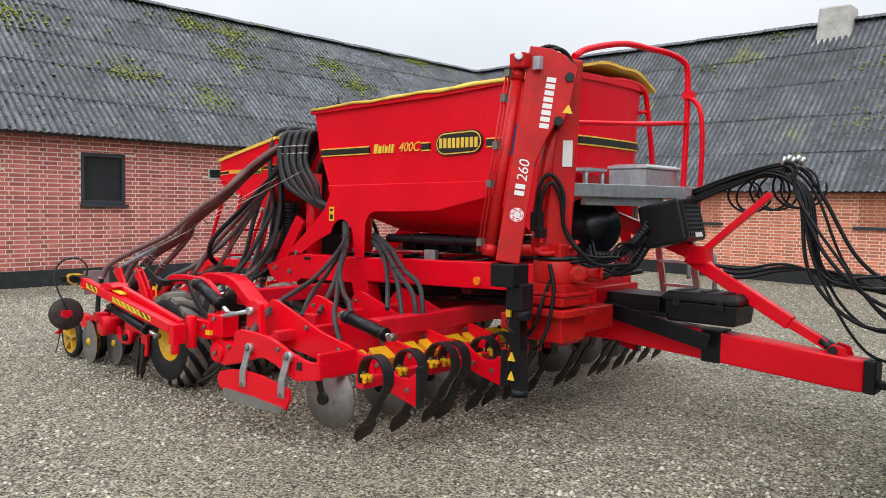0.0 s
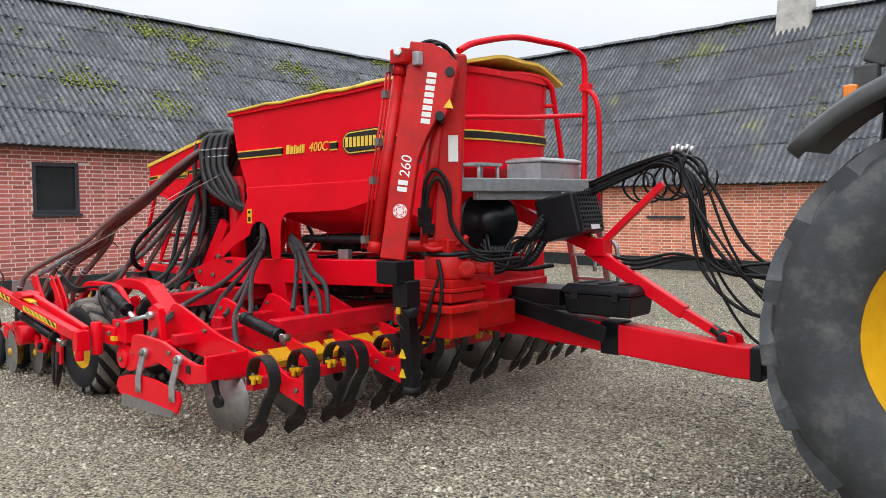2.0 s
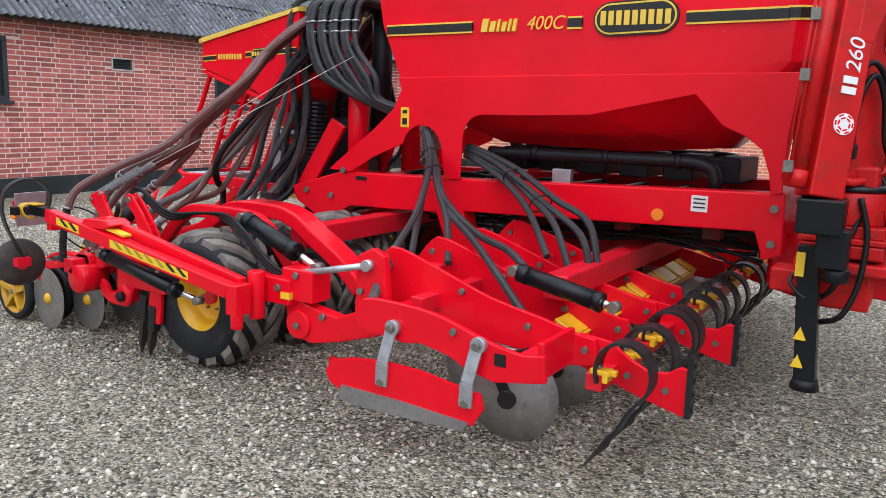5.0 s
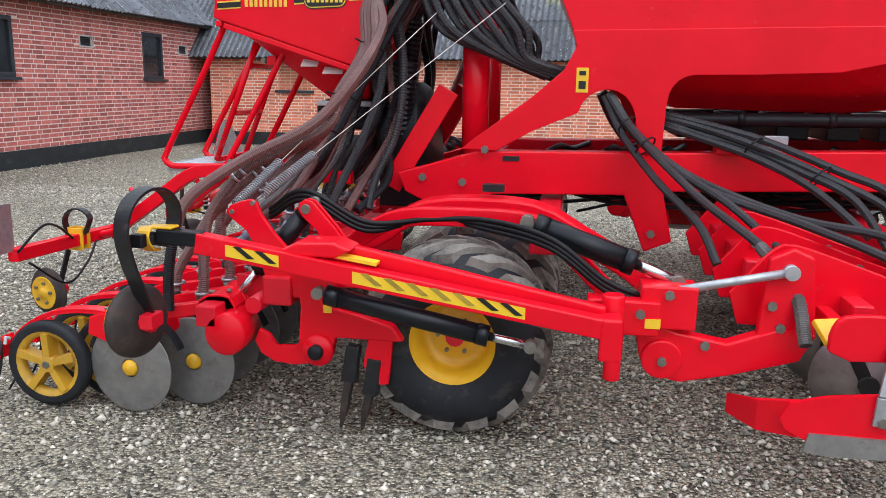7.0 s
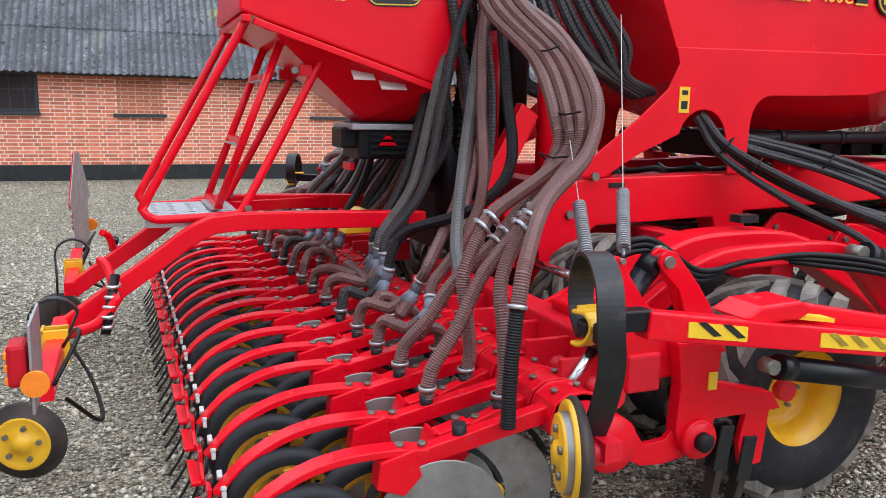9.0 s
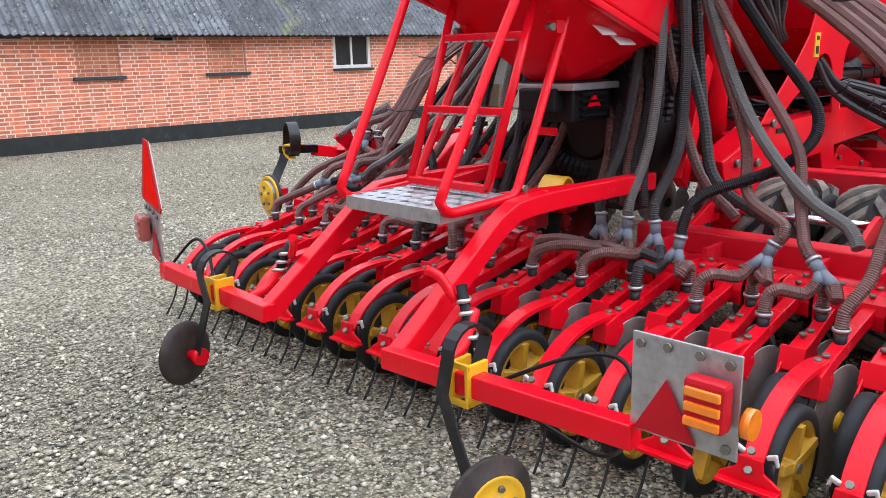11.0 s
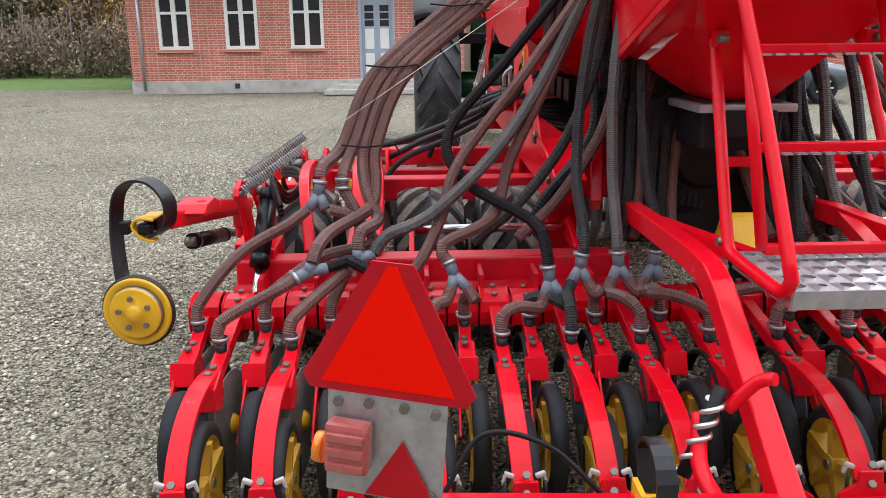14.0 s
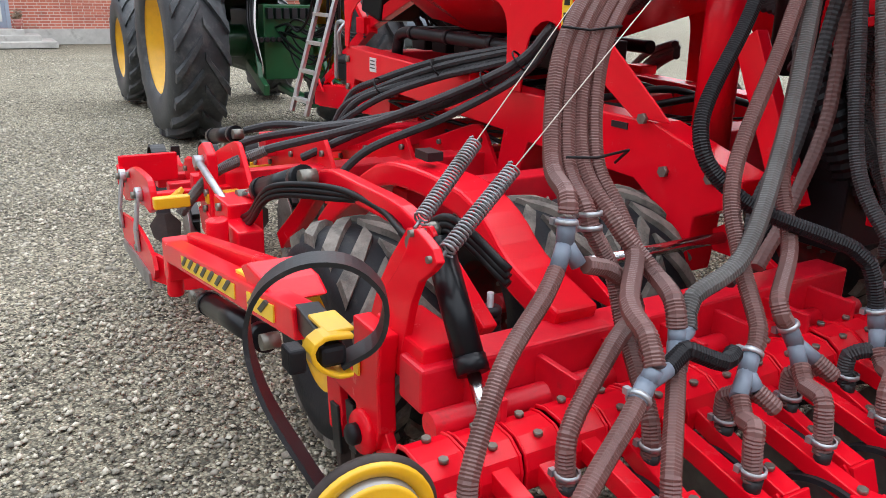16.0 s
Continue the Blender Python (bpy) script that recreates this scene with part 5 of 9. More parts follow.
def ladder():
    for s in (-1, 1):
        y = LC + s * LW
        bm = B()
        ctrl = [(-3.43, y + s * 0.03, 1.70), (-3.62, y + s * 0.01, 1.36), (-3.85, y, 0.955), (-3.87, y, 0.90), (-3.83, y, 0.865), (-3.74, y, 0.862), (-3.52, y, 0.87), (-3.47, y, 0.885), (-3.43, y, 0.95), (-3.25, y - s * 0.02, 1.27), (-3.05, y - s * 0.04, 1.64)]
        tube(bm, smooth_line(ctrl, 0.02), 0.019, 10)
        part("handrail", bm, RED, drill, "bent red tube handrail")
        bm = B()
        tube(bm, [(-3.56, LC + s * 0.215, 0.9), (-3.24, LC + s * 0.215, 1.70)], 0.018, 10)
        box(bm, (-3.17, LC + s * 0.24, 1.50), (0.05, 0.04, 0.05))
        r = part("ladder_rail", bm, RED, drill)
        bm = B()
        bolts(bm, [(-3.05, y - s * 0.02, 1.64), (-3.22, LC + s * 0.235, 1.5), (-3.44, y, 0.90)], (0, s, 0), 0.016, 0.03)
        part("bolt", bm, BOLT, r)
    for f in (0.0, 0.36, 0.72, 1.0):
        x, z = -3.555 + 0.315 * f, 0.905 + 0.785 * f
        bm = B()
        box(bm, (x, LC, z), (0.035, 0.42, 0.03))
        r = part("rung", bm, RED, drill, bevel=0.004)
        bm = B()
        for k in range(9):
            box(bm, (x - 0.022, LC - 0.17 + 0.0425 * k, z - 0.016), (0.03, 0.03, 0.006))
        part("tread_plate", bm, GALV, r)
    # perforated platform
    bm = B()
    nx, ny = 5, 8
    x0, x1, y0, y1 = -3.86, -3.47, LC - 0.26, LC + 0.26
    z = 0.872
    dx, dy = (x1 - x0) / nx, (y1 - y0) / ny
    for i in range(nx):
        for j in range(ny):
            cx, cy = x0 + dx * (i + 0.5), y0 + dy * (j + 0.5)
            outer = [(cx + dx / 2 * a, cy + dy / 2 * b) for a, b in ((-1, -1), (0, -1), (1, -1), (1, 0), (1, 1), (0, 1), (-1, 1), (-1, 0))]
            rr = 0.019 if (i + j) % 2 else 0.012
            inner = [(cx + rr * math.cos(radians(225 + 45 * k)), cy + rr * math.sin(radians(225 + 45 * k))) for k in range(8)]
            quadmesh(bm, [[V((*p, z)) for p in outer], [V((*p, z + 0.006)) for p in inner], [V((*p, z - 0.006)) for p in inner], [V((*p, z - 0.006)) for p in outer]])
    for yy in (y0, y1):
        box(bm, ((x0 + x1) / 2, yy, z - 0.022), (x1 - x0, 0.006, 0.05))
    for xx in (x0, x1):
        box(bm, (xx, LC, z - 0.022), (0.006, y1 - y0, 0.05))
    part("step_platform", bm, GALV, drill, "perforated galvanised step platform")
    bm = B()
    arch = smooth_line([(-2.945, YC - 0.04, 0.735), (-2.915, YC - 0.04, 0.790), (-2.875, YC - 0.04, 0.842), (-2.845, YC - 0.04, 0.850), (-2.815, YC - 0.04, 0.828), (-2.785, YC - 0.04, 0.770), (-2.75, YC - 0.04, 0.735)], 0.025)
    path_beam(bm, arch, 0.13, 0.010)
    for d in (-0.06, 0.06):
        prism(bm, [(-2.945, 0.735), (-2.75, 0.735), (-2.785, 0.760), (-2.82, 0.795), (-2.87, 0.795), (-2.915, 0.775)], YC - 0.04 + d - 0.005, YC - 0.04 + d + 0.005)
    part("wheel_chock", bm, YELLOW, drill, "yellow wheel chock in its holder", bevel=0.004)


ladder()


# two arms that carry the rear lights and markers
def rear_arm(s):
    y = LC + s * 0.375
    bm = B()
    pts = smooth_line([(-2.65, y, 0.84), (-3.0, y, 0.85), (-3.5, y, 0.855), (-3.66, y, 0.82), (-3.86, y, 0.68), (-4.2, y, 0.44)], 0.08)
    path_beam(bm, pts, 0.065, 0.075)
    a = part("rear_arm", bm, RED, drill, "bent red box-section arm", bevel=0.006)
    bm = B()
    beam(bm, (-2.9, y, 0.85), (-3.45, LC + s * 0.2, 0.85), 0.05, 0.05)
    part("gusset", bm, RED, a)
    bm = B()
    y1 = LC + s * (1.18 if s > 0 else 1.26)
    beam(bm, (-4.2, y - s * 0.035, 0.455), (-4.2, y1, 0.485), 0.06, 0.07)
    bar = part("light_bar", bm, RED, drill, "red bar across the rear", bevel=0.006)
    bm = B()
    tube(bm, smooth_line([(-4.0, y + s * 0.09, 0.62), (-4.02, y + s * 0.03, 0.70), (-4.05, y - s * 0.0, 0.72)], 0.02), 0.017, 8)
    tube(bm, smooth_line([(-4.18, y + s * 0.16, 0.46), (-4.06, y + s * 0.17, 0.50), (-3.98, y + s * 0.15, 0.60)], 0.02), 0.022, 8)
    part("stay", bm, RED, a)
    bm = B()
    p0, dd = V((-3.995, y + s * 0.115, 0.650)), V((-0.035, s * 0.075, -0.165))
    u, w = V((0, 1, 0)), V((0.95, 0, -0.3))
    tube(bm, [p0 + dd * (i / 44) + (u * math.cos(i * 0.66) + w * math.sin(i * 0.66)) * 0.022 for i in range(45)], 0.008, 6)
    part("coil_spring", bm, ALU, a, "pale coil spring")
    bm = B()
    tube(bm, [p0 - dd * 0.15, p0 + dd * 1.15], 0.019, 10)
    part("spring_core", bm, HYDR, a)
    # marker wheel on a spring leaf
    yb = LC + s * 0.70
    bm = B()
    for d in (-0.033, 0.033):
        box(bm, (-4.2, yb + d, 0.47), (0.09, 0.014, 0.13))
    box(bm, (-4.24, yb, 0.415), (0.012, 0.08, 0.02))
    box(bm, (-4.24, yb, 0.53), (0.012, 0.08, 0.02))
    part("bracket", bm, YELLOW, bar, "yellow spring bracket", bevel=0.003)
    bm = B()
    pts = [(-4.16, yb, 0.50)] + [(-4.20 + 0.085 * math.cos(radians(a)), yb, 0.56 + 0.085 * math.sin(radians(a))) for a in range(20, 190, 20)] + [(-4.28, yb - s * 0.03, 0.45), (-4.285, yb + s * 0.02, 0.34), (-4.29, yb + s * 0.09, 0.19)]
    path_beam(bm, pts, 0.045, 0.009)
    part("spring_leaf", bm, DARKSTEEL, bar, bevel=0.0)
    bm = B()
    axle = V((-0.27, s, 0)).normalized()
    o = V((-4.30, yb + s * 0.17, 0.187))
    cyl(bm, o - axle * 0.09, o - axle * 0.02, 0.020, 10)
    cyl(bm, o - axle * 0.105, o - axle * 0.07, 0.038, 8)
    part("hub", bm, RED, bar)
    bm = B()
    lathe(bm, [(0.0, -0.03), (0.07, -0.032), (0.115, -0.022), (0.136, -0.008), (0.14, 0.004), (0.134, 0.010), (0.104, 0.014), (0.100, 0.034), (0.094, 0.036)], o, axle, 32)
    wheel = part("marker_wheel", bm, RUST, bar, "small rust-brown marker wheel")
    bm = B()
    lathe(bm, [(0.095, 0.036), (0.090, 0.040), (0.080, 0.036), (0.032, 0.036), (0.028, 0.048), (0, 0.050)], o, axle, 28)
    cap = part("wheel_face", bm, YELLOW, wheel)
    side_ = axle.cross(V((0, 0, 1)))
    for k in range(5):
        a_ = 1.25664 * k + 0.5
        c0 = o + (side_ * math.cos(a_) + V((0, 0, 1)) * math.sin(a_)) * 0.058 + axle * 0.034
        bm = B()
        cyl(bm, c0, c0 + axle * 0.014, 0.010, 6)
        part("wheel_bolt", bm, BOLT, cap)
    # lamp board
    yl = LC + s * (1.30 if s > 0 else 1.38)
    bm = B()
    box(bm, (-4.2, yl, 0.63), (0.008, 0.27, 0.25))
    plate = part("lamp_board", bm, GALV, drill, "grey metal board with rear lamps", bevel=0.002)
    bm = B()
    box(bm, (-4.235, yl + s * 0.075, 0.64), (0.05, 0.10, 0.12))
    part("tail_lamp", bm, LENS if s > 0 else REFLECT_DARK, plate, bevel=0.012)
    bm = B()
    for k in range(3):
        box(bm, (-4.262, yl + s * 0.075, 0.60 + 0.035 * k), (0.012, 0.085, 0.022))
    part("indicator", bm, ORANGE if s < 0 else LENS, plate, bevel=0.004)
    bm = B()
    cyl(bm, (-4.19, yl - s * 0.0 + s * 0.145, 0.60), (-4.19, yl + s * 0.165, 0.60), 0.036, 16)
    part("reflector", bm, ORANGE, plate)
    bm = B()
    va, vb, vc = V((-4.208, yl - 0.12, 0.515)), V((-4.208, yl + 0.04, 0.515)), V((-4.208, yl - 0.04, 0.655))
    if s < 0:
        va, vb, vc = [V((p.x, 2 * yl - p.y, p.z)) for p in (va, vb, vc)]
    quadmesh(bm, [[va, vb, vc], [p - V((0.006, 0, 0)) for p in (va, vb, vc)]], caps=True)
    part("triangle_reflector", bm, REFLECT_DARK, plate)
    bm = B()
    bolts(bm, [(-4.205, yl + a, b) for a, b in ((-0.11, 0.73), (0.11, 0.73), (-0.04, 0.735), (0.04, 0.735), (-0.11, 0.53))], (-1, 0, 0), 0.012, 0.008)
    part("bolt", bm, BOLT, plate)
    if s > 0:
        # slow-vehicle triangle with cut corners
        def tri(k, out):
            return [V((-4.2 + out, yl + y_, z_)) for y_, z_ in ((-0.045 * k, 0.895 + 0.165 * k), (-0.195 * k, 0.895 - 0.11 * k), (-0.175 * k, 0.895 - 0.14 * k), (0.175 * k, 0.895 - 0.14 * k), (0.195 * k, 0.895 - 0.11 * k), (0.045 * k, 0.895 + 0.165 * k))]
        bm = B()
        quadmesh(bm, [tri(1.0, 0.0), tri(1.0, -0.006)], caps=True)
        t = part("slow_vehicle_triangle", bm, REFLECT_DARK, drill, "bright red reflective triangle with a dark red border")
        bm = B()
        quadmesh(bm, [tri(0.985, 0.0005), tri(0.985, 0.0035)], caps=True)
        part("back_plate", bm, GALV, t, "bare aluminium back")
        bm = B()
        inner = [(-0.010, 1.052), (-0.150, 0.775), (0.150, 0.775), (0.010, 1.052)]
        quadmesh(bm, [[V((-4.2060, yl + a, b)) for a, b in inner], [V((-4.2085, yl + a, b)) for a, b in inner]], caps=True)
        part("triangle_field", bm, REFLECT, t)
    if s > 0:
        turn = Matrix.Translation((-4.2, yl - 0.10, 0.7)) @ Matrix.Rotation(radians(-14), 4, 'Z') @ Matrix.Rotation(radians(4), 4, 'X') @ Matrix.Translation((4.2, 0.10 - yl, -0.7))
        plate.matrix_basis = turn
        t.matrix_basis = turn
    bm = B()
    tube(bm, smooth_line([(-4.17, y1, 0.50), (-4.1, y1 - s * 0.1, 0.62), (-4.12, y1 - s * 0.25, 0.60), (-4.17, yb + s * 0.1, 0.49)], 0.02), 0.007, 6)
    tube(bm, smooth_line([(-4.14, y1 - s * 0.04, 0.44), (-4.05, y1 - s * 0.2, 0.30), (-4.08, yb + s * 0.12, 0.36), (-4.16, yb - s * 0.1, 0.44)], 0.02), 0.007, 6)
    part("lamp_cable", bm, HYDR, bar)


lr(rear_arm)


# ---- 32 coulters with press wheels: long and short arms in turn ----
def press_wheel_parts(parent, x, z, r=0.185, y=0.0):
    bm = B()
    lathe(bm, [(r - 0.042, -0.027), (r - 0.02, -0.03), (r - 0.004, -0.024), (r, -0.008), (r, 0.008), (r - 0.004, 0.024), (r - 0.02, 0.03), (r - 0.042, 0.027)], (x, y, z), (0, 1, 0), 32)
    t = part("press_wheel", bm, RUBBER, parent, "black rubber press wheel")
    bm = B()
    ri = r - 0.04
    lathe(bm, [(ri + 0.003, -0.026), (ri - 0.02, -0.022), (ri - 0.026, 0), (ri - 0.02, 0.022), (ri + 0.003, 0.026)], (x, y, z), (0, 1, 0), 28)
    cyl(bm, (x, y - 0.032, z), (x, y + 0.032, z), 0.034, 14)
    for k in range(5):
        a = 6.28319 * k / 5 + 0.3
        d = V((math.cos(a), 0, math.sin(a)))
        beam(bm, V((x, y, z)) + d * 0.02, V((x, y, z)) + d * (ri - 0.012), 0.03, 0.052, (0, 1, 0), 0.03, 0.075)
    part("rim", bm, YELLOW_DIRTY, parent)
    bm = B()
    cyl(bm, (x, y - 0.038, z), (x, y + 0.038, z), 0.017, 6)
    part("axle_bolt", bm, BOLT, parent)


def coulter(long_arm):
    """Built about y = 0; the top bar is at x = -2.77."""
    d = -0.22 if long_arm else 0.0
    c = B()
    path_beam(c, [(-2.74, 0, 0.49), (-2.88 + d * 0.5, 0, 0.445), (-3.02 + d, 0, 0.395), (-3.07 + d, 0, 0.335)], 0.046, 0.05)
    prism(c, [(-3.03 + d, 0.43), (-3.13 + d, 0.405), (-3.14 + d, 0.33), (-3.06 + d, 0.30), (-3.01 + d, 0.35)], -0.031, 0.031)
    o = part("coulter", c, RED, drill, "red coulter arm with disc and press wheel", bevel=0.004)
    # forged cap that clamps the arm to the bar
    w = B()
    cap = [(-2.695, 0.42), (-2.690, 0.495), (-2.712, 0.532), (-2.745, 0.540), (-2.80, 0.536), (-2.838, 0.512), (-2.850, 0.475), (-2.846, 0.42)]
    quadmesh(w, [[V((x, y, z)) for x, z in cap] for y in (-0.0585, 0.0585)], caps=True)
    for y in (-0.0585, 0.0505):
        quadmesh(w, [[V((-2.77 + (x + 2.77) * 1.07, q, 0.475 + (z - 0.475) * 1.08)) for x, z in cap] for q in (y, y + 0.008)], caps=True)
    cp = part("clamp_cap", w, RED, o, "red forged clamp cap", bevel=0.004)
    w = B()
    bolts(w, [(-2.735, 0.0, 0.541), (-2.81, 0.0, 0.530)], (0, 0, 1), 0.0115, 0.011)
    part("bolt", w, BOLT, cp)
    w = B()
    bolts(w, [(-3.0 + d, 0.004, 0.424), (-3.065 + d, 0.006, 0.428)], (0, 0, 1), 0.013, 0.012)
    part("bolt", w, BOLT, o)
    if long_arm:
        # channel that arches over the wheel down to the harrow foot
        w = B()
        top = smooth_line([(-2.99 + d, 0.004, 0.415), (-3.08 + d, 0.008, 0.428), (-3.22 + d, 0.010, 0.426), (-3.34 + d, 0.010, 0.398), (-3.45 + d, 0.008, 0.335), (-3.53 + d, 0.004, 0.25)], 0.035)
        path_beam(w, top, 0.062, 0.010)
        for q in (-0.028, 0.028):
            path_beam(w, [p + V((0, q, -0.009)) for p in top[:-2]], 0.005, 0.014)
        part("wheel_bow", w, RED, o, "arched red channel over the press wheel", bevel=0.003)
    else:
        # short stop plate above the wheel
        w = B()
        box(w, (-3.155, 0.006, 0.372), (0.012, 0.085, 0.085), Matrix.Rotation(0.35, 3, 'Y'))
        beam(w, (-3.10, 0.034, 0.385), (-3.33, 0.038, 0.19), 0.010, 0.045)
        part("stop_plate", w, RED, o, bevel=0.003)
    w = B()
    x = -2.95 + d
    lathe(w, [(0.04, -0.035), (0.19, -0.030), (0.195, -0.033), (0.19, -0.034), (0.04, -0.039)], (x, 0, 0.195), (0.1, 1, 0), 32)
    part("disc", w, STEEL, o, "worn grey steel disc")
    w = B()
    lathe(w, [(0, -0.06), (0.022, -0.056), (0.034, -0.045), (0.036, -0.036)], (x, 0, 0.195), (0.1, 1, 0), 16)
    part("disc_hub", w, YELLOW, o, "yellow hub cap")
    w = B()
    pts = [(x + 0.212 * math.cos(radians(a)), 0.020, 0.2 + 0.212 * math.sin(radians(a))) for a in range(20, 172, 8)]
    path_beam(w, pts, 0.036, 0.014)
    part("disc_shield", w, RUBBER, o, "black rubber edge guard")
    press_wheel_parts(o, -3.33 + d, 0.187, 0.187, -0.024)
    w = B()
    hx = -2.92 + d * 0.85
    tube(w, [(hx, 0, 0.42), (hx - 0.005, 0, 0.475)], 0.021, 10)
    part("hose_boot", w, DARKSTEEL, o)
    if long_arm:
        w = B()
        xf = -3.76
        foot = ((-0.090, 0.200), (0.090, 0.200), (0.088, 0.222), (0.040, 0.252), (0.034, 0.290), (-0.034, 0.290), (-0.040, 0.252), (-0.088, 0.222))
        quadmesh(w, [[V((xf + e, a, b)) for a, b in foot] for e in (0.0, -0.012)], caps=True)
        box(w, (xf - 0.018, 0, 0.206), (0.045, 0.178, 0.013))
        part("harrow_foot", w, RED, o, bevel=0.003)
        for s in (-1, 1):
            w = B()
            box(w, (xf + 0.030, s * 0.046, 0.290), (0.016, 0.030, 0.014), Matrix.Rotation(s * 0.40, 3, 'X'))
            box(w, (xf + 0.030, s * 0.060, 0.277), (0.014, 0.010, 0.024), Matrix.Rotation(s * 0.3, 3, 'X'))
            part("tine_clamp", w, PALE_PLASTIC, o, "pale plastic tine clamp", bevel=0.004)
        w = B()
        bolts(w, [(xf - 0.012, 0, 0.25), (xf + 0.0, 0, 0.305)], (-0.7, 0, 0.7), 0.012, 0.012)
        part("foot_bolt", w, BOLT, o)
        for s in (-1, 1):
            w = B()
            tube(w, smooth_line([(xf + 0.01, s * 0.058, 0.28), (xf + 0.0, s * 0.062, 0.17), (xf - 0.03, s * 0.066, 0.08), (xf - 0.08, s * 0.068, 0.004)], 0.03), 0.0055, 5)
            part("harrow_tine", w, DARKSTEEL, o, "thin black harrow tine")
    return o


def coulter_y(k):
    return 1.973 - 0.125 * (31 - k) if k >= 14 else -0.152 - 0.1293 * (14 - k)


for kind_long in (True, False):
    first = coulter(kind_long)
    ks = [k for k in range(32) if (k % 2 == 0) == kind_long]
    first.matrix_basis = pose(0, coulter_y(ks[0]), 0)
    for k in ks[1:]:
        m = copy_thing(first, pose(0, coulter_y(k), 0.004 * math.sin(k * 2.3)))

# transverse bars that carry the coulters
for s in (-1, 1):
    bm = B()
    beam(bm, (-2.77, Y(s, 0.02), 0.475), (-2.77, Y(s, 2.06), 0.475), 0.085, 0.085)
    part("coulter_bar", bm, RED_WORN, drill, "red square bar with coulter clamps", bevel=0.006)
    bm = B()
    lathe(bm, [(0, -0.10), (0.085, -0.10), (0.085, 0.05), (0.078, 0.06), (0, 0.06)], (-2.695, Y(s, 2.0), 0.405), (0, s, 0), 24)
    part("bar_end", bm, RED, drill)
    bm = B()
    beam(bm, (-2.52, Y(s, 0.3), 0.565), (-2.52, Y(s, 1.95), 0.565), 0.12, 0.12)
    rb = part("rear_beam", bm, RED_WORN, drill, "red cross beam ahead of the coulters", bevel=0.01)
    bm = B()
    tube(bm, [(-2.62, Y(s, 0.3), 0.50), (-2.62, Y(s, 1.95), 0.50)], 0.035, 10)
    part("torsion_tube", bm, RED_WORN, rb)
    for k in range(7):
        d = 0.5 + 0.22 * k
        bm = B()
        box(bm, (-2.64, Y(s, d), 0.545), (0.20, 0.02, 0.10))
        part("gusset", bm, RED_WORN, rb, bevel=0.003)
    bm = B()
    tube(bm, [(-2.22, Y(s, 0.50), 0.66), (-2.22, Y(s, 1.21), 0.66)], 0.021, 12)
    part("chrome_rod", bm, CHROME, rb, "bright chrome rod")
    for d in (0.50, 1.22):
        bm = B()
        prism(bm, [(-2.50, 0.60), (-2.18, 0.60), (-2.17, 0.68), (-2.22, 0.71), (-2.30, 0.69)], Y(s, d) - 0.012, Y(s, d) + 0.012)
        part("lug", bm, RED, rb, bevel=0.004)


# ---- carrying wheels ----
def lug_tyre(name, parent, o, r, w, lugs, tyre_mat, lug_mat, rim_r, rim_mat, side, lug_h=0.03, label="", slant=0.55, lug_t=0.028):
    o = V(o)
    bm = B()
    hw = w / 2
    lathe(bm, [(rim_r, -hw * 0.82), (rim_r + 0.03, -hw * 0.95), (rim_r + (r - rim_r) * 0.55, -hw), (r - 0.05, -hw * 0.93), (r - 0.012, -hw * 0.75), (r, -hw * 0.4), (r + 0.003, 0), (r, hw * 0.4), (r - 0.012, hw * 0.75), (r - 0.05, hw * 0.93), (rim_r + (r - rim_r) * 0.55, hw), (rim_r + 0.03, hw * 0.95), (rim_r, hw * 0.82)], o, (0, 1, 0), 48)
    t = part(name, bm, tyre_mat, parent, label)
    bm = B()
    for k in range(lugs):
        for s in (-1, 1):
            a0 = 6.28319 * (k + (0.25 if s > 0 else -0.25)) / lugs
            rings = []
            for q in range(4):
                f = q / 3
                a = a0 + side * slant * f * (w / r) * 0.7
                yy = s * hw * (0.04 + 0.86 * f)
                rb = r - 0.015 - (0.0 if f < 0.6 else 0.030 * (f - 0.6) / 0.4)
                ht = lug_h + 0.012
                da = (lug_t + 0.012 * f) / r * (r / 0.4) ** 0.5
                p = []
                for aa, rr in ((a - da, rb), (a + da, rb), (a + da * 0.72, rb + ht), (a - da * 0.72, rb + ht)):
                    p.append(o + V((rr * math.cos(aa), yy, rr * math.sin(aa))))
                rings.append(p)
            quadmesh(bm, rings, caps=True)
    part("tread", bm, lug_mat, t)
    bm = B()
    prof = [(rim_r + 0.012, hw * 0.86), (rim_r + 0.012, hw * 0.80), (rim_r - 0.02, hw * 0.72), (rim_r - 0.028, hw * 0.30), (rim_r * 0.78, hw * 0.16), (rim_r * 0.6, hw * 0.10), (rim_r * 0.34, hw * 0.22), (0, hw * 0.22)]
    lathe(bm, prof, o, (0, 1, 0), 36)
    lathe(bm, [(a, -b) for a, b in prof], o, (0, 1, 0), 36)
    part("rim", bm, rim_mat, t, "yellow wheel rim" if rim_mat is YELLOW else "")
    bm = B()
    cyl(bm, o + V((0, -hw * 0.42, 0)), o + V((0, hw * 0.42, 0)), rim_r * 0.22, 14)
    part("hub", bm, RED_WORN if r < 0.6 else BOLT, t)
    bm = B()
    for k in range(6):
        a = 6.28319 * k / 6
        c = o + V((rim_r * 0.42 * math.cos(a), 0, rim_r * 0.42 * math.sin(a)))
        cyl(bm, c + V((0, -hw * 0.3, 0)), c + V((0, hw * 0.3, 0)), rim_r * 0.05, 6)
    part("wheel_bolt", bm, BOLT, t)
    return t


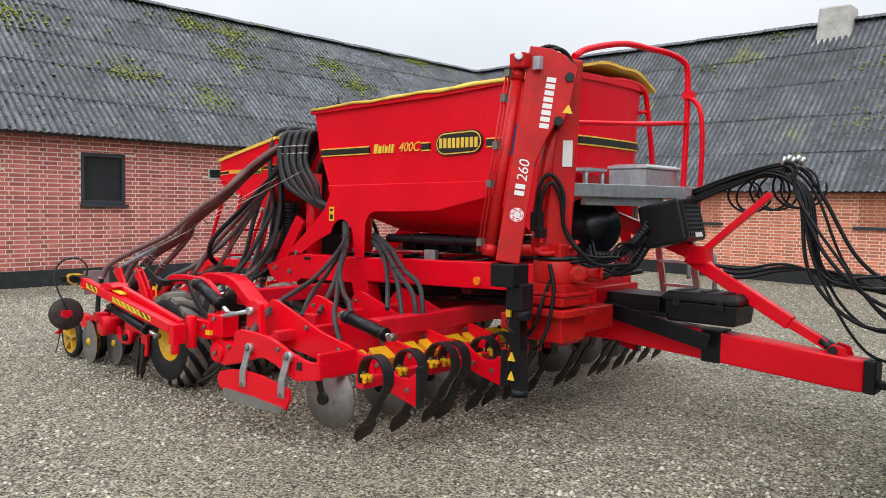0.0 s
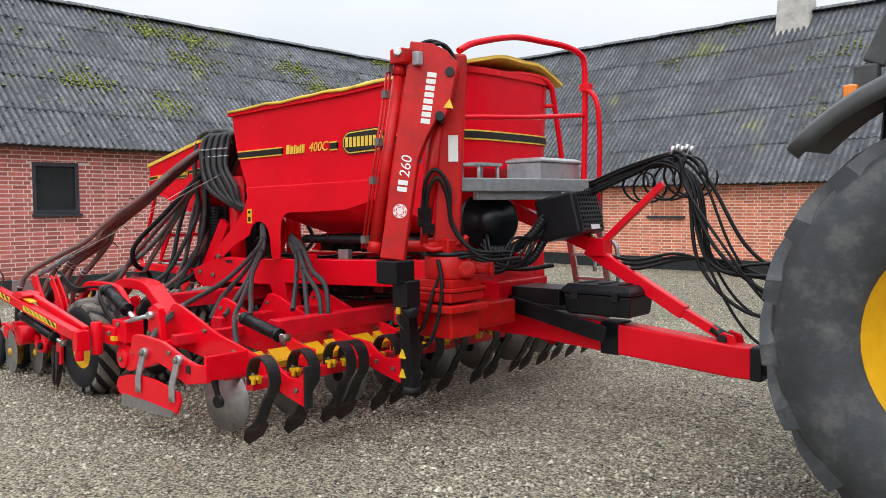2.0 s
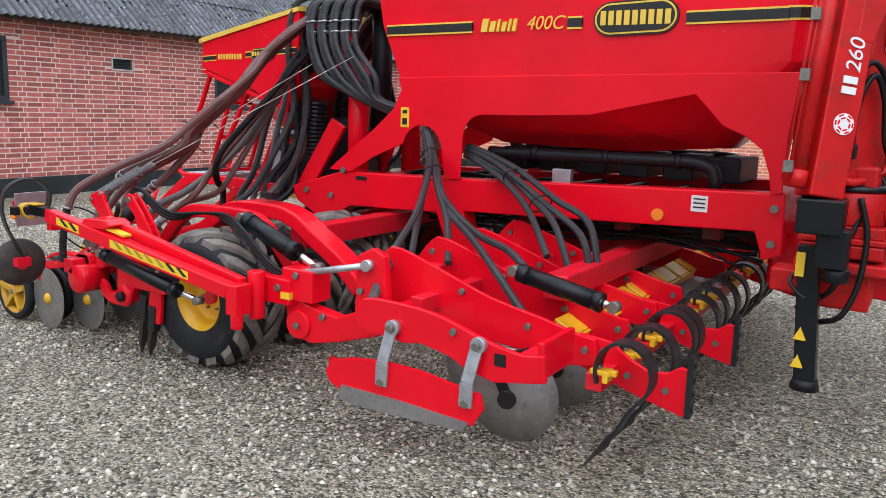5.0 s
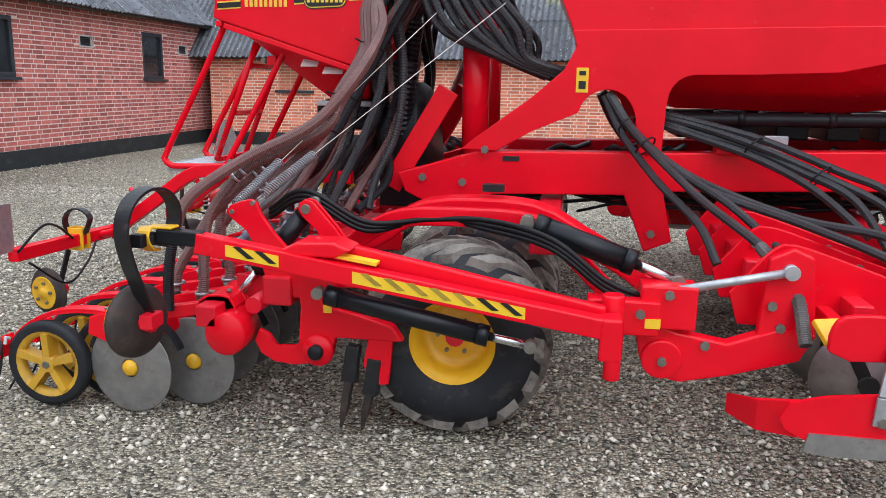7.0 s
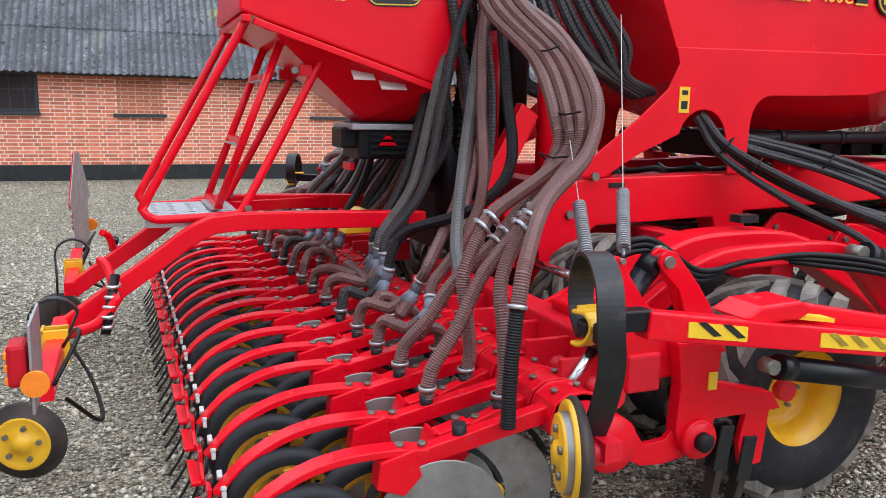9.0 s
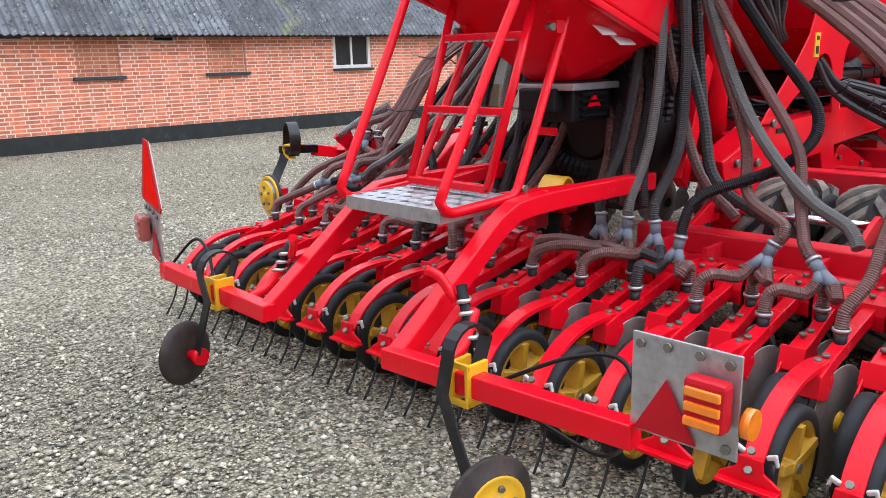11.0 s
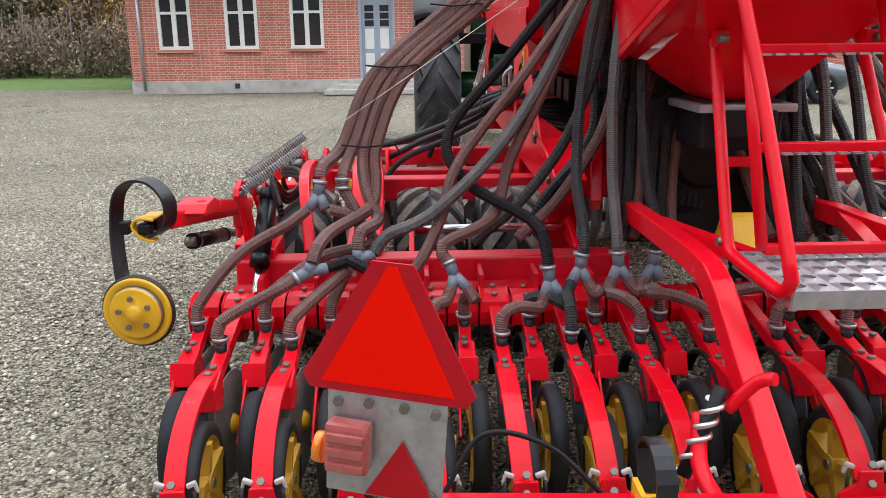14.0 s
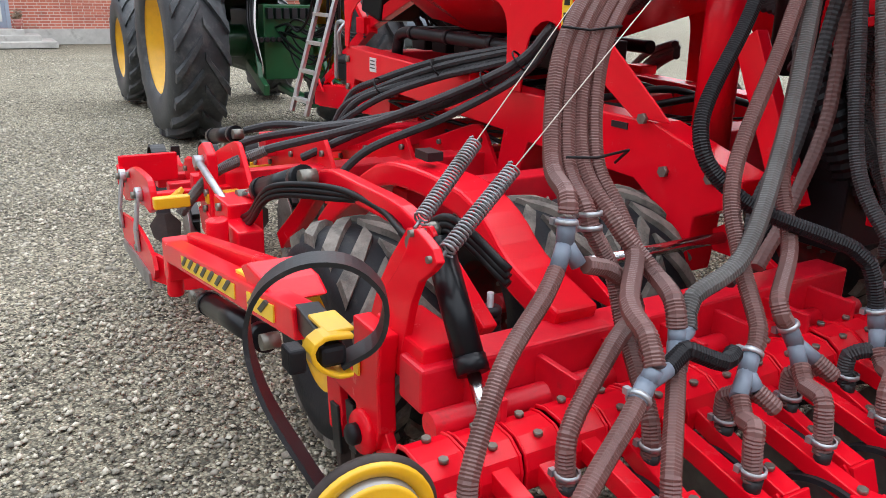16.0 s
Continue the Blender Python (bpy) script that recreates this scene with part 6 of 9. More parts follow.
for s in (-1, 1):
    for d in (1.76, 1.13, 0.72):
        lug_tyre("carrying_wheel", drill, (-1.82, Y(s, d), 0.385), 0.368, 0.36, 15, TYRE, TYRE_MUD, 0.172, YELLOW if d > 1.5 else RED_DARK, 1, 0.026, "mud-caked lug tyre on a yellow rim" if d > 1.5 else "mud-caked inner lug tyre", 0.8, 0.042)


# ---- wing side frames, arches, cylinders and folded markers ----
def cylinder(p0, p1, p2, r, parent, m_=BLACK):
    bm = B()
    cyl(bm, p0, p1, r, 18)
    d = (V(p1) - V(p0)).normalized()
    cyl(bm, V(p1) - d * 0.03, V(p1) + d * 0.012, r * 1.08, 18)
    cyl(bm, V(p0) - d * 0.02, V(p0) + d * 0.03, r * 1.05, 18)
    c = part("hydraulic_cylinder", bm, m_, parent, "black hydraulic cylinder with a bright rod")
    bm = B()
    cyl(bm, p1, p2, r * 0.45, 12)
    part("piston_rod", bm, CHROME, c)
    for p in (V(p0) - d * 0.05, V(p2) + d * 0.02):
        bm = B()
        cyl(bm, p - V((0, r * 0.65, 0)), p + V((0, r * 0.65, 0)), r * 0.6, 14)
        part("eye", bm, BOLT if m_ is BLACK else m_, c)
    return c


def wing(s):
    # arch over the wheels
    bm = B()
    pts = smooth_line([(-2.5, Y(s, 1.42), 0.62), (-2.25, Y(s, 1.42), 0.70), (-2.10, Y(s, 1.42), 0.80), (-1.92, Y(s, 1.43), 0.855), (-1.55, Y(s, 1.45), 0.85), (-1.34, Y(s, 1.47), 0.75), (-1.12, Y(s, 1.48), 0.62), (-0.98, Y(s, 1.49), 0.5)], 0.06)
    path_beam(bm, pts, 0.15, 0.085)
    a = part("wheel_arm", bm, RED, drill, "arched red arm over the carrying wheels", bevel=0.012)
    bm = B()
    box(bm, (-1.72, Y(s, 1.45), 0.945), (0.09, 0.06, 0.03))
    part("cable_guide", bm, DARKSTEEL, a)
    # outer arch beside the tyre
    bm = B()
    pts = smooth_line([(-2.42, Y(s, 1.66), 0.60), (-2.30, Y(s, 1.68), 0.70), (-2.20, Y(s, 1.70), 0.78), (-2.06, Y(s, 1.72), 0.845), (-1.82, Y(s, 1.74), 0.86), (-1.58, Y(s, 1.74), 0.855), (-1.46, Y(s, 1.74), 0.81), (-1.30, Y(s, 1.75), 0.66), (-1.15, Y(s, 1.78), 0.52)], 0.05)
    path_beam(bm, pts, 0.05, 0.075)
    part("arch_plate", bm, RED, drill, bevel=0.008)
    # lower side member: from the wheel pivot back to the coulter bar, with a shield
    bm = B()
    prism(bm, [(-2.43, 0.66), (-2.26, 0.66), (-2.27, 0.52), (-2.04, 0.46), (-2.0, 0.40), (-2.27, 0.40), (-2.29, 0.31), (-2.39, 0.31), (-2.42, 0.38), (-2.41, 0.52)], Y(s, 1.93), Y(s, 1.985))
    box(bm, (-2.42, Y(s, 1.86), 0.60), (0.26, 0.14, 0.13))
    f = part("side_frame", bm, RED, drill, "red welded side frame", bevel=0.008)
    bm = B()
    prism(bm, [(-2.61, 0.36), (-2.585, 0.31), (-2.53, 0.278), (-2.45, 0.27), (-2.37, 0.282), (-2.34, 0.31), (-2.35, 0.36), (-2.41, 0.385), (-2.44, 0.35), (-2.52, 0.345), (-2.55, 0.39), (-2.59, 0.41)], Y(s, 1.94), Y(s, 1.965))
    part("shield", bm, RED, f, bevel=0.003)
    bm = B()
    lathe(bm, [(0, 0.0), (0.062, 0.0), (0.065, 0.02), (0.058, 0.032), (0, 0.034)], (-2.338, Y(s, 1.975), 0.348), (0, s, 0), 24)
    part("pivot_boss", bm, RED, f)
    bm = B()
    lathe(bm, [(0, 0.0), (0.030, 0.0), (0.031, 0.022), (0.022, 0.030), (0, 0.031)], (-2.338, Y(s, 2.009), 0.348), (0, s, 0), 12)
    part("pivot_pin", bm, PLASTIC, f)
    bm = B()
    box(bm, (-2.297, Y(s, 1.99), 0.53), (0.032, 0.006, 0.055))
    part("warning_sticker", bm, STICKER_Y, f)
    # legs with dark coil tines
    bm = B()
    prism(bm, [(-2.13, 0.44), (-2.04, 0.43), (-2.05, 0.30), (-2.06, 0.22), (-2.14, 0.21), (-2.16, 0.30)], Y(s, 1.95), Y(s, 1.975))
    part("tine_bracket", bm, RED, drill, bevel=0.004)
    for x, dy, z in ((-2.215, 0.05, 0.345), (-2.126, 0.06, 0.30), (-2.0, -0.12, 0.33)):
        bm = B()
        for q in (-0.018, 0.018):
            beam(bm, (x + 0.012, Y(s, 1.90 + dy) + q, z + 0.02), (x - 0.01, Y(s, 1.90 + dy) + q, z - 0.13), 0.010, 0.055)
        beam(bm, (x + 0.03, Y(s, 1.90 + dy), z + 0.02), (x + 0.02, Y(s, 1.90 + dy), z - 0.13), 0.034, 0.012)
        t = part("wheel_track_tine", bm, DARKSTEEL, drill, "dark steel track eradicator tine", bevel=0.003)
        bm = B()
        beam(bm, (x, Y(s, 1.90 + dy), z - 0.08), (x - 0.03, Y(s, 1.90 + dy), 0.09), 0.045, 0.03, (1, 0, 0))
        beam(bm, (x - 0.03, Y(s, 1.90 + dy), 0.09), (x - 0.045, Y(s, 1.90 + dy), 0.012), 0.045, 0.026, (1, 0, 0), 0.008, 0.01)
        part("tine_point", bm, RUST, t, bevel=0.003)
    # wide horn plate with the springs, and the narrow horn before it
    sx = 0.0 if s < 0 else 0.12
    bm = B()
    wide = [(-2.728, 0.872), (-2.708, 0.900), (-2.66, 0.918), (-2.625, 0.926), (-2.600, 0.915), (-2.579, 0.863), (-2.53, 0.795), (-2.475, 0.735), (-2.42, 0.60), (-2.56, 0.58), (-2.61, 0.735), (-2.645, 0.800), (-2.70, 0.842)]
    prism(bm, [(x + sx, z + sx * 0.25) for x, z in wide], Y(s, 1.92) - 0.012, Y(s, 1.92) + 0.012)
    wh = part("horn", bm, RED, drill, "wide red horn plate that holds the springs", bevel=0.004)
    for x, z in ((-2.700, 0.874), (-2.613, 0.912)):
        bm = B()
        cyl(bm, (x + sx, Y(s, 1.92) - 0.022, z + sx * 0.25), (x + sx, Y(s, 1.92) + 0.022, z + sx * 0.25), 0.009, 10)
        part("pin", bm, BOLT, wh)
    bm = B()
    narrow = [(-2.429, 0.86), (-2.446, 0.885), (-2.440, 0.912), (-2.417, 0.928), (-2.385, 0.920), (-2.345, 0.875), (-2.293, 0.815), (-2.222, 0.716), (-2.16, 0.58), (-2.30, 0.58), (-2.331, 0.709), (-2.365, 0.80)]
    for d in (-0.022, 0.022):
        prism(bm, narrow, Y(s, 1.86) + d - 0.008, Y(s, 1.86) + d + 0.008)
    box(bm, (-2.27, Y(s, 1.86), 0.70), (0.05, 0.04, 0.12))
    nh = part("horn", bm, RED, drill, "curved red horn plate", bevel=0.004)
    bm = B()
    cyl(bm, (-2.412, Y(s, 1.86) - 0.040, 0.89), (-2.412, Y(s, 1.86) + 0.040, 0.89), 0.019, 14)
    part("pin", bm, BOLT, nh)
    cylinder((-2.43, Y(s, 1.82), 0.87), (-2.63, Y(s, 1.84), 0.63), (-2.76, Y(s, 1.85), 0.47), 0.038, drill)
    # springs and pale wires up to the hopper
    for (x, y, z), (ex, ey, ez) in (((-2.715, 1.92, 0.88), (-2.13, 0.62, 1.74)), ((-2.600, 1.92, 0.925), (-1.77, 0.62, 1.79))):
        p0, p1 = V((x + sx, Y(s, y), z + sx * 0.2)), V((ex, Y(s, ey), ez))
        d = (p1 - p0).normalized()
        q = p0 + d * 0.35
        u = d.orthogonal().normalized()
        w = d.cross(u)
        coil = [p0 + d * (0.03 + 0.30 * i / 280) + (u * math.cos(i * 0.62) + w * math.sin(i * 0.62)) * 0.0185 for i in range(281)]
        bm = B()
        tube(bm, coil, 0.0034, 4)
        tube(bm, [p0, p0 + d * 0.03], 0.005, 5)
        sp = part("spring", bm, GALV_DARK, drill, "grey coil spring on a pale wire")
        bm = B()
        tube(bm, [q - d * 0.03, p1], 0.0020, 5)
        part("wire", bm, ROPE, sp)
    # stack of rubber buffers on the rear beam
    bm = B()
    cyl(bm, (-2.36, Y(s, 1.61), 0.50), (-2.36, Y(s, 1.61), 0.69), 0.010, 10)
    bf = part("buffer_rod", bm, GALV, drill, "grey rod with black rubber buffers")
    for k in range(3):
        bm = B()
        lathe(bm, [(0, 0.0), (0.030, 0.0), (0.034, 0.006), (0.034, 0.018), (0.030, 0.024), (0, 0.024)], (-2.36, Y(s, 1.61), 0.572 + 0.026 * k), (0, 0, 1), 16)
        part("rubber_buffer", bm, PLASTIC, bf)
    # hinge block of the wing
    bm = B()
    box(bm, (-1.02, Y(s, 1.92), 0.60), (0.20, 0.14, 0.16))
    box(bm, (-1.18, Y(s, 1.96), 0.56), (0.26, 0.10, 0.13))
    cyl(bm, (-1.22, Y(s, 2.06), 0.42), (-1.22, Y(s, 2.06), 0.66), 0.042, 12)
    prism(bm, [(-1.14, 0.56), (-0.98, 0.50), (-0.80, 0.47), (-0.62, 0.54), (-0.50, 0.52), (-0.55, 0.42), (-0.78, 0.35), (-0.96, 0.31), (-1.06, 0.33), (-1.11, 0.40)], Y(s, 1.88), Y(s, 1.955))
    prism(bm, [(-0.70, 0.50), (-0.50, 0.50), (-0.53, 0.80), (-0.60, 0.83), (-0.68, 0.79)], Y(s, 1.90), Y(s, 1.945))
    cyl(bm, (-1.03, Y(s, 1.85), 0.40), (-1.03, Y(s, 1.975), 0.40), 0.075, 20)
    hb = part("hinge_block", bm, RED, drill, "red welded hinge block of the wing", bevel=0.008)
    bm = B()
    bolts(bm, [(-1.02, Y(s, 1.99), 0.65), (-0.88, Y(s, 1.955), 0.46), (-1.12, Y(s, 2.01), 0.58), (-1.03, Y(s, 1.975), 0.395), (-0.625, Y(s, 1.945), 0.54), (-0.66, Y(s, 1.945), 0.62)], (0, s, 0), 0.018, 0.016)
    part("bolt", bm, BOLT, hb)
    bm = B()
    box(bm, (-1.075, Y(s, 2.0), 0.545), (0.055, 0.03, 0.035))
    part("warning_sticker", bm, STICKER_Y, hb)
    cylinder((-1.50, Y(s, 1.83), 0.85), (-1.15, Y(s, 1.86), 0.735), (-1.0, Y(s, 1.88), 0.68), 0.046, drill)
    bm = B()
    tube(bm, [(-1.05, Y(s, 1.965), 0.65), (-0.61, Y(s, 1.965), 0.75)], 0.016, 10)
    for p in ((-1.05, 0.65), (-0.61, 0.75)):
        cyl(bm, (p[0], Y(s, 1.93), p[1]), (p[0], Y(s, 1.985), p[1]), 0.027, 12)
    part("link_rod", bm, GALV, drill, "zinc-plated link rod")
    # hydraulic lines along the wing
    for k in range(3):
        o = 0.018 * k
        bm = B()
        tube(bm, smooth_line([(-2.62, Y(s, 1.74), 0.86 - o), (-2.44, Y(s, 1.80), 0.95 - o), (-2.2, Y(s, 1.78), 0.83 - o), (-1.95, Y(s, 1.75 - o), 0.845), (-1.7, Y(s, 1.80), 0.86 - o), (-1.45, Y(s, 1.92), 0.82 - o), (-1.25, Y(s, 1.94), 0.68 - o), (-1.1, Y(s, 1.93), 0.62 - o)], 0.03), 0.011, 8)
        part("hydraulic_hose", bm, HYDR, drill, "black hydraulic hose along the wing")
    # folded bout marker with hazard stripes
    dy, mx = (0.035, 0.16) if s > 0 else (0.0, 0.0)
    ym = 2.19 + dy
    bm = B()
    beam(bm, (-2.72 + mx, Y(s, ym), 0.80), (-1.26, Y(s, ym), 0.575), 0.06, 0.075, (0, 0, 1), 0.07, 0.07)
    m = part("bout_marker", bm, RED, drill, "folded red bout marker arm with hazard tape", bevel=0.006)
    bm = B()
    beam(bm, (-2.30, Y(s, ym - 0.08), 0.80), (-1.25, Y(s, ym - 0.07), 0.60), 0.045, 0.06)
    box(bm, (-1.23, Y(s, ym - 0.02), 0.535), (0.075, 0.10, 0.15))
    cyl(bm, (-1.22, Y(s, ym), 0.39), (-1.22, Y(s, ym), 0.50), 0.030, 12)
    prism(bm, [(-2.40, 0.79), (-2.34, 0.82), (-2.2, 0.825), (-2.14, 0.80), (-2.2, 0.77), (-2.36, 0.77)], Y(s, ym - 0.12), Y(s, ym + 0.02))
    part("marker_hinge", bm, RED, m, bevel=0.008)
    for nm, m_, items in (("hazard_tape", STICKER_Y, ((-2.60 + mx, -2.40 + mx), (-2.13, -1.52))),):
        bm = B()
        for x0, x1 in items:
            zz = lambda x: 0.80 - 0.225 / (1.46 - mx) * (x + 2.72 - mx)
            prism(bm, [(x0, zz(x0) - 0.021), (x1, zz(x1) - 0.021), (x1, zz(x1) + 0.021), (x0, zz(x0) + 0.021)], Y(s, ym + 0.025), Y(s, ym + 0.0345))
            x = x0 + 0.03
            while x < x1 - 0.07:
                bk = B()
                prism(bk, [(x, zz(x) + 0.0205), (x + 0.026, zz(x) + 0.0205), (x + 0.080, zz(x) - 0.021), (x + 0.054, zz(x) - 0.021)], Y(s, ym + 0.026), Y(s, ym + 0.037))
                part("hazard_stripe", bk, DECAL_FADED if s < 0 and -2.2 < x < -1.72 else DECAL_BLACK, m)
                x += 0.082
        part("hazard_tape", bm, STICKER_Y, m, "yellow and black hazard tape")
    bm = B()
    beam(bm, (-2.22, Y(s, ym - 0.02), 0.778), (-2.05, Y(s, ym - 0.02), 0.752), 0.05, 0.012)
    part("yellow_patch", bm, STICKER_Y, m)
    cylinder((-2.22, Y(s, ym - 0.01), 0.625), (-1.66, Y(s, ym - 0.01), 0.515), (-1.52, Y(s, ym - 0.01), 0.49), 0.036, drill)
    # spring leaf and marker wheel at its end
    bm = B()
    beam(bm, (-2.70 + mx, Y(s, ym - 0.01), 0.81), (-2.87 + mx, Y(s, ym + 0.01), 0.82), 0.055, 0.055)
    part("socket", bm, BLACK, m, bevel=0.005)
    bm = B()
    hook = smooth_line([(-2.90 + mx, Y(s, 2.17 + dy), 0.845), (-2.90 + mx, Y(s, 2.23 + dy), 0.85), (-2.90 + mx, Y(s, 2.255 + dy), 0.825), (-2.90 + mx, Y(s, 2.24 + dy), 0.79), (-2.90 + mx, Y(s, 2.20 + dy), 0.765), (-2.90 + mx, Y(s, 2.17 + dy), 0.765)], 0.015)
    path_beam(bm, hook, 0.050, 0.011, (1, 0, 0))
    box(bm, (-2.855 + mx, Y(s, 2.19 + dy), 0.852), (0.10, 0.060, 0.010))
    part("spring_clamp", bm, YELLOW, m, "bent yellow spring clamp", bevel=0.004)
    bm = B()
    box(bm, (-2.895 + mx, Y(s, 2.21 + dy), 0.808), (0.05, 0.055, 0.045))
    part("rubber_stop", bm, PLASTIC, m, bevel=0.01)
    bm = B()
    box(bm, (-2.90 + mx, Y(s, 2.285 + dy), 0.815), (0.05, 0.035, 0.05))
    part("end_cap", bm, PLASTIC, m, bevel=0.006)
    bm = B()
    prof = ((-0.02, 0.78), (-0.09, 0.83), (-0.10, 0.92), (-0.04, 0.985), (0.05, 0.99), (0.125, 0.94), (0.155, 0.85), (0.145, 0.74), (0.10, 0.63), (0.05, 0.53))
    k_ = 0.42 if s > 0 else -0.27
    xl = -2.90 + mx if s > 0 else -2.87
    loop = smooth_line([(xl + k_ * (u_ + 0.05) * min(1.0, max(0.0, (z_ - 0.53) / 0.3)) - (0.03 + 0.7 * mx) * max(0.0, (0.78 - z_) / 0.25), Y(s, 2.20 + dy + 0.95 * u_), z_) for u_, z_ in prof], 0.015)
    path_beam(bm, loop, 0.064, 0.010, (1.0, -s * k_, 0))
    part("spring_leaf", bm, DARKSTEEL, m, "black looped spring leaf")
    face = V((-0.99, 0.10, 0)).normalized() if s > 0 else V((-0.94, 0.33, 0)).normalized()
    o = V((-2.94, Y(s, 2.25), 0.505)) if s < 0 else V((-2.90, Y(s, 2.243), 0.533))
    bm = B()
    n = 48
    u = face.orthogonal().normalized()
    w_ = face.cross(u)
    rings = []
    for rr, hh in ((0.0, -0.035), (0.06, -0.032), (0.12, -0.012), (0.138, 0.0), (0.14, 0.012), (0.125, 0.02), (0.0, 0.012)):
        rings.append([o + face * hh + (u * math.cos(6.28319 * k / n) + w_ * math.sin(6.28319 * k / n)) * max(1e-4, rr) for k in range(n)])
    quadmesh(bm, rings, smooth=True)
    part("marker_disc", bm, RUST, m, "rust-brown marker wheel")
    bm = B()
    lathe(bm, [(0.130, 0.012), (0.130, 0.026), (0.124, 0.030), (0.106, 0.026), (0.098, 0.018)], o, face, 40)
    part("wheel_face", bm, YELLOW, m, "yellow wheel flange")
    bm = B()
    lathe(bm, [(0.100, 0.014), (0.100, 0.040), (0.094, 0.045)], o, face, 40)
    part("wheel_drum", bm, STEEL, m, "bare worn steel wheel drum")
    bm = B()
    lathe(bm, [(0.099, 0.038), (0.097, 0.047), (0.090, 0.049), (0.036, 0.047), (0.030, 0.056), (0.015, 0.062), (0, 0.063)], o, face, 40)
    part("wheel_cap", bm, YELLOW, m, "yellow five-bolt wheel cap")
    bm = B()
    for k in range(5):
        a = 6.28319 * k / 5
        q = o + (u * math.cos(a) + w_ * math.sin(a)) * 0.060 + face * 0.044
        cyl(bm, q, q + face * 0.014, 0.011, 6)
    part("wheel_bolt", bm, BOLT, m)
    bm = B()
    cyl(bm, o - face * 0.075, o - face * 0.02, 0.032, 12)
    box(bm, o - face * 0.07 + V((0, 0, 0.015)), (0.05, 0.08, 0.05))
    part("disc_hub", bm, RED_WORN, m)


lr(wing)

# ---- front tool: fins, beams, discs and leading tines ----
def front_fin(s, d, outer):
    bm = B()
    top = smooth_line([(-0.70, 0, 0.72), (-0.63, 0, 0.80), (-0.55, 0, 0.815), (-0.30, 0, 0.735), (-0.05, 0, 0.65), (0.20, 0, 0.60), (0.36, 0, 0.56), (0.44, 0, 0.55)], 0.08)
    low = [(0.46, 0.44), (0.34, 0.42), (-0.10, 0.46), (-0.45, 0.50), (-0.74, 0.50), (-0.78, 0.62)]
    prism(bm, [(p.x, p.z) for p in top] + low, Y(s, d) - 0.012, Y(s, d) + 0.012)
    f = part("tool_fin", bm, RED, drill, "curved red side fin of the front tool", bevel=0.005)
    bm = B()
    bolts(bm, [(0.135, Y(s, d + 0.012), 0.555), (-0.2, Y(s, d + 0.012), 0.66), (-0.62, Y(s, d + 0.012), 0.74), (0.40, Y(s, d + 0.012), 0.50)], (0, s, 0), 0.016, 0.016)
    part("bolt", bm, BOLT, f)
    if not outer and d != 0.96:
        return
    e = d - 0.025
    bm = B()
    prism(bm, [(0.36, 0.56), (0.50, 0.545), (0.58, 0.49), (0.66, 0.455), (0.74, 0.46), (0.79, 0.495), (0.82, 0.49), (0.825, 0.29), (0.62, 0.34), (0.36, 0.42)], Y(s, e) - 0.011, Y(s, e) + 0.011)
    g = part("front_plate", bm, RED, drill, "red plate before the tool beam", bevel=0.004)
    bm = B()
    bolts(bm, [(0.47, Y(s, e + 0.011), 0.50), (0.58, Y(s, e + 0.011), 0.42), (0.74, Y(s, e + 0.011), 0.39)], (0, s, 0), 0.015, 0.014)
    part("bolt", bm, BOLT, g)
    if outer or d > 0.9:
        bm = B()
        box(bm, (0.832, Y(s, e), 0.42), (0.022, 0.05, 0.25))
        for k in range(4):
            box(bm, (0.845, Y(s, e), 0.33 + 0.06 * k), (0.008, 0.02, 0.02))
        part("end_strip", bm, DARKSTEEL, g, "dark perforated end strip")


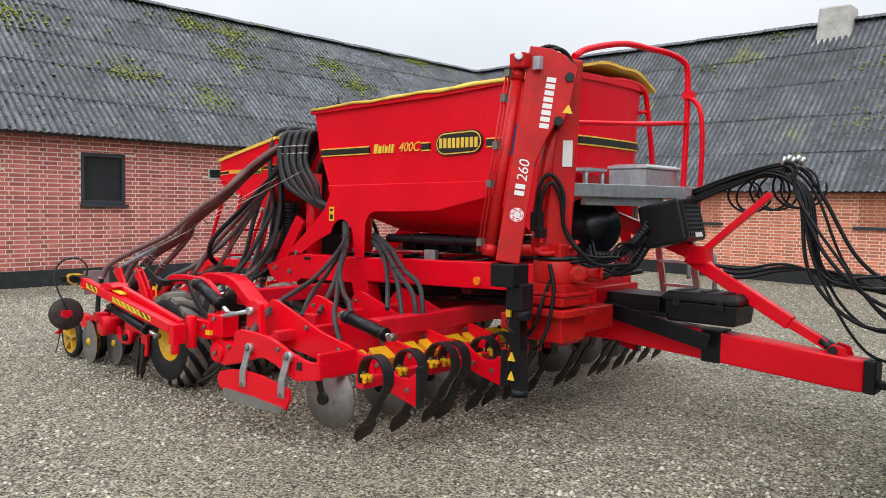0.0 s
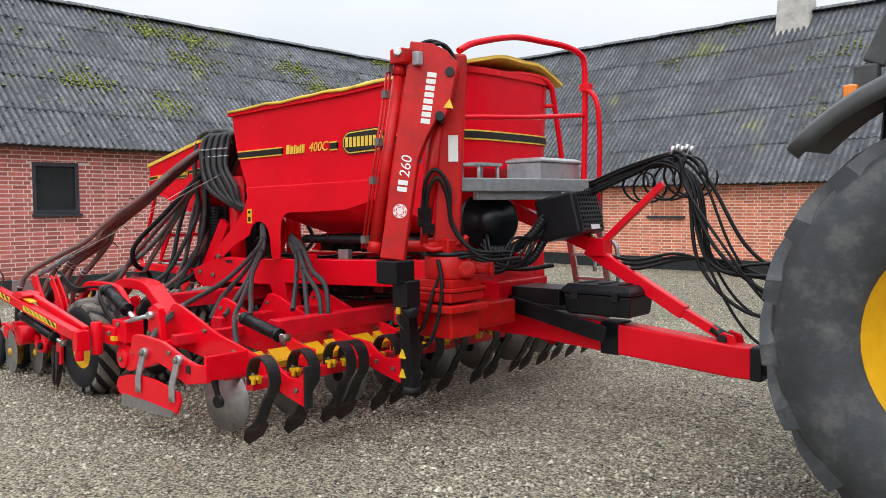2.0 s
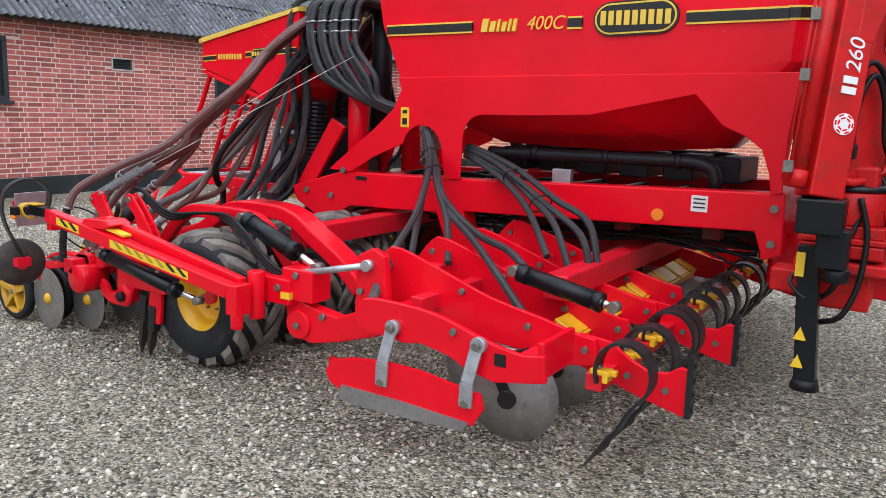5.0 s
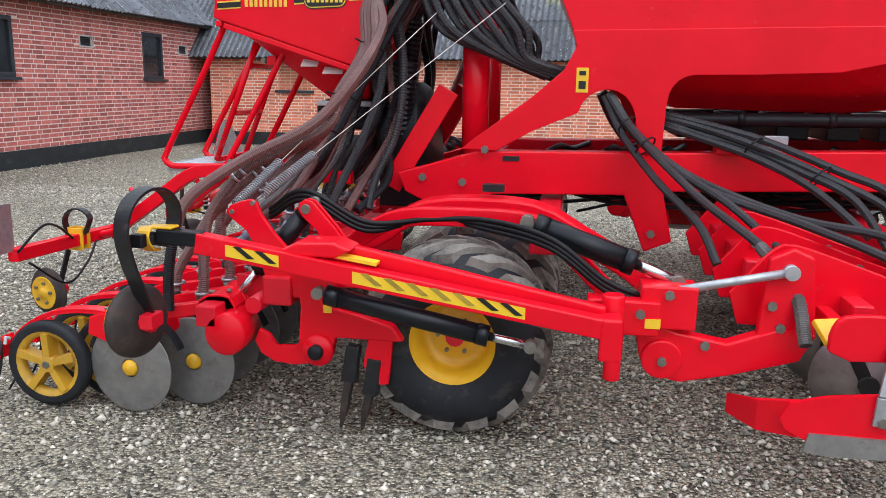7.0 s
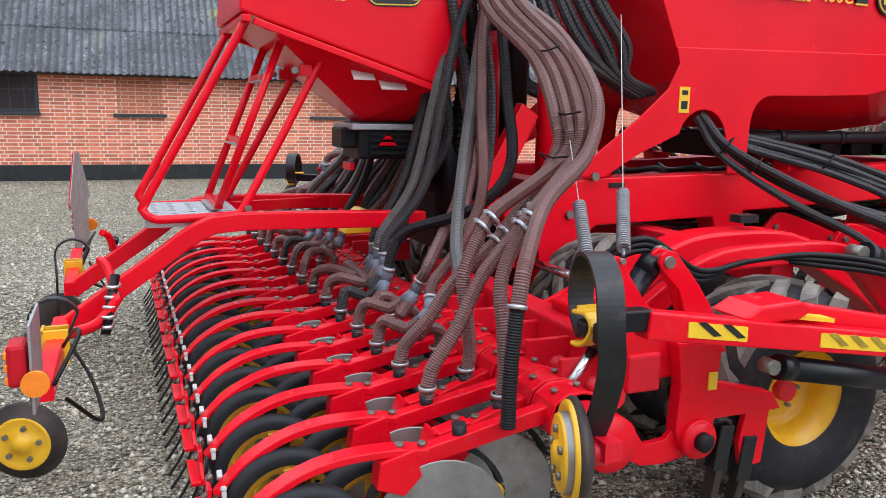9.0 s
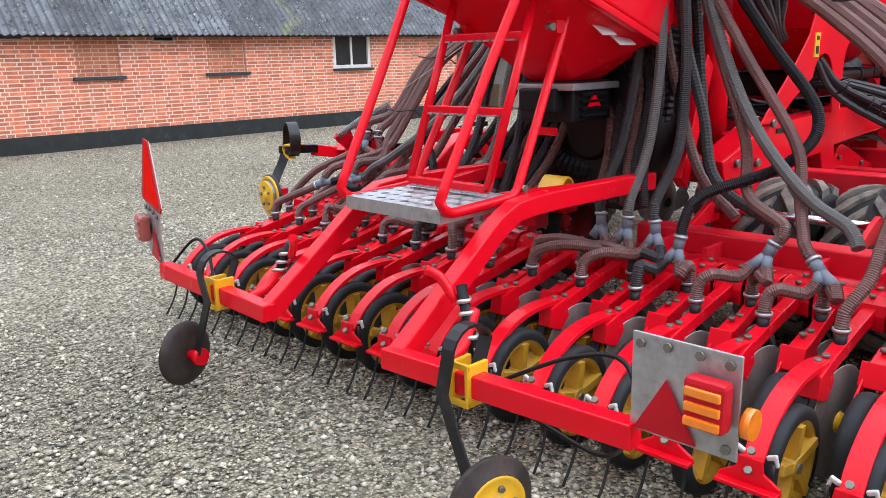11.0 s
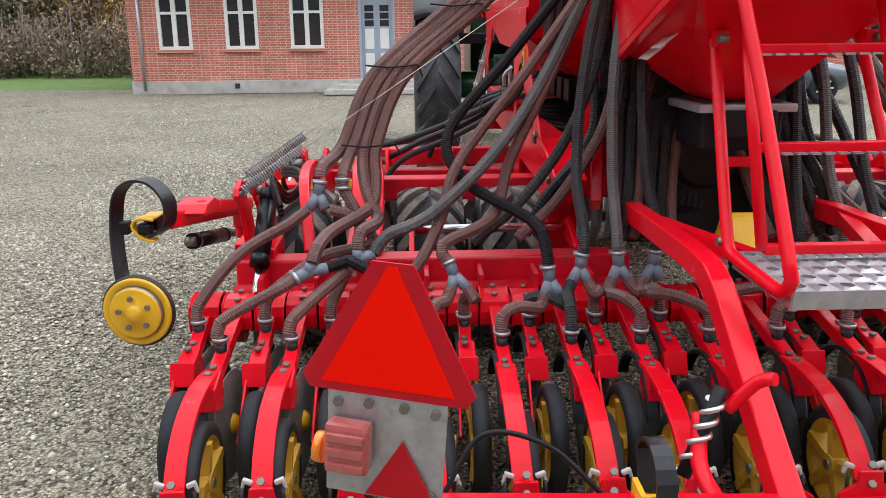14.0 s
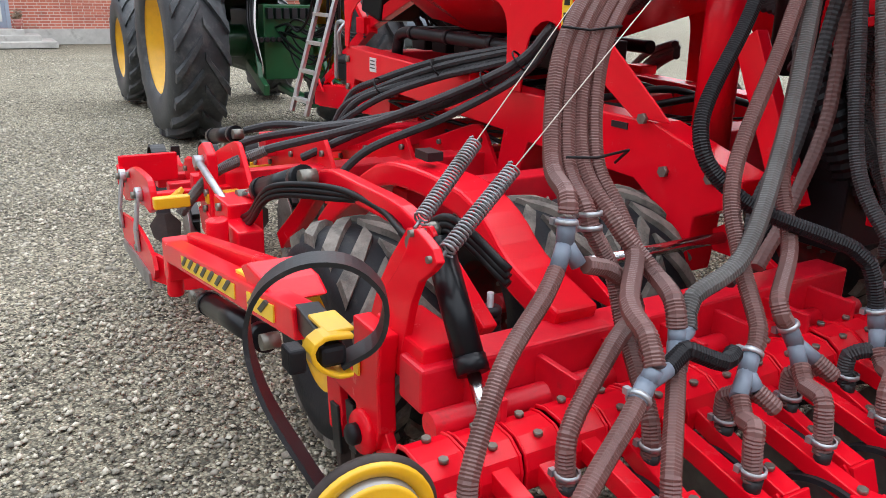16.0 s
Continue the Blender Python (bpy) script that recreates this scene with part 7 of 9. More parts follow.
for s in (-1, 1):
    for d, outer in ((1.78, True), (1.38, False), (0.96, False), (0.50, False)):
        front_fin(s, d, outer)
    # outer guard rail and skid
    bm = B()
    top = smooth_line([(-0.52, 0, 0.58), (-0.50, 0, 0.635), (-0.43, 0, 0.66), (-0.19, 0, 0.652), (-0.06, 0, 0.63), (0.12, 0, 0.575), (0.28, 0, 0.545), (0.38, 0, 0.56)], 0.06)
    prism(bm, [(p.x, p.z) for p in top] + [(0.39, 0.45), (0.17, 0.41), (0.04, 0.44), (-0.05, 0.48), (-0.18, 0.505), (-0.27, 0.49), (-0.33, 0.505), (-0.45, 0.50), (-0.52, 0.53)], Y(s, 2.13), Y(s, 2.16))
    box(bm, (0.36, Y(s, 2.0), 0.53), (0.03, 0.30, 0.15))
    box(bm, (-0.44, Y(s, 1.95), 0.56), (0.05, 0.36, 0.06))
    g = part("side_guard", bm, RED, drill, "red outer guard of the front tool", bevel=0.006)
    # slot not cut out: a dark plate stands for its shaded opening
    bm = B()
    box(bm, (0.195, Y(s, 2.162), 0.508), (0.05, 0.004, 0.05))
    part("guard_slot", bm, DARKSTEEL, g)
    bm = B()
    bolts(bm, [(-0.02, Y(s, 2.16), 0.585)], (0, s, 0), 0.016, 0.014)
    part("bolt", bm, BOLT, g)
    bm = B()
    prism(bm, [(-0.66, 0.30), (-0.63, 0.355), (-0.52, 0.385), (-0.35, 0.405), (-0.16, 0.40), (0.13, 0.36), (0.145, 0.30), (0.10, 0.225), (-0.25, 0.225), (-0.57, 0.225), (-0.64, 0.26)], Y(s, 2.178), Y(s, 2.195))
    quadmesh(bm, [[V((-0.60, Y(s, 2.178), 0.365)), V((-0.60, Y(s, 2.195), 0.365)), V((-0.60, Y(s, 2.195), 0.235)), V((-0.60, Y(s, 2.178), 0.235))],
                  [V((-0.72, Y(s, 2.09), 0.325)), V((-0.715, Y(s, 2.108), 0.325)), V((-0.715, Y(s, 2.108), 0.215)), V((-0.72, Y(s, 2.09), 0.215))],
                  [V((-0.79, Y(s, 1.965), 0.29)), V((-0.785, Y(s, 1.975), 0.29)), V((-0.785, Y(s, 1.975), 0.215)), V((-0.79, Y(s, 1.965), 0.215))]], caps=True)
    sk = part("deflector_plate", bm, RED, drill, "red side deflector plate with a worn lower edge", bevel=0.004)
    bm = B()
    prism(bm, [(-0.565, 0.255), (-0.25, 0.252), (0.085, 0.235), (0.06, 0.195), (-0.2, 0.185), (-0.50, 0.18), (-0.58, 0.19)], Y(s, 2.193), Y(s, 2.205))
    part("wear_strip", bm, STEEL, sk, "scuffed bare steel wear strip")
    for x in (-0.31, 0.105):
        bm = B()
        beam(bm, (x, Y(s, 2.175), 0.575), (x - 0.03, Y(s, 2.206), 0.40), 0.055, 0.014, (0, 1, 0))
        beam(bm, (x - 0.03, Y(s, 2.206), 0.40), (x - 0.035, Y(s, 2.204), 0.30), 0.06, 0.014, (0, 1, 0))
        cyl(bm, (x, Y(s, 2.16), 0.555), (x, Y(s, 2.19), 0.555), 0.034, 14)
        part("hanger", bm, GALV, drill, "grey steel hanger strap", bevel=0.003)
        bm = B()
        bolts(bm, [(x, Y(s, 2.19), 0.555), (x - 0.035, Y(s, 2.20), 0.315)], (0, s, 0), 0.018, 0.018)
        part("bolt", bm, BOLT, sk)
    bm = B()
    beam(bm, (-0.50, Y(s, 2.02), 0.60), (-0.47, Y(s, 2.10), 0.54), 0.10, 0.025)
    part("hose_bracket", bm, YELLOW, drill, "yellow hose bracket", bevel=0.006)
    if s > 0:
        for d in (2.10, 1.88, 1.62):
            bm = B()
            box(bm, (-0.655, Y(s, d), 0.595), (0.045, 0.15, 0.05))
            part("clamp_bar", bm, YELLOW, drill, "yellow clamp bar of the front tool", bevel=0.006)
    cylinder((0.017, Y(s, 1.62), 0.742), (0.392, Y(s, 1.63), 0.671), (0.437, Y(s, 1.63), 0.663), 0.042, drill)
    # cross tubes
    for x, z in ((0.20, 0.44), (0.50, 0.42), (-0.35, 0.60)):
        bm = B()
        beam(bm, (x, Y(s, 0.06), z), (x, Y(s, 1.94), z), 0.07, 0.07)
        part("tool_beam", bm, RED_WORN, drill, bevel=0.005)


def lead_tine():
    """About y = 0."""
    bm = B()
    pts = [(0.56, 0, 0.515), (0.50, 0, 0.555), (0.46, 0, 0.60)]
    pts = [(0.62 + 0.112 * math.cos(radians(a)), 0, 0.478 + 0.125 * math.sin(radians(a))) for a in range(205, -60, -13)] + [(0.650, 0, 0.33), (0.61, 0, 0.25), (0.56, 0, 0.18)]
    path_beam(bm, pts, 0.080, 0.013)
    t = part("lead_tine", bm, DARKSTEEL, drill, "black spring-leaf tine with a shovel point")
    bm = B()
    quadmesh(bm, [[V((0.575, -0.036, 0.215)), V((0.588, 0, 0.22)), V((0.575, 0.036, 0.215)), V((0.565, 0, 0.21))], [V((0.545, -0.088, 0.16)), V((0.575, 0, 0.165)), V((0.545, 0.088, 0.16)), V((0.525, 0, 0.145))],
                  [V((0.51, -0.075, 0.095)), V((0.515, 0, 0.10)), V((0.51, 0.075, 0.095)), V((0.49, 0, 0.09))], [V((0.465, -0.008, 0.045)), V((0.47, 0, 0.045)), V((0.465, 0.008, 0.045)), V((0.46, 0, 0.04))]], caps=True)
    part("shovel_point", bm, RUST, t)
    bm = B()
    box(bm, (0.525, 0, 0.467), (0.085, 0.06, 0.022))
    box(bm, (0.548, -0.021, 0.452), (0.024, 0.022, 0.05))
    box(bm, (0.548, 0.021, 0.452), (0.024, 0.022, 0.05))
    box(bm, (0.568, 0.0, 0.468), (0.04, 0.028, 0.026))
    c_ = part("tine_clamp", bm, YELLOW, t, bevel=0.005)
    bm = B()
    cyl(bm, (0.512, 0, 0.472), (0.512, 0, 0.492), 0.013, 6)
    part("bolt", bm, BOLT, c_)
    return t


def tool_disc():
    bm = B()
    n = 40
    rings = []
    for rr, hh in ((0.03, 0.0), (0.10, 0.012), (0.21, 0.055), (0.212, 0.061), (0.10, 0.019), (0.03, 0.007)):
        rings.append([V((0.10, 0, 0.245)) + V((math.cos(6.28319 * k / n) * rr, hh, math.sin(6.28319 * k / n) * rr)) for k in range(n)])
    quadmesh(bm, rings, smooth=True)
    d = part("tillage_disc", bm, STEEL, drill, "conical steel tillage disc")
    bm = B()
    beam(bm, (0.10, 0.01, 0.245), (0.02, 0.02, 0.40), 0.03, 0.05)
    beam(bm, (0.02, 0.02, 0.40), (0.18, 0.02, 0.455), 0.035, 0.05)
    cyl(bm, (0.10, -0.025, 0.245), (0.10, 0.04, 0.245), 0.04, 12)
    part("disc_arm", bm, DARKSTEEL, d)
    return d


def disc_clamp():
    bm = B()
    rot = Matrix.Rotation(0.5, 3, 'Y')
    box(bm, (0.20, 0, 0.505), (0.12, 0.19, 0.014), rot)
    for e in (-0.09, 0.09):
        box(bm, (0.195, e, 0.485), (0.11, 0.012, 0.05), rot)
    box(bm, (0.252, 0, 0.452), (0.014, 0.19, 0.06), rot)
    return part("disc_clamp", bm, YELLOW, drill, "yellow clamp bracket on the disc beam", bevel=0.005)


t0 = lead_tine()
t0.matrix_basis = pose(0, Y(-1, 1.92), 0)
half = (1.92, 1.62, 1.35, 1.17, 0.89, 0.71, 0.42, 0.20)
for k, d in enumerate(half[1:] + tuple(-d for d in half[::-1])):
    copy_thing(t0, pose(0.008 * math.sin(k * 3.1), Y(-1, d), 0.006 * math.sin(k * 1.7), 0, 0, 3 * math.sin(k * 2.2)))
c0 = disc_clamp()
c0.matrix_basis = pose(0, Y(-1, 1.69), 0)
for k in range(1, 15):
    copy_thing(c0, pose(0, Y(-1, 1.69 - 0.2415 * k), 0))
d0 = tool_disc()
d0.matrix_basis = pose(0, Y(-1, 1.90), 0, 0, 0, 8)
for k in range(1, 16):
    copy_thing(d0, pose(-0.30 * (k % 2), Y(-1, 1.90 - 0.2533 * k), 0, 0, 0, 8 if k % 2 == 0 else -8))


# ---- tongue, tool box and top link ----
def tongue():
    bm = B()
    rings = []
    for x, w, z0, z1 in ((0.80, 0.22, 0.56, 0.80), (1.2, 0.20, 0.555, 0.75), (2.0, 0.17, 0.50, 0.70), (2.70, 0.15, 0.45, 0.645), (2.82, 0.14, 0.45, 0.64)):
        rings.append([V((x, YC - w / 2, z0)), V((x, YC + w / 2, z0)), V((x, YC + w / 2, z1)), V((x, YC - w / 2, z1))])
    quadmesh(bm, rings, caps=True)
    t = part("drawbar", bm, RED, drill, "long red drawbar", bevel=0.012)
    bm = B()
    box(bm, (2.852, YC, 0.545), (0.07, 0.145, 0.20))
    box(bm, (2.92, YC, 0.50), (0.10, 0.06, 0.05))
    part("hitch_plate", bm, PLASTIC, t, "black hitch plate", bevel=0.01)
    bm = B()
    lathe(bm, [(0.045, -0.03), (0.085, -0.03), (0.085, 0.03), (0.045, 0.03), (0.045, -0.03)], (3.02, YC, 0.50), (0, 0, 1), 20)
    part("hitch_eye", bm, DARKSTEEL, t)
    bm = B()
    box(bm, (1.90, YC, 0.606), (0.13, 0.182, 0.214))
    part("strap", bm, BLACK, t, bevel=0.004)
    # top link
    bm = B()
    beam(bm, (1.66, YC + 0.05, 1.19), (2.36, YC + 0.05, 0.80), 0.07, 0.09)
    l_ = part("top_link", bm, RED, drill, "slanting red top link", bevel=0.008)
    bm = B()
    beam(bm, (2.33, YC + 0.05, 0.815), (2.58, YC + 0.05, 0.69), 0.055, 0.06)
    part("link_sleeve", bm, RED, l_, bevel=0.006)
    bm = B()
    tube(bm, [(2.54, YC + 0.05, 0.715), (2.64, YC + 0.05, 0.66)], 0.035, 10)
    cyl(bm, (2.63, YC - 0.03, 0.665), (2.63, YC + 0.13, 0.665), 0.03, 12)
    part("link_eye", bm, DARKSTEEL, l_)
    bm = B()
    for d in (-0.005, 0.105):
        prism(bm, [(2.50, 0.60), (2.74, 0.58), (2.70, 0.69), (2.63, 0.71), (2.58, 0.66)], YC + d - 0.01, YC + d + 0.01)
    part("lug", bm, RED, t, bevel=0.004)
    # headstock
    bm = B()
    box(bm, (1.0, YC, 0.78), (0.30, 0.60, 0.34))
    beam(bm, (0.98, YC, 1.48), (1.70, YC + 0.02, 1.22), 0.08, 0.10)
    part("headstock", bm, RED, drill, "red headstock frame", bevel=0.008)
    # black tray and plastic tool box
    bm = B()
    box(bm, (1.32, YC - 0.02, 0.79), (0.60, 0.32, 0.03))
    beam(bm, (0.98, YC - 0.19, 0.83), (1.92, YC - 0.17, 0.64), 0.02, 0.11)
    box(bm, (1.36, YC - 0.02, 0.855), (0.40, 0.30, 0.12))
    part("tray", bm, BLACK, drill, "black steel tray on the drawbar", bevel=0.005)
    tb = thing("tool_box", "black plastic tool box on the drawbar tray", "tool box", at=(1.84, YC + 0.0, 0.755))
    bm = B()
    quadmesh(bm, [[V((a * 0.235, b * 0.15, 0.0)) for a, b in ((-1, -1), (1, -1), (1, 1), (-1, 1))], [V((a * 0.25, b * 0.165, 0.140)) for a, b in ((-1, -1), (1, -1), (1, 1), (-1, 1))]], caps=True)
    part("box", bm, PLASTIC, tb, bevel=0.015)
    bm = B()
    quadmesh(bm, [[V((a * 0.26, b * 0.175, 0.143)) for a, b in ((-1, -1), (1, -1), (1, 1), (-1, 1))], [V((a * 0.26, b * 0.175, 0.170)) for a, b in ((-1, -1), (1, -1), (1, 1), (-1, 1))],
                  [V((a * 0.225, b * 0.145, 0.205)) for a, b in ((-1, -1), (1, -1), (1, 1), (-1, 1))]], caps=True)
    for k in range(3):
        box(bm, (-0.15 + 0.15 * k, 0, 0.208), (0.05, 0.2, 0.012))
    lid = part("lid", bm, PLASTIC, tb, bevel=0.01)
    for a in (-0.15, 0.15):
        bm = B()
        box(bm, (a, -0.18, 0.135), (0.05, 0.02, 0.06))
        part("latch", bm, PLASTIC, lid, bevel=0.004)


tongue()


# ---- front platform with rails ----
def front_platform():
    bm = B()
    deck = [(1.06, -0.98), (1.31, -0.98), (1.63, 0.12), (1.06, 0.12)]
    quadmesh(bm, [[V((x, y, z)) for x, y in deck] for z in (1.632, 1.650)], caps=True)
    for (xa, ya), (xb, yb) in zip(deck, deck[1:] + deck[:1]):
        beam(bm, (xa, ya, 1.622), (xb, yb, 1.622), 0.012, 0.085)
    beam(bm, (1.30, -0.80, 1.555), (1.50, -0.12, 1.555), 0.05, 0.06)
    p = part("front_platform", bm, GALV, drill, "galvanised platform before the hopper", bevel=0.004)
    bm = B()
    for y in (-0.72, -0.52):
        tube(bm, [(1.27, y, 1.65), (1.27, y, 1.755)], 0.012, 6)
        tube(bm, [(1.13, y, 1.65), (1.13, y, 1.755)], 0.012, 6)
    box(bm, (1.20, -0.62, 1.76), (0.18, 0.25, 0.02))
    part("step_stool", bm, GALV, p)
    bx = thing("metal_box", "plain grey sheet-metal box on the front platform", "metal box", at=(1.36, -0.10, 1.651))
    bm = B()
    box(bm, (0, 0, 0.062), (0.28, 0.50, 0.124))
    part("box", bm, GALV, bx, bevel=0.006)
    bm = B()
    quadmesh(bm, [[V((a * 0.15, b * 0.26, z)) for a, b in ((-1, -1), (1, -1), (1, 1), (-1, 1))] for z in (0.126, 0.142)] + [[V((a * 0.12, b * 0.22, 0.158)) for a, b in ((-1, -1), (1, -1), (1, 1), (-1, 1))]], caps=True)
    part("lid", bm, GALV, bx, bevel=0.004)
    # rails
    bm = B()
    tube(bm, smooth_line([(1.54, 0.13, 1.64), (1.55, 0.13, 2.10), (1.55, 0.12, 2.46), (1.535, 0.08, 2.54), (1.48, -0.02, 2.585), (1.42, -0.18, 2.60), (1.36, -0.45, 2.60), (1.31, -0.80, 2.52), (1.30, -0.95, 2.45)], 0.03), 0.021, 10)
    r = part("guard_rail", bm, RED, drill, "bent red guard rail of the platform")
    bm = B()
    tube(bm, smooth_line([(1.55, 0.11, 2.115), (1.45, -0.4, 2.07), (1.34, -0.8, 2.05), (1.30, -0.93, 2.04)], 0.04), 0.017, 10)
    part("mid_rail", bm, RED, r)
    bm = B()
    tube(bm, smooth_line([(1.66, 0.12, 1.45), (1.68, 0.11, 1.9), (1.665, 0.10, 2.18), (1.61, 0.10, 2.27), (1.55, 0.11, 2.30)], 0.03), 0.018, 10)
    box(bm, (1.57, 0.11, 2.305), (0.08, 0.045, 0.05))
    part("rail_branch", bm, RED, r)
    bm = B()
    tube(bm, smooth_line([(1.08, 0.56, 1.66), (1.07, 0.56, 1.9), (1.06, 0.48, 2.28), (1.06, 0.43, 2.40), (1.06, 0.30, 2.45), (1.06, 0.05, 2.45), (1.06, -0.17, 2.42)], 0.03), 0.021, 10)
    tube(bm, [(1.07, 0.49, 2.26), (1.0, 0.42, 2.25)], 0.016, 8)
    part("hopper_rail", bm, RED, drill, "red tube rail on the hopper front")
    # cooler box with grille
    bm = B()
    m = Matrix.Rotation(radians(4), 3, 'Z') @ Matrix.Rotation(radians(-14), 3, 'Y')
    box(bm, (1.60, -0.15, 1.41), (0.30, 0.36, 0.29), m)
    c = part("cooler_box", bm, BLACK, drill, "black oil cooler box with a grille", bevel=0.02)
    bm = B()
    for k in range(9):
        box(bm, V((1.60, -0.15, 1.41)) + m @ V((0.154, 0.0, -0.12 + 0.03 * k)), (0.012, 0.31, 0.012), m)
    for k in range(9):
        box(bm, V((1.60, -0.15, 1.41)) + m @ V((0.154, -0.144 + 0.036 * k, 0.0)), (0.010, 0.012, 0.25), m)
    part("grille", bm, DARKSTEEL, c)
    bm = B()
    box(bm, V((1.60, -0.15, 1.41)) + m @ V((0.162, 0.02, -0.11)), (0.004, 0.12, 0.03), m)
    part("maker_label", bm, WHITE, c)
    # big black fan in front of the hopper
    bm = B()
    lathe(bm, [(0, -0.10), (0.17, -0.10), (0.20, -0.07), (0.20, 0.07), (0.18, 0.09), (0.10, 0.10), (0.09, 0.13), (0, 0.13)], (1.20, -0.55, 1.38), (0.75, -0.62, 0.1), 26)
    f = part("blower", bm, BLACK, drill, "black blower before the hopper")
    bm = B()
    tube(bm, smooth_line([(1.28, -0.70, 1.20), (1.38, -0.55, 1.20), (1.46, -0.42, 1.28), (1.52, -0.34, 1.40)], 0.03), 0.028, 12, rib=0.004, pitch=0.025)
    tube(bm, smooth_line([(1.24, -0.62, 1.16), (1.36, -0.5, 1.10), (1.44, -0.38, 1.12), (1.5, -0.3, 1.26)], 0.03), 0.026, 12, rib=0.004, pitch=0.025)
    part("corrugated_duct", bm, PLASTIC, f)
    rnd = random.Random(77)
    for k in range(7):
        bm = B()
        tube(bm, smooth_line([(1.30, -0.86 + 0.03 * k, 1.12 + 0.03 * k), (1.38 + rnd.uniform(0, 0.08), -0.70, 1.02 + rnd.uniform(0, 0.16)), (1.44, -0.5 + rnd.uniform(-0.08, 0.08), 1.08 + rnd.uniform(0, 0.2)), (1.50, -0.36, 1.25 + rnd.uniform(0, 0.2)), (1.54, -0.22, 1.46)], 0.03), 0.010, 7)
        part("cable", bm, HYDR, f)
    # hose carrier: black arm and red strut
    bm = B()
    beam(bm, (1.76, 0.0, 1.22), (2.20, 0.02, 1.62), 0.045, 0.045)
    box(bm, (1.74, 0.0, 1.20), (0.14, 0.12, 0.12))
    h = part("hose_carrier", bm, RED, drill, "red hose carrier strut", bevel=0.005)
    bm = B()
    tube(bm, smooth_line([(1.66, -0.04, 1.56), (1.86, 0.02, 1.66), (2.05, 0.03, 1.74), (2.30, 0.0, 1.76)], 0.03), 0.032, 12, rib=0.004, pitch=0.03)
    part("hose_sleeve", bm, PLASTIC, h, "ribbed black hose sleeve")
    # aluminium ladder to the platform, on the far side
    lx, ly = 1.30, 0.52
    for d in (-0.14, 0.14):
        bm = B()
        beam(bm, (lx + d, ly + 0.22, 0.62), (lx + d - 0.02, ly - 0.06, 1.58), 0.022, 0.05, (1, 0, 0))
        part("ladder_stile", bm, ALU, drill, "aluminium ladder stile")
    for k in range(5):
        f_ = (k + 0.5) / 5
        bm = B()
        box(bm, (lx - 0.01, ly + 0.22 - 0.28 * f_, 0.62 + 0.96 * f_), (0.27, 0.05, 0.022))
        part("ladder_rung", bm, ALU, drill)
    bm = B()
    tube(bm, smooth_line([(1.52, 0.32, 1.0), (1.50, 0.34, 1.16), (1.52, 0.28, 1.22), (1.7, 0.26, 1.22), (1.74, 0.26, 1.1), (1.74, 0.26, 0.8)], 0.03), 0.016, 8)
    part("grab_rail", bm, GALV, drill)


front_platform()


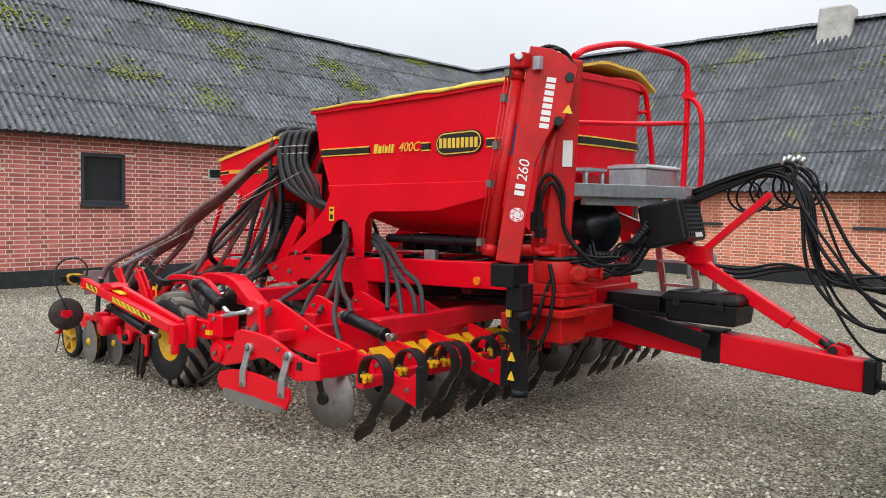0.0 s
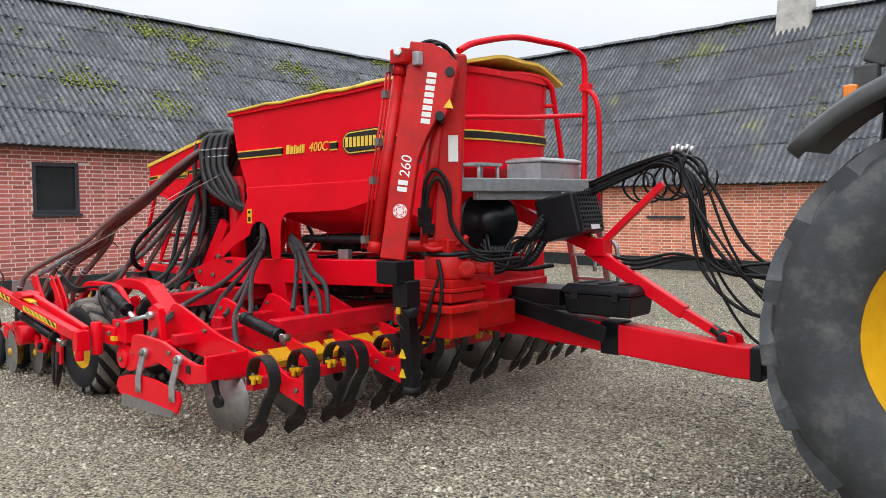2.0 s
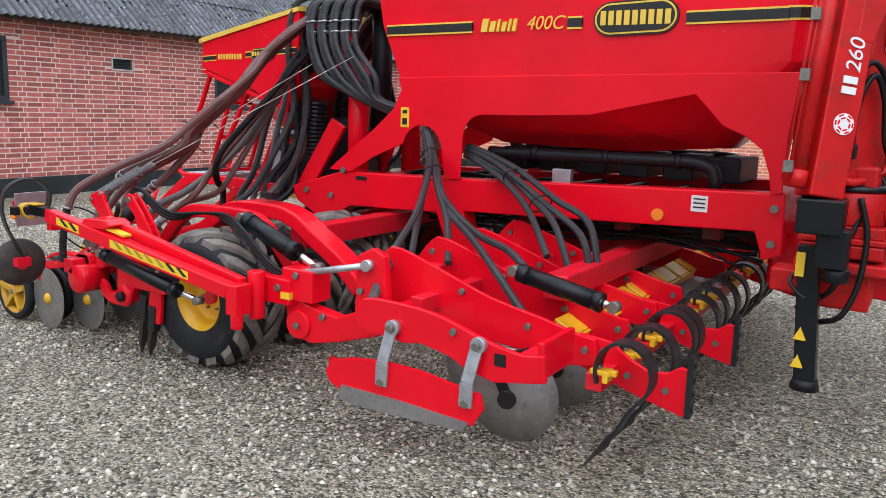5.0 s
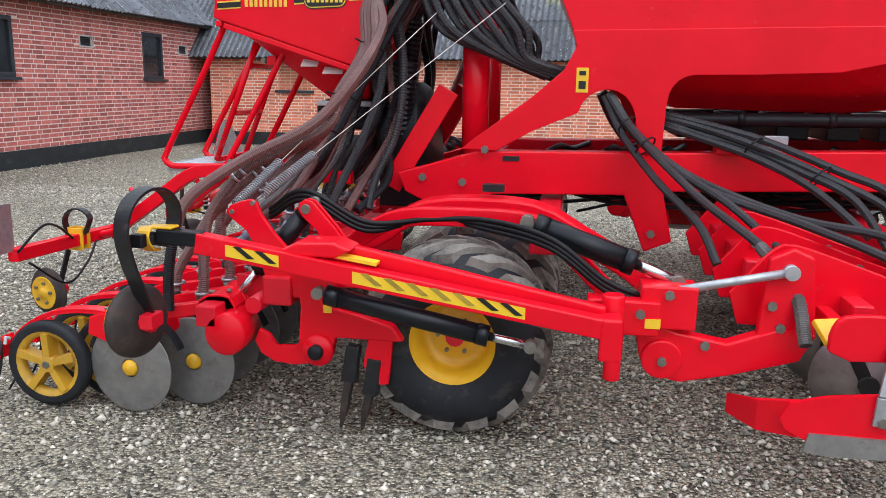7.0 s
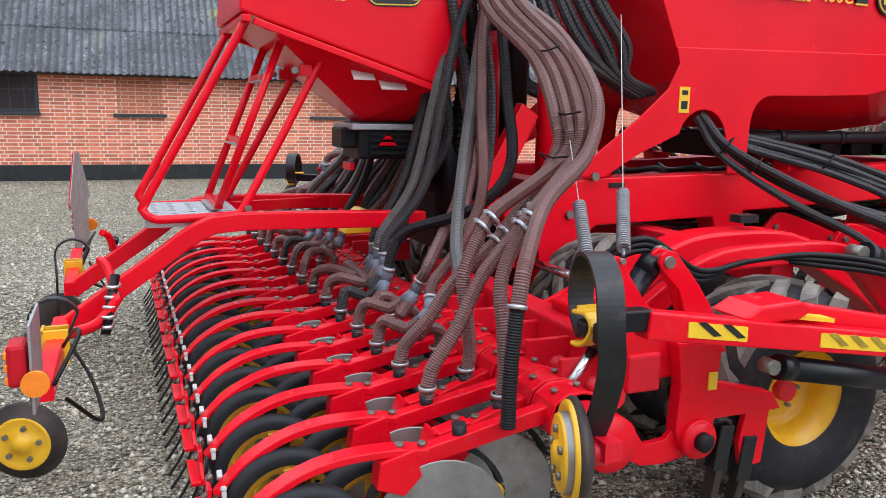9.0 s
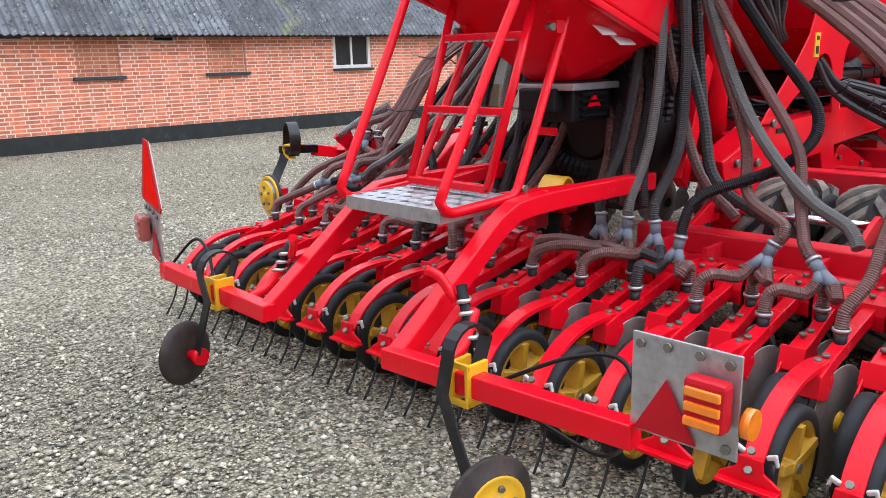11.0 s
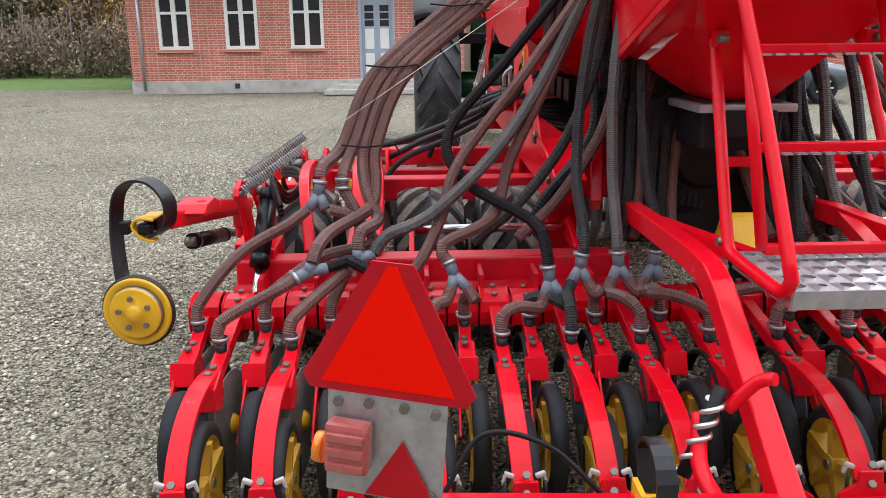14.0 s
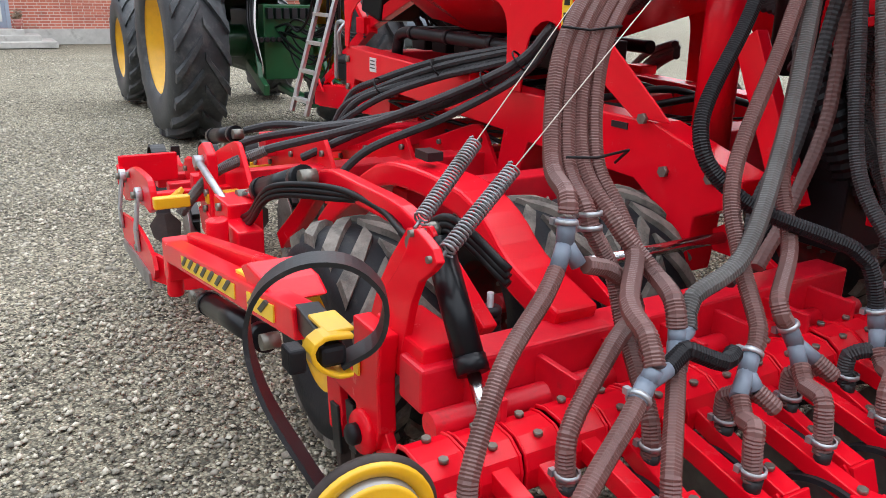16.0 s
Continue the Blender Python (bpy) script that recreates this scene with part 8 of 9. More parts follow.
# ---- loading crane ----
def crane():
    lat_c = V((0.79, 0.61, 0)).normalized()
    c = thing("loading_crane", "folded red hydraulic loading crane mounted on the drill", "crane", at=(0, 0, 0))
    bm = B()
    box(bm, (1.25, -1.01, 0.93), (0.32, 0.32, 0.06))
    box(bm, (1.25, -1.01, 0.86), (0.36, 0.36, 0.05))
    box(bm, (1.24, -0.99, 0.76), (0.27, 0.27, 0.18))
    box(bm, (1.08, -1.16, 0.79), (0.18, 0.16, 0.10))
    box(bm, (1.16, -0.62, 0.76), (0.22, 0.60, 0.16))
    part("base_block", bm, RED_CRANE, c, "square red base block", bevel=0.01)
    bm = B()
    box(bm, (1.25, -1.01, 0.975), (0.35, 0.33, 0.025))
    box(bm, (1.25, -1.01, 1.012), (0.31, 0.29, 0.05))
    lathe(bm, [(0, 0), (0.145, 0), (0.148, 0.01), (0.148, 0.135), (0.14, 0.145), (0, 0.145)], (1.25, -1.01, 1.037), (0, 0, 1), 28)
    sb = part("slewing_base", bm, RED_CRANE, c, "stacked red slewing base", bevel=0.006)
    bm = B()
    lathe(bm, [(0, 0), (0.150, 0), (0.152, 0.006), (0.150, 0.020), (0.12, 0.028), (0, 0.028)], (1.25, -1.01, 1.182), (0, 0, 1), 28)
    part("slewing_ring", bm, BLACK, sb, "greasy black slewing ring")
    bm = B()
    cyl(bm, (1.36, -0.96, 1.10), (1.49, -0.88, 1.10), 0.035, 16)
    cyl(bm, (1.485, -0.883, 1.10), (1.505, -0.871, 1.10), 0.044, 16)
    part("slewing_motor", bm, RED_CRANE, sb, "red slewing cylinder end")
    bm = B()
    beam(bm, (1.25, -1.03, 1.16), (1.30, -0.98, 2.42), 0.16, 0.17, lat_c, 0.12, 0.14)
    box(bm, (1.255, -1.025, 1.24), (0.20, 0.20, 0.10))
    col = part("column", bm, RED_CRANE, c, "red crane column", bevel=0.015)
    bm = B()
    cyl(bm, (1.24, -1.07, 1.50), (1.30, -0.96, 1.50), 0.03, 16)
    part("pin", bm, BLACK, col)
    # boom, folded down: wide head, tapering to the foot
    lat = V((0.79, 0.61, 0)).normalized()
    p1, p0 = V((1.17, -1.24, 2.46)) + lat * 0.072, V((1.11, -1.46, 1.17)) + lat * 0.072
    bm = B()
    ax = (p0 - p1).normalized()
    lat = (lat - ax * lat.dot(ax)).normalized()
    nrm = ax.cross(lat)
    out = nrm if nrm.y < 0 else -nrm
    rings = []
    for f, wl, wr, t in ((0.0, 0.072, 0.072, 0.06), (0.5, 0.072, 0.072, 0.06), (1.0, 0.072, 0.072, 0.06)):
        p = p1 + (p0 - p1) * f
        rings.append([p - lat * wl + nrm * t, p + lat * wr + nrm * t, p + lat * wr - nrm * t, p - lat * wl - nrm * t])
    quadmesh(bm, rings, caps=True)
    # knee plate that widens towards the column
    knee = [(0.0, 0.06), (0.03, 0.15), (0.10, 0.235), (0.20, 0.225), (0.36, 0.215), (0.42, 0.20), (0.45, 0.15), (0.55, 0.11), (0.70, 0.072), (0.70, 0.0), (0.0, 0.0)]
    for e0, e1 in ((0.045, 0.062), (-0.062, -0.045)):
        quadmesh(bm, [[p1 + ax * u_ + lat * v_ + out * e0 for u_, v_ in knee], [p1 + ax * u_ + lat * v_ + out * e1 for u_, v_ in knee]], caps=True)
    boom = part("boom", bm, RED_CRANE, c, "long red boom with a wide knee plate, folded down", bevel=0.008)
    for u_, v_ in ((0.16, 0.19), (0.43, 0.165)):
        bm = B()
        cyl(bm, p1 + ax * u_ + lat * v_ - out * 0.07, p1 + ax * u_ + lat * v_ + out * 0.078, 0.028, 16)
        part("knee_pin", bm, BLACK, boom)
    # cylinder beside the boom
    q1 = p1 + ax * 0.16 - lat * 0.118 + out * 0.02
    q0 = p0 - ax * 0.04 - lat * 0.118 + out * 0.02
    bm = B()
    cyl(bm, q1, q0, 0.035, 18)
    cyl(bm, q1 - ax * 0.015, q1 + ax * 0.05, 0.042, 18)
    cyl(bm, q0 - ax * 0.05, q0 + ax * 0.015, 0.042, 18)
    part("outer_cylinder", bm, RED_CRANE, c, "round red hydraulic cylinder along the boom")
    for k in range(2):
        e = -lat * (0.048 + 0.02 * k) + out * 0.03
        bm = B()
        tube(bm, [q1 + e, q0 + e], 0.007, 6)
        part("oil_pipe", bm, RED_CRANE, c)
    for f in (0.02, 0.16, 0.42, 0.63, 0.95):
        bm = B()
        e = q1 + (q0 - q1) * f - lat * 0.058 + out * 0.035
        box(bm, e, (0.035, 0.035, 0.045))
        part("pipe_fitting", bm, BOLT, c)
    # valve head
    bm = B()
    box(bm, p1 + ax * 0.10 - lat * 0.11 + out * 0.05, (0.11, 0.10, 0.09))
    part("valve_block", bm, RED_CRANE, c, bevel=0.01)
    bm = B()
    box(bm, p1 + ax * 0.11 - lat * 0.01 + out * 0.09, (0.05, 0.045, 0.08))
    part("valve_cap", bm, GALV, c, bevel=0.005)
    bm = B()
    cyl(bm, p1 + ax * 0.09 - lat * 0.13 + out * 0.09, p1 + ax * 0.09 - lat * 0.13 + out * 0.125, 0.026, 12)
    part("valve_cap", bm, GALV, c, bevel=0.005)
    # stickers: plain light bars for the maker's name, readable type number
    rot = Matrix((lat, -ax, out)).transposed().to_4x4()
    bm = B()
    for k in range(8):
        o = p1 + ax * (0.19 + 0.040 * k) + lat * 0.085 + out * 0.064
        pts = [o + lat * a + ax * b for a, b in ((-0.028, -0.015), (0.028, -0.015), (0.028, 0.014), (-0.028, 0.014))]
        quadmesh(bm, [pts, [p - out * 0.006 for p in pts]], caps=True)
    part("lettering", bm, WHITE, boom, "white maker's lettering as plain bars")
    tx = bpy.data.curves.new("lettering", 'FONT')
    tx.body = "260"
    tx.size = 0.088
    tx.shear = 0.15
    tx.extrude = 0.002
    tx.materials.append(WHITE)
    to = new("lettering", tx)
    to.parent = boom
    base = p1 + ax * 0.82 + lat * 0.035 + out * 0.063
    rx = -ax
    ry = -lat
    to.matrix_basis = Matrix.Translation(base) @ Matrix((rx, ry, rx.cross(ry))).transposed().to_4x4()
    bm = B()
    for k in range(2):
        o = p1 + ax * (0.85 + 0.04 * k) + lat * 0.005 + out * 0.066
        pts = [o + lat * a + ax * b for a, b in ((-0.03, -0.014), (0.028, -0.014), (0.028, 0.014), (-0.03, 0.014))]
        quadmesh(bm, [pts, [p - out * 0.006 for p in pts]], caps=True)
    o = p1 + ax * 1.02 + lat * 0.01 + out * 0.0605
    disc = [o + (lat * math.cos(6.28 * k / 20) + ax * math.sin(6.28 * k / 20)) * 0.042 for k in range(20)]
    quadmesh(bm, [disc, [p + out * 0.004 for p in disc]], caps=True)
    part("emblem", bm, WHITE, boom, "round white emblem")
    bm = B()
    o = p1 + ax * 1.02 + lat * 0.01 + out * 0.0635
    for r_, a0 in ((0.032, 0.0), (0.02, 1.2)):
        for k in range(6):
            a = a0 + k * 1.047
            d = lat * math.cos(a) + ax * math.sin(a)
            e = -lat * math.sin(a) + ax * math.cos(a)
            pts = [o + d * r_ - e * 0.008, o + d * (r_ + 0.006) - e * 0.008, o + d * (r_ + 0.006) + e * 0.010, o + d * r_ + e * 0.010]
            quadmesh(bm, [pts, [p + out * 0.003 for p in pts]], caps=True)
    part("emblem_mark", bm, RED, boom)
    bm = B()
    o = V((1.34, -1.055, 2.13))
    tr_ = [p1 + ax * (0.35 + b_) + lat * (0.21 + a_) + out * 0.0625 for a_, b_ in ((-0.03, 0.025), (0.03, 0.025), (0.0, -0.03))]
    quadmesh(bm, [tr_, [p + out * 0.003 for p in tr_]], caps=True)
    w = part("warning_sticker", bm, STICKER_Y, boom, "yellow warning triangle sticker")
    bm = B()
    box(bm, V((1.275, -1.005, 1.84)) + lat_c.cross(V((0, 0, 1))) * 0.079 + lat_c * 0.02, (0.06, 0.004, 0.16), Matrix((lat_c, lat_c.cross(V((0, 0, 1))), V((0, 0, 1)))).transposed())
    part("load_chart", bm, WHITE, col)
    # lower end: black hook block and support leg
    bm = B()
    box(bm, p0 + V((0.02, 0.0, -0.07)), (0.17, 0.16, 0.14))
    box(bm, p0 + V((0.07, 0.04, -0.20)), (0.12, 0.12, 0.16))
    lathe(bm, [(0.0, 0), (0.05, 0), (0.055, 0.03), (0.05, 0.06), (0, 0.06)], p0 + V((0.09, 0.05, -0.34)), (0, 0, 1), 12)
    part("hook_block", bm, BLACK, c, "black hook block at the boom's end", bevel=0.008)
    bm = B()
    beam(bm, (1.14, -1.27, 0.96), (1.18, -1.28, 0.38), 0.085, 0.08, (0, 1, 0))
    leg = part("support_leg", bm, BLACK, c, "black telescopic support leg", bevel=0.005)
    bm = B()
    cyl(bm, (1.18, -1.28, 0.34), (1.18, -1.28, 0.385), 0.06, 18, 0.05)
    part("foot", bm, PLASTIC, leg)
    bm = B()
    tube(bm, smooth_line([(1.10, -1.26, 0.84), (1.08, -1.30, 0.80), (1.14, -1.31, 0.74), (1.18, -1.29, 0.76)], 0.02), 0.008, 6)
    part("handle", bm, DARKSTEEL, leg)
    bm = B()
    for z in (0.83, 0.56, 0.44):
        prism(bm, [(1.10 + 0.02, z), (1.17 + 0.0, z), (1.145, z + 0.055)] if z < 0.8 else [(1.10, z), (1.135, z), (1.135, z + 0.10), (1.10, z + 0.10)], -1.33, -1.31)
    part("warning_sticker", bm, STICKER_Y, leg)
    # inner ram and oil hoses
    bm = B()
    cyl(bm, (1.26, -1.12, 2.0), (1.20, -1.16, 1.40), 0.042, 16)
    cyl(bm, (1.20, -1.16, 1.40), (1.19, -1.17, 1.24), 0.026, 12)
    cyl(bm, (1.10, -1.22, 1.24), (1.26, -1.10, 1.24), 0.035, 14)
    part("inner_ram", bm, RED_CRANE, c)
    bm = B()
    box(bm, (1.22, -1.19, 1.42), (0.07, 0.06, 0.12))
    box(bm, (1.24, -1.18, 1.35), (0.05, 0.07, 0.06))
    part("check_valve", bm, PLASTIC, c, bevel=0.006)
    hoses = [[(1.16, -1.26, 2.37), (1.20, -1.24, 2.44), (1.27, -1.18, 2.48), (1.34, -1.12, 2.44), (1.36, -1.10, 2.32)],
             [(1.14, -1.28, 2.36), (1.14, -1.28, 2.42), (1.20, -1.25, 2.43), (1.33, -1.14, 2.46), (1.38, -1.08, 2.36), (1.36, -1.10, 2.28)],
             [(1.22, -1.21, 1.42), (1.24, -1.20, 1.64), (1.29, -1.16, 1.71), (1.35, -1.11, 1.60), (1.36, -1.10, 1.38), (1.46, -1.02, 1.22), (1.58, -0.80, 1.20)],
             [(1.24, -1.21, 1.40), (1.26, -1.20, 1.58), (1.30, -1.16, 1.66), (1.34, -1.12, 1.56), (1.37, -1.09, 1.36), (1.50, -0.98, 1.17), (1.62, -0.74, 1.16)],
             [(1.30, -1.16, 1.16), (1.34, -1.17, 1.0), (1.33, -1.20, 0.80), (1.28, -1.22, 0.66), (1.20, -1.20, 0.62)],
             [(1.55, -0.85, 1.18), (1.36, -1.08, 1.16), (1.28, -1.16, 1.0), (1.24, -1.22, 0.78), (1.10, -1.16, 0.66)]]
    for h in hoses:
        bm = B()
        tube(bm, smooth_line(h, 0.025), 0.0125, 8)
        part("oil_hose", bm, HYDR, c, "black oil hose")
    bm = B()
    lathe(bm, [(0, 0), (0.05, 0), (0.055, 0.01), (0.055, 0.05), (0.035, 0.055), (0.035, 0.07), (0, 0.07)], (1.40, -1.0, 1.10), (0.6, -0.8, 0), 8, smooth=False)
    tube(bm, smooth_line([(1.20, -1.18, 1.25), (1.26, -1.16, 1.22), (1.36, -1.02, 1.26), (1.38, -0.98, 1.30)], 0.02), 0.018, 8)
    part("oil_cap", bm, RED_CRANE, c)
    # blue-labelled pair of rods on the boom's rear
    bm = B()
    for k, e in enumerate((0.0, 0.11)):
        o = p1 + ax * (0.55 + 0.05 * k) - out * 0.08 + lat * (e - 0.06)
        pts = [o + lat * a + ax * b for a, b in ((-0.03, -0.10), (0.03, -0.10), (0.03, 0.10), (-0.03, 0.10))]
        quadmesh(bm, [pts, [p - out * 0.004 for p in pts]], caps=True)
    part("blue_sticker", bm, BLUE, boom, "blue sticker with fine print")


crane()


# ---- hose harness from the drawbar to the tractor ----
def harness():
    rnd = random.Random(21)
    h = thing("hose_bundle", "tangled bundle of black hydraulic hoses running to the tractor", "hose bundle", at=(0, 0, 0))
    for k in range(11):
        a = rnd.uniform(-0.06, 0.06)
        b = rnd.uniform(-0.08, 0.08)
        sag = rnd.uniform(0.65, 1.15)
        pts = [(1.70, -0.02 + a, 1.60 + b * 0.5), (2.0, 0.02 + a, 1.72 + b * 0.4), (2.28 + b, a, 1.78 + b * 0.4), (2.42 + a, a * 1.5, 1.62), (2.60 + a + b, -0.02 + a * 2, 1.20 + b), (2.88 + b, a * 2, sag), (3.2, a + 0.05, sag + 0.05), (3.55, 0.05 + a, 1.05 + b)]
        bm = B()
        tube(bm, smooth_line(pts, 0.04), 0.0095 + 0.003 * (k % 3 == 0), 8)
        part("hydraulic_hose", bm, HYDR, h)
    for k in range(3):
        c = V((2.02 + 0.16 * k, -0.04, 1.60 + 0.03 * k))
        r = 0.10 + 0.015 * k
        loop = [c + V((math.cos(a * 0.3) * r, 0.02 * math.sin(a * 0.5) + 0.006 * a, math.sin(a * 0.3) * r)) for a in range(44)]
        bm = B()
        tube(bm, loop, 0.008, 7)
        part("coiled_cable", bm, HYDR, h)
    for k in range(3):
        bm = B()
        tube(bm, smooth_line([(1.70, 0.03, 1.16 - 0.02 * k), (2.0, 0.0, 1.12 - 0.03 * k), (2.3, 0.02, 1.17 - 0.02 * k), (2.6, 0.0, 1.10 + 0.02 * k), (3.0, 0.03, 1.02), (3.5, 0.08, 1.05)], 0.04), 0.010, 7)
        part("control_cable", bm, HYDR, h)
    bm = B()
    for k in range(5):
        p = V((2.28 + 0.02 * k, -0.05 + 0.025 * k, 1.80 + 0.012 * (k % 2)))
        cyl(bm, p, p + V((0.02, 0.0, 0.05)), 0.013, 8)
    part("hose_coupling", bm, ALU, h)


harness()


# ---- seed hoses ----
def hose(pts, r, m_, parent=drill, rib=0.0, name="seed_hose", label="", pitch=0.0082, n=8, step=0.03):
    bm = B()
    tube(bm, smooth_line(pts, step), r, n, rib=rib, pitch=pitch)
    return part(name, bm, m_, parent, label)


def clamp_ring(bm, p, d, r):
    p, d = V(p), V(d).normalized()
    lathe(bm, [(r, -0.006), (r + 0.005, -0.006), (r + 0.005, 0.006), (r, 0.006)], p, d, 12)
    u = d.orthogonal().normalized()
    box(bm, p + u * (r + 0.008), (0.014, 0.014, 0.016))


def wing_hoses(s):
    side = V((0, s, 0))

    def boot(row):
        k = 31 - row if s > 0 else row
        return V((-2.92 if k % 2 else -3.107, coulter_y(k), 0.47))

    def down(start, mids, row, m_=HOSE_BROWN):
        p = boot(row)
        hose([start] + mids + [p + V((0.012, 0, 0.075)), p - V((0, 0, 0.01))], 0.0215, m_, rib=0.0024, label="brown ribbed seed hose" if m_ is HOSE_BROWN else "dark ribbed seed hose")
        bm = B()
        clamp_ring(bm, p + V((0, 0, 0.02)), (0, 0, 1), 0.025)
        part("hose_clip", bm, GALV, drill)

    def bundle(i, low, m_=HOSE_BROWN):
        """A hose of the outer bundle, from its lower end up to the distributor."""
        e = 0.048 * i
        up = [(-2.45, 1.50 - e, 1.08), (-2.31, 1.37 - e, 1.36), (-2.16, 1.04 - e, 1.64), (-2.08, 0.62 - e * 0.6, 2.0), (-1.96, 0.28, 2.17)] if s > 0 else \
             [(-2.47 - 0.2 * e, 1.47 - e, 1.18), (-2.40 - 0.5 * e, 1.42 - e, 1.31), (-2.33 - 0.6 * e, 1.14 - e, 1.54), (-2.40 - 0.6 * e, 0.82 - e, 1.78), (-2.36, 0.50 - e * 0.5, 2.02), (-2.16, 0.28, 2.18)]
        hose(low + [V((x, Y(s, d), z)) for x, d, z in up], 0.0235, m_, rib=0.0024, label="brown ribbed seed hose")

    def stem_fork(p, row):
        """A fork whose stem points to a coulter; gives the ends of its two arms, the outer one first."""
        d = (boot(row) + V((0, 0, 0.07)) - p).normalized()
        part_fork(p, d, V((-0.25, s * 0.85, 0.35)))
        down(p + d * 0.05, [p + d * 0.11], row)
        arm = [p - d * 0.055 + V((-0.25, s * 0.85, 0.35)) * q + V((-0.018, 0, 0)) for q in (0.033, -0.033)]
        return arm[0], arm[1], -d

    if s > 0:
        f1 = V((-2.63, Y(s, 1.585), 0.91))
        part_fork(f1, V((0.12, -s * 0.10, 0.9)).normalized(), side)
        down(f1 + V((-0.03, s * 0.045, -0.055)), [f1 + V((-0.07, s * 0.11, -0.10)), f1.lerp(boot(0), 0.6) + V((0, s * 0.03, 0.07))], 0)
        down(f1 + V((-0.03, -s * 0.045, -0.055)), [f1 + V((-0.03, -s * 0.14, -0.09)), f1 + V((-0.05, -s * 0.21, -0.19)), V((-2.80, Y(s, 1.56), 0.70)), V((-2.88, Y(s, 1.73), 0.60))], 2)
        bundle(0, [f1 + V((0.01, -0.01, 0.07)), f1 + V((0.03, -s * 0.02, 0.11))])
        # second hose, with a coupling, down behind the loop
        c2 = V((-2.61, Y(s, 1.49), 0.93))
        bundle(1, [c2, c2 + V((0.03, 0, 0.05))])
        down(c2, [c2 + V((-0.03, -s * 0.06, -0.12)), c2 + V((-0.10, -s * 0.05, -0.24))], 4)
        o2, i2, d2 = stem_fork(V((-2.955, Y(s, 1.60), 0.685)), 1)
        o3, i3, d3 = stem_fork(V((-2.87, Y(s, 1.425), 0.705)), 3)
        bundle(3, [o2, o2 + V((0.05, -s * 0.02, 0.05)), V((-2.80, Y(s, 1.52), 0.80)), V((-2.66, Y(s, 1.38), 0.86)), V((-2.56, Y(s, 1.36), 0.95))])
        bundle(2, [o3, o3 + V((0.03, -s * 0.01, 0.06)), V((-2.70, Y(s, 1.35), 0.82)), V((-2.60, Y(s, 1.40), 0.93))])
        f3 = V((-2.95, Y(s, 1.26), 0.63))
        hose([i2, i2 + V((0.02, -s * 0.07, 0.02)), V((-2.93, Y(s, 1.44), 0.715)), f3 + V((0.0, s * 0.09, 0.045)), f3 + V((0.02, s * 0.03, 0.05))], 0.021, PLASTIC, rib=0.002, label="black ribbed hose")
        grey = i3
        mid = [(f3, (5, 6)), (V((-2.93, Y(s, 1.06), 0.655)), (7, 8))]
        for q in range(2):
            bm = B()
            clamp_ring(bm, c2 + V((0.004 * q, 0, 0.035 * q)), (0.2, 0, 1), 0.026)
            part("hose_clip", bm, GALV, drill)
    else:
        # outer rows fed straight from the bundle, each with a coupling on the way
        for i, (row, cx, cd, cz) in enumerate(((1, -2.80, 1.66, 0.98), (2, -2.74, 1.58, 0.99), (3, -2.86, 1.50, 0.96), (4, -2.78, 1.44, 0.90))):
            c_ = V((cx, Y(s, cd), cz))
            bundle(i, [c_, c_ + V((0.06, -s * 0.03, 0.05))])
            p = boot(row)
            down(c_, [c_.lerp(p, 0.3) + V((-0.06, s * 0.02, 0.0)), c_.lerp(p, 0.65) + V((-0.03, s * 0.03, 0.03))], row)
            for q in range(2):
                bm = B()
                clamp_ring(bm, c_ + V((0.035 * q, 0, 0.028 * q)), (0.6, 0, 0.5), 0.026)
                part("hose_clip", bm, GALV, drill)
        grey = V((-2.90, Y(s, 1.36), 0.72))
        mid = [(V((-2.95, Y(s, 1.26), 0.63)), (5, 6)), (V((-2.93, Y(s, 1.06), 0.655)), (7, 8))]
        hose([(-2.98, Y(s, 1.955), 0.46), (-2.975, Y(s, 1.95), 0.62), (-2.95, Y(s, 1.93), 0.80)], 0.021, PLASTIC, rib=0.0024, label="black ribbed hose")
        hose([(-2.95, Y(s, 1.93), 0.79), (-2.90, Y(s, 1.88), 0.92), (-2.74, Y(s, 1.70), 1.06), (-2.50, Y(s, 1.54), 1.20), (-2.36, Y(s, 1.36), 1.40), (-2.32, Y(s, 1.02), 1.64), (-2.40, Y(s, 0.70), 1.86), (-2.2, Y(s, 0.36), 2.16)], 0.0225, HOSE_BROWN, rib=0.0024, label="brown ribbed seed hose")
        bm = B()
        clamp_ring(bm, (-2.95, Y(s, 1.93), 0.80), (0.2, 0.2, 1), 0.025)
        part("hose_clip", bm, GALV, drill)
    # long grey hose that slants up to the distributor
    hose([grey, grey + V((0.04, -s * 0.05, 0.06)), V((-2.80, Y(s, 1.14), 0.86)), V((-2.68, Y(s, 0.90), 1.06)), V((-2.56, Y(s, 0.70), 1.32)), V((-2.40, Y(s, 0.48), 1.72)), V((-2.12, Y(s, 0.26), 2.15))], 0.023, HOSE_GREY, rib=0.0024, label="pale grey ribbed seed hose")
    forks = mid + [(V((-2.93, Y(s, 0.70), 0.625)), (9, 10)), (V((-2.90, Y(s, 0.58), 0.665)), (11, 12)), (V((-2.88, Y(s, 0.43), 0.665)), (13, 14)), (V((-2.86, Y(s, 0.29), 0.66)), (15,))]
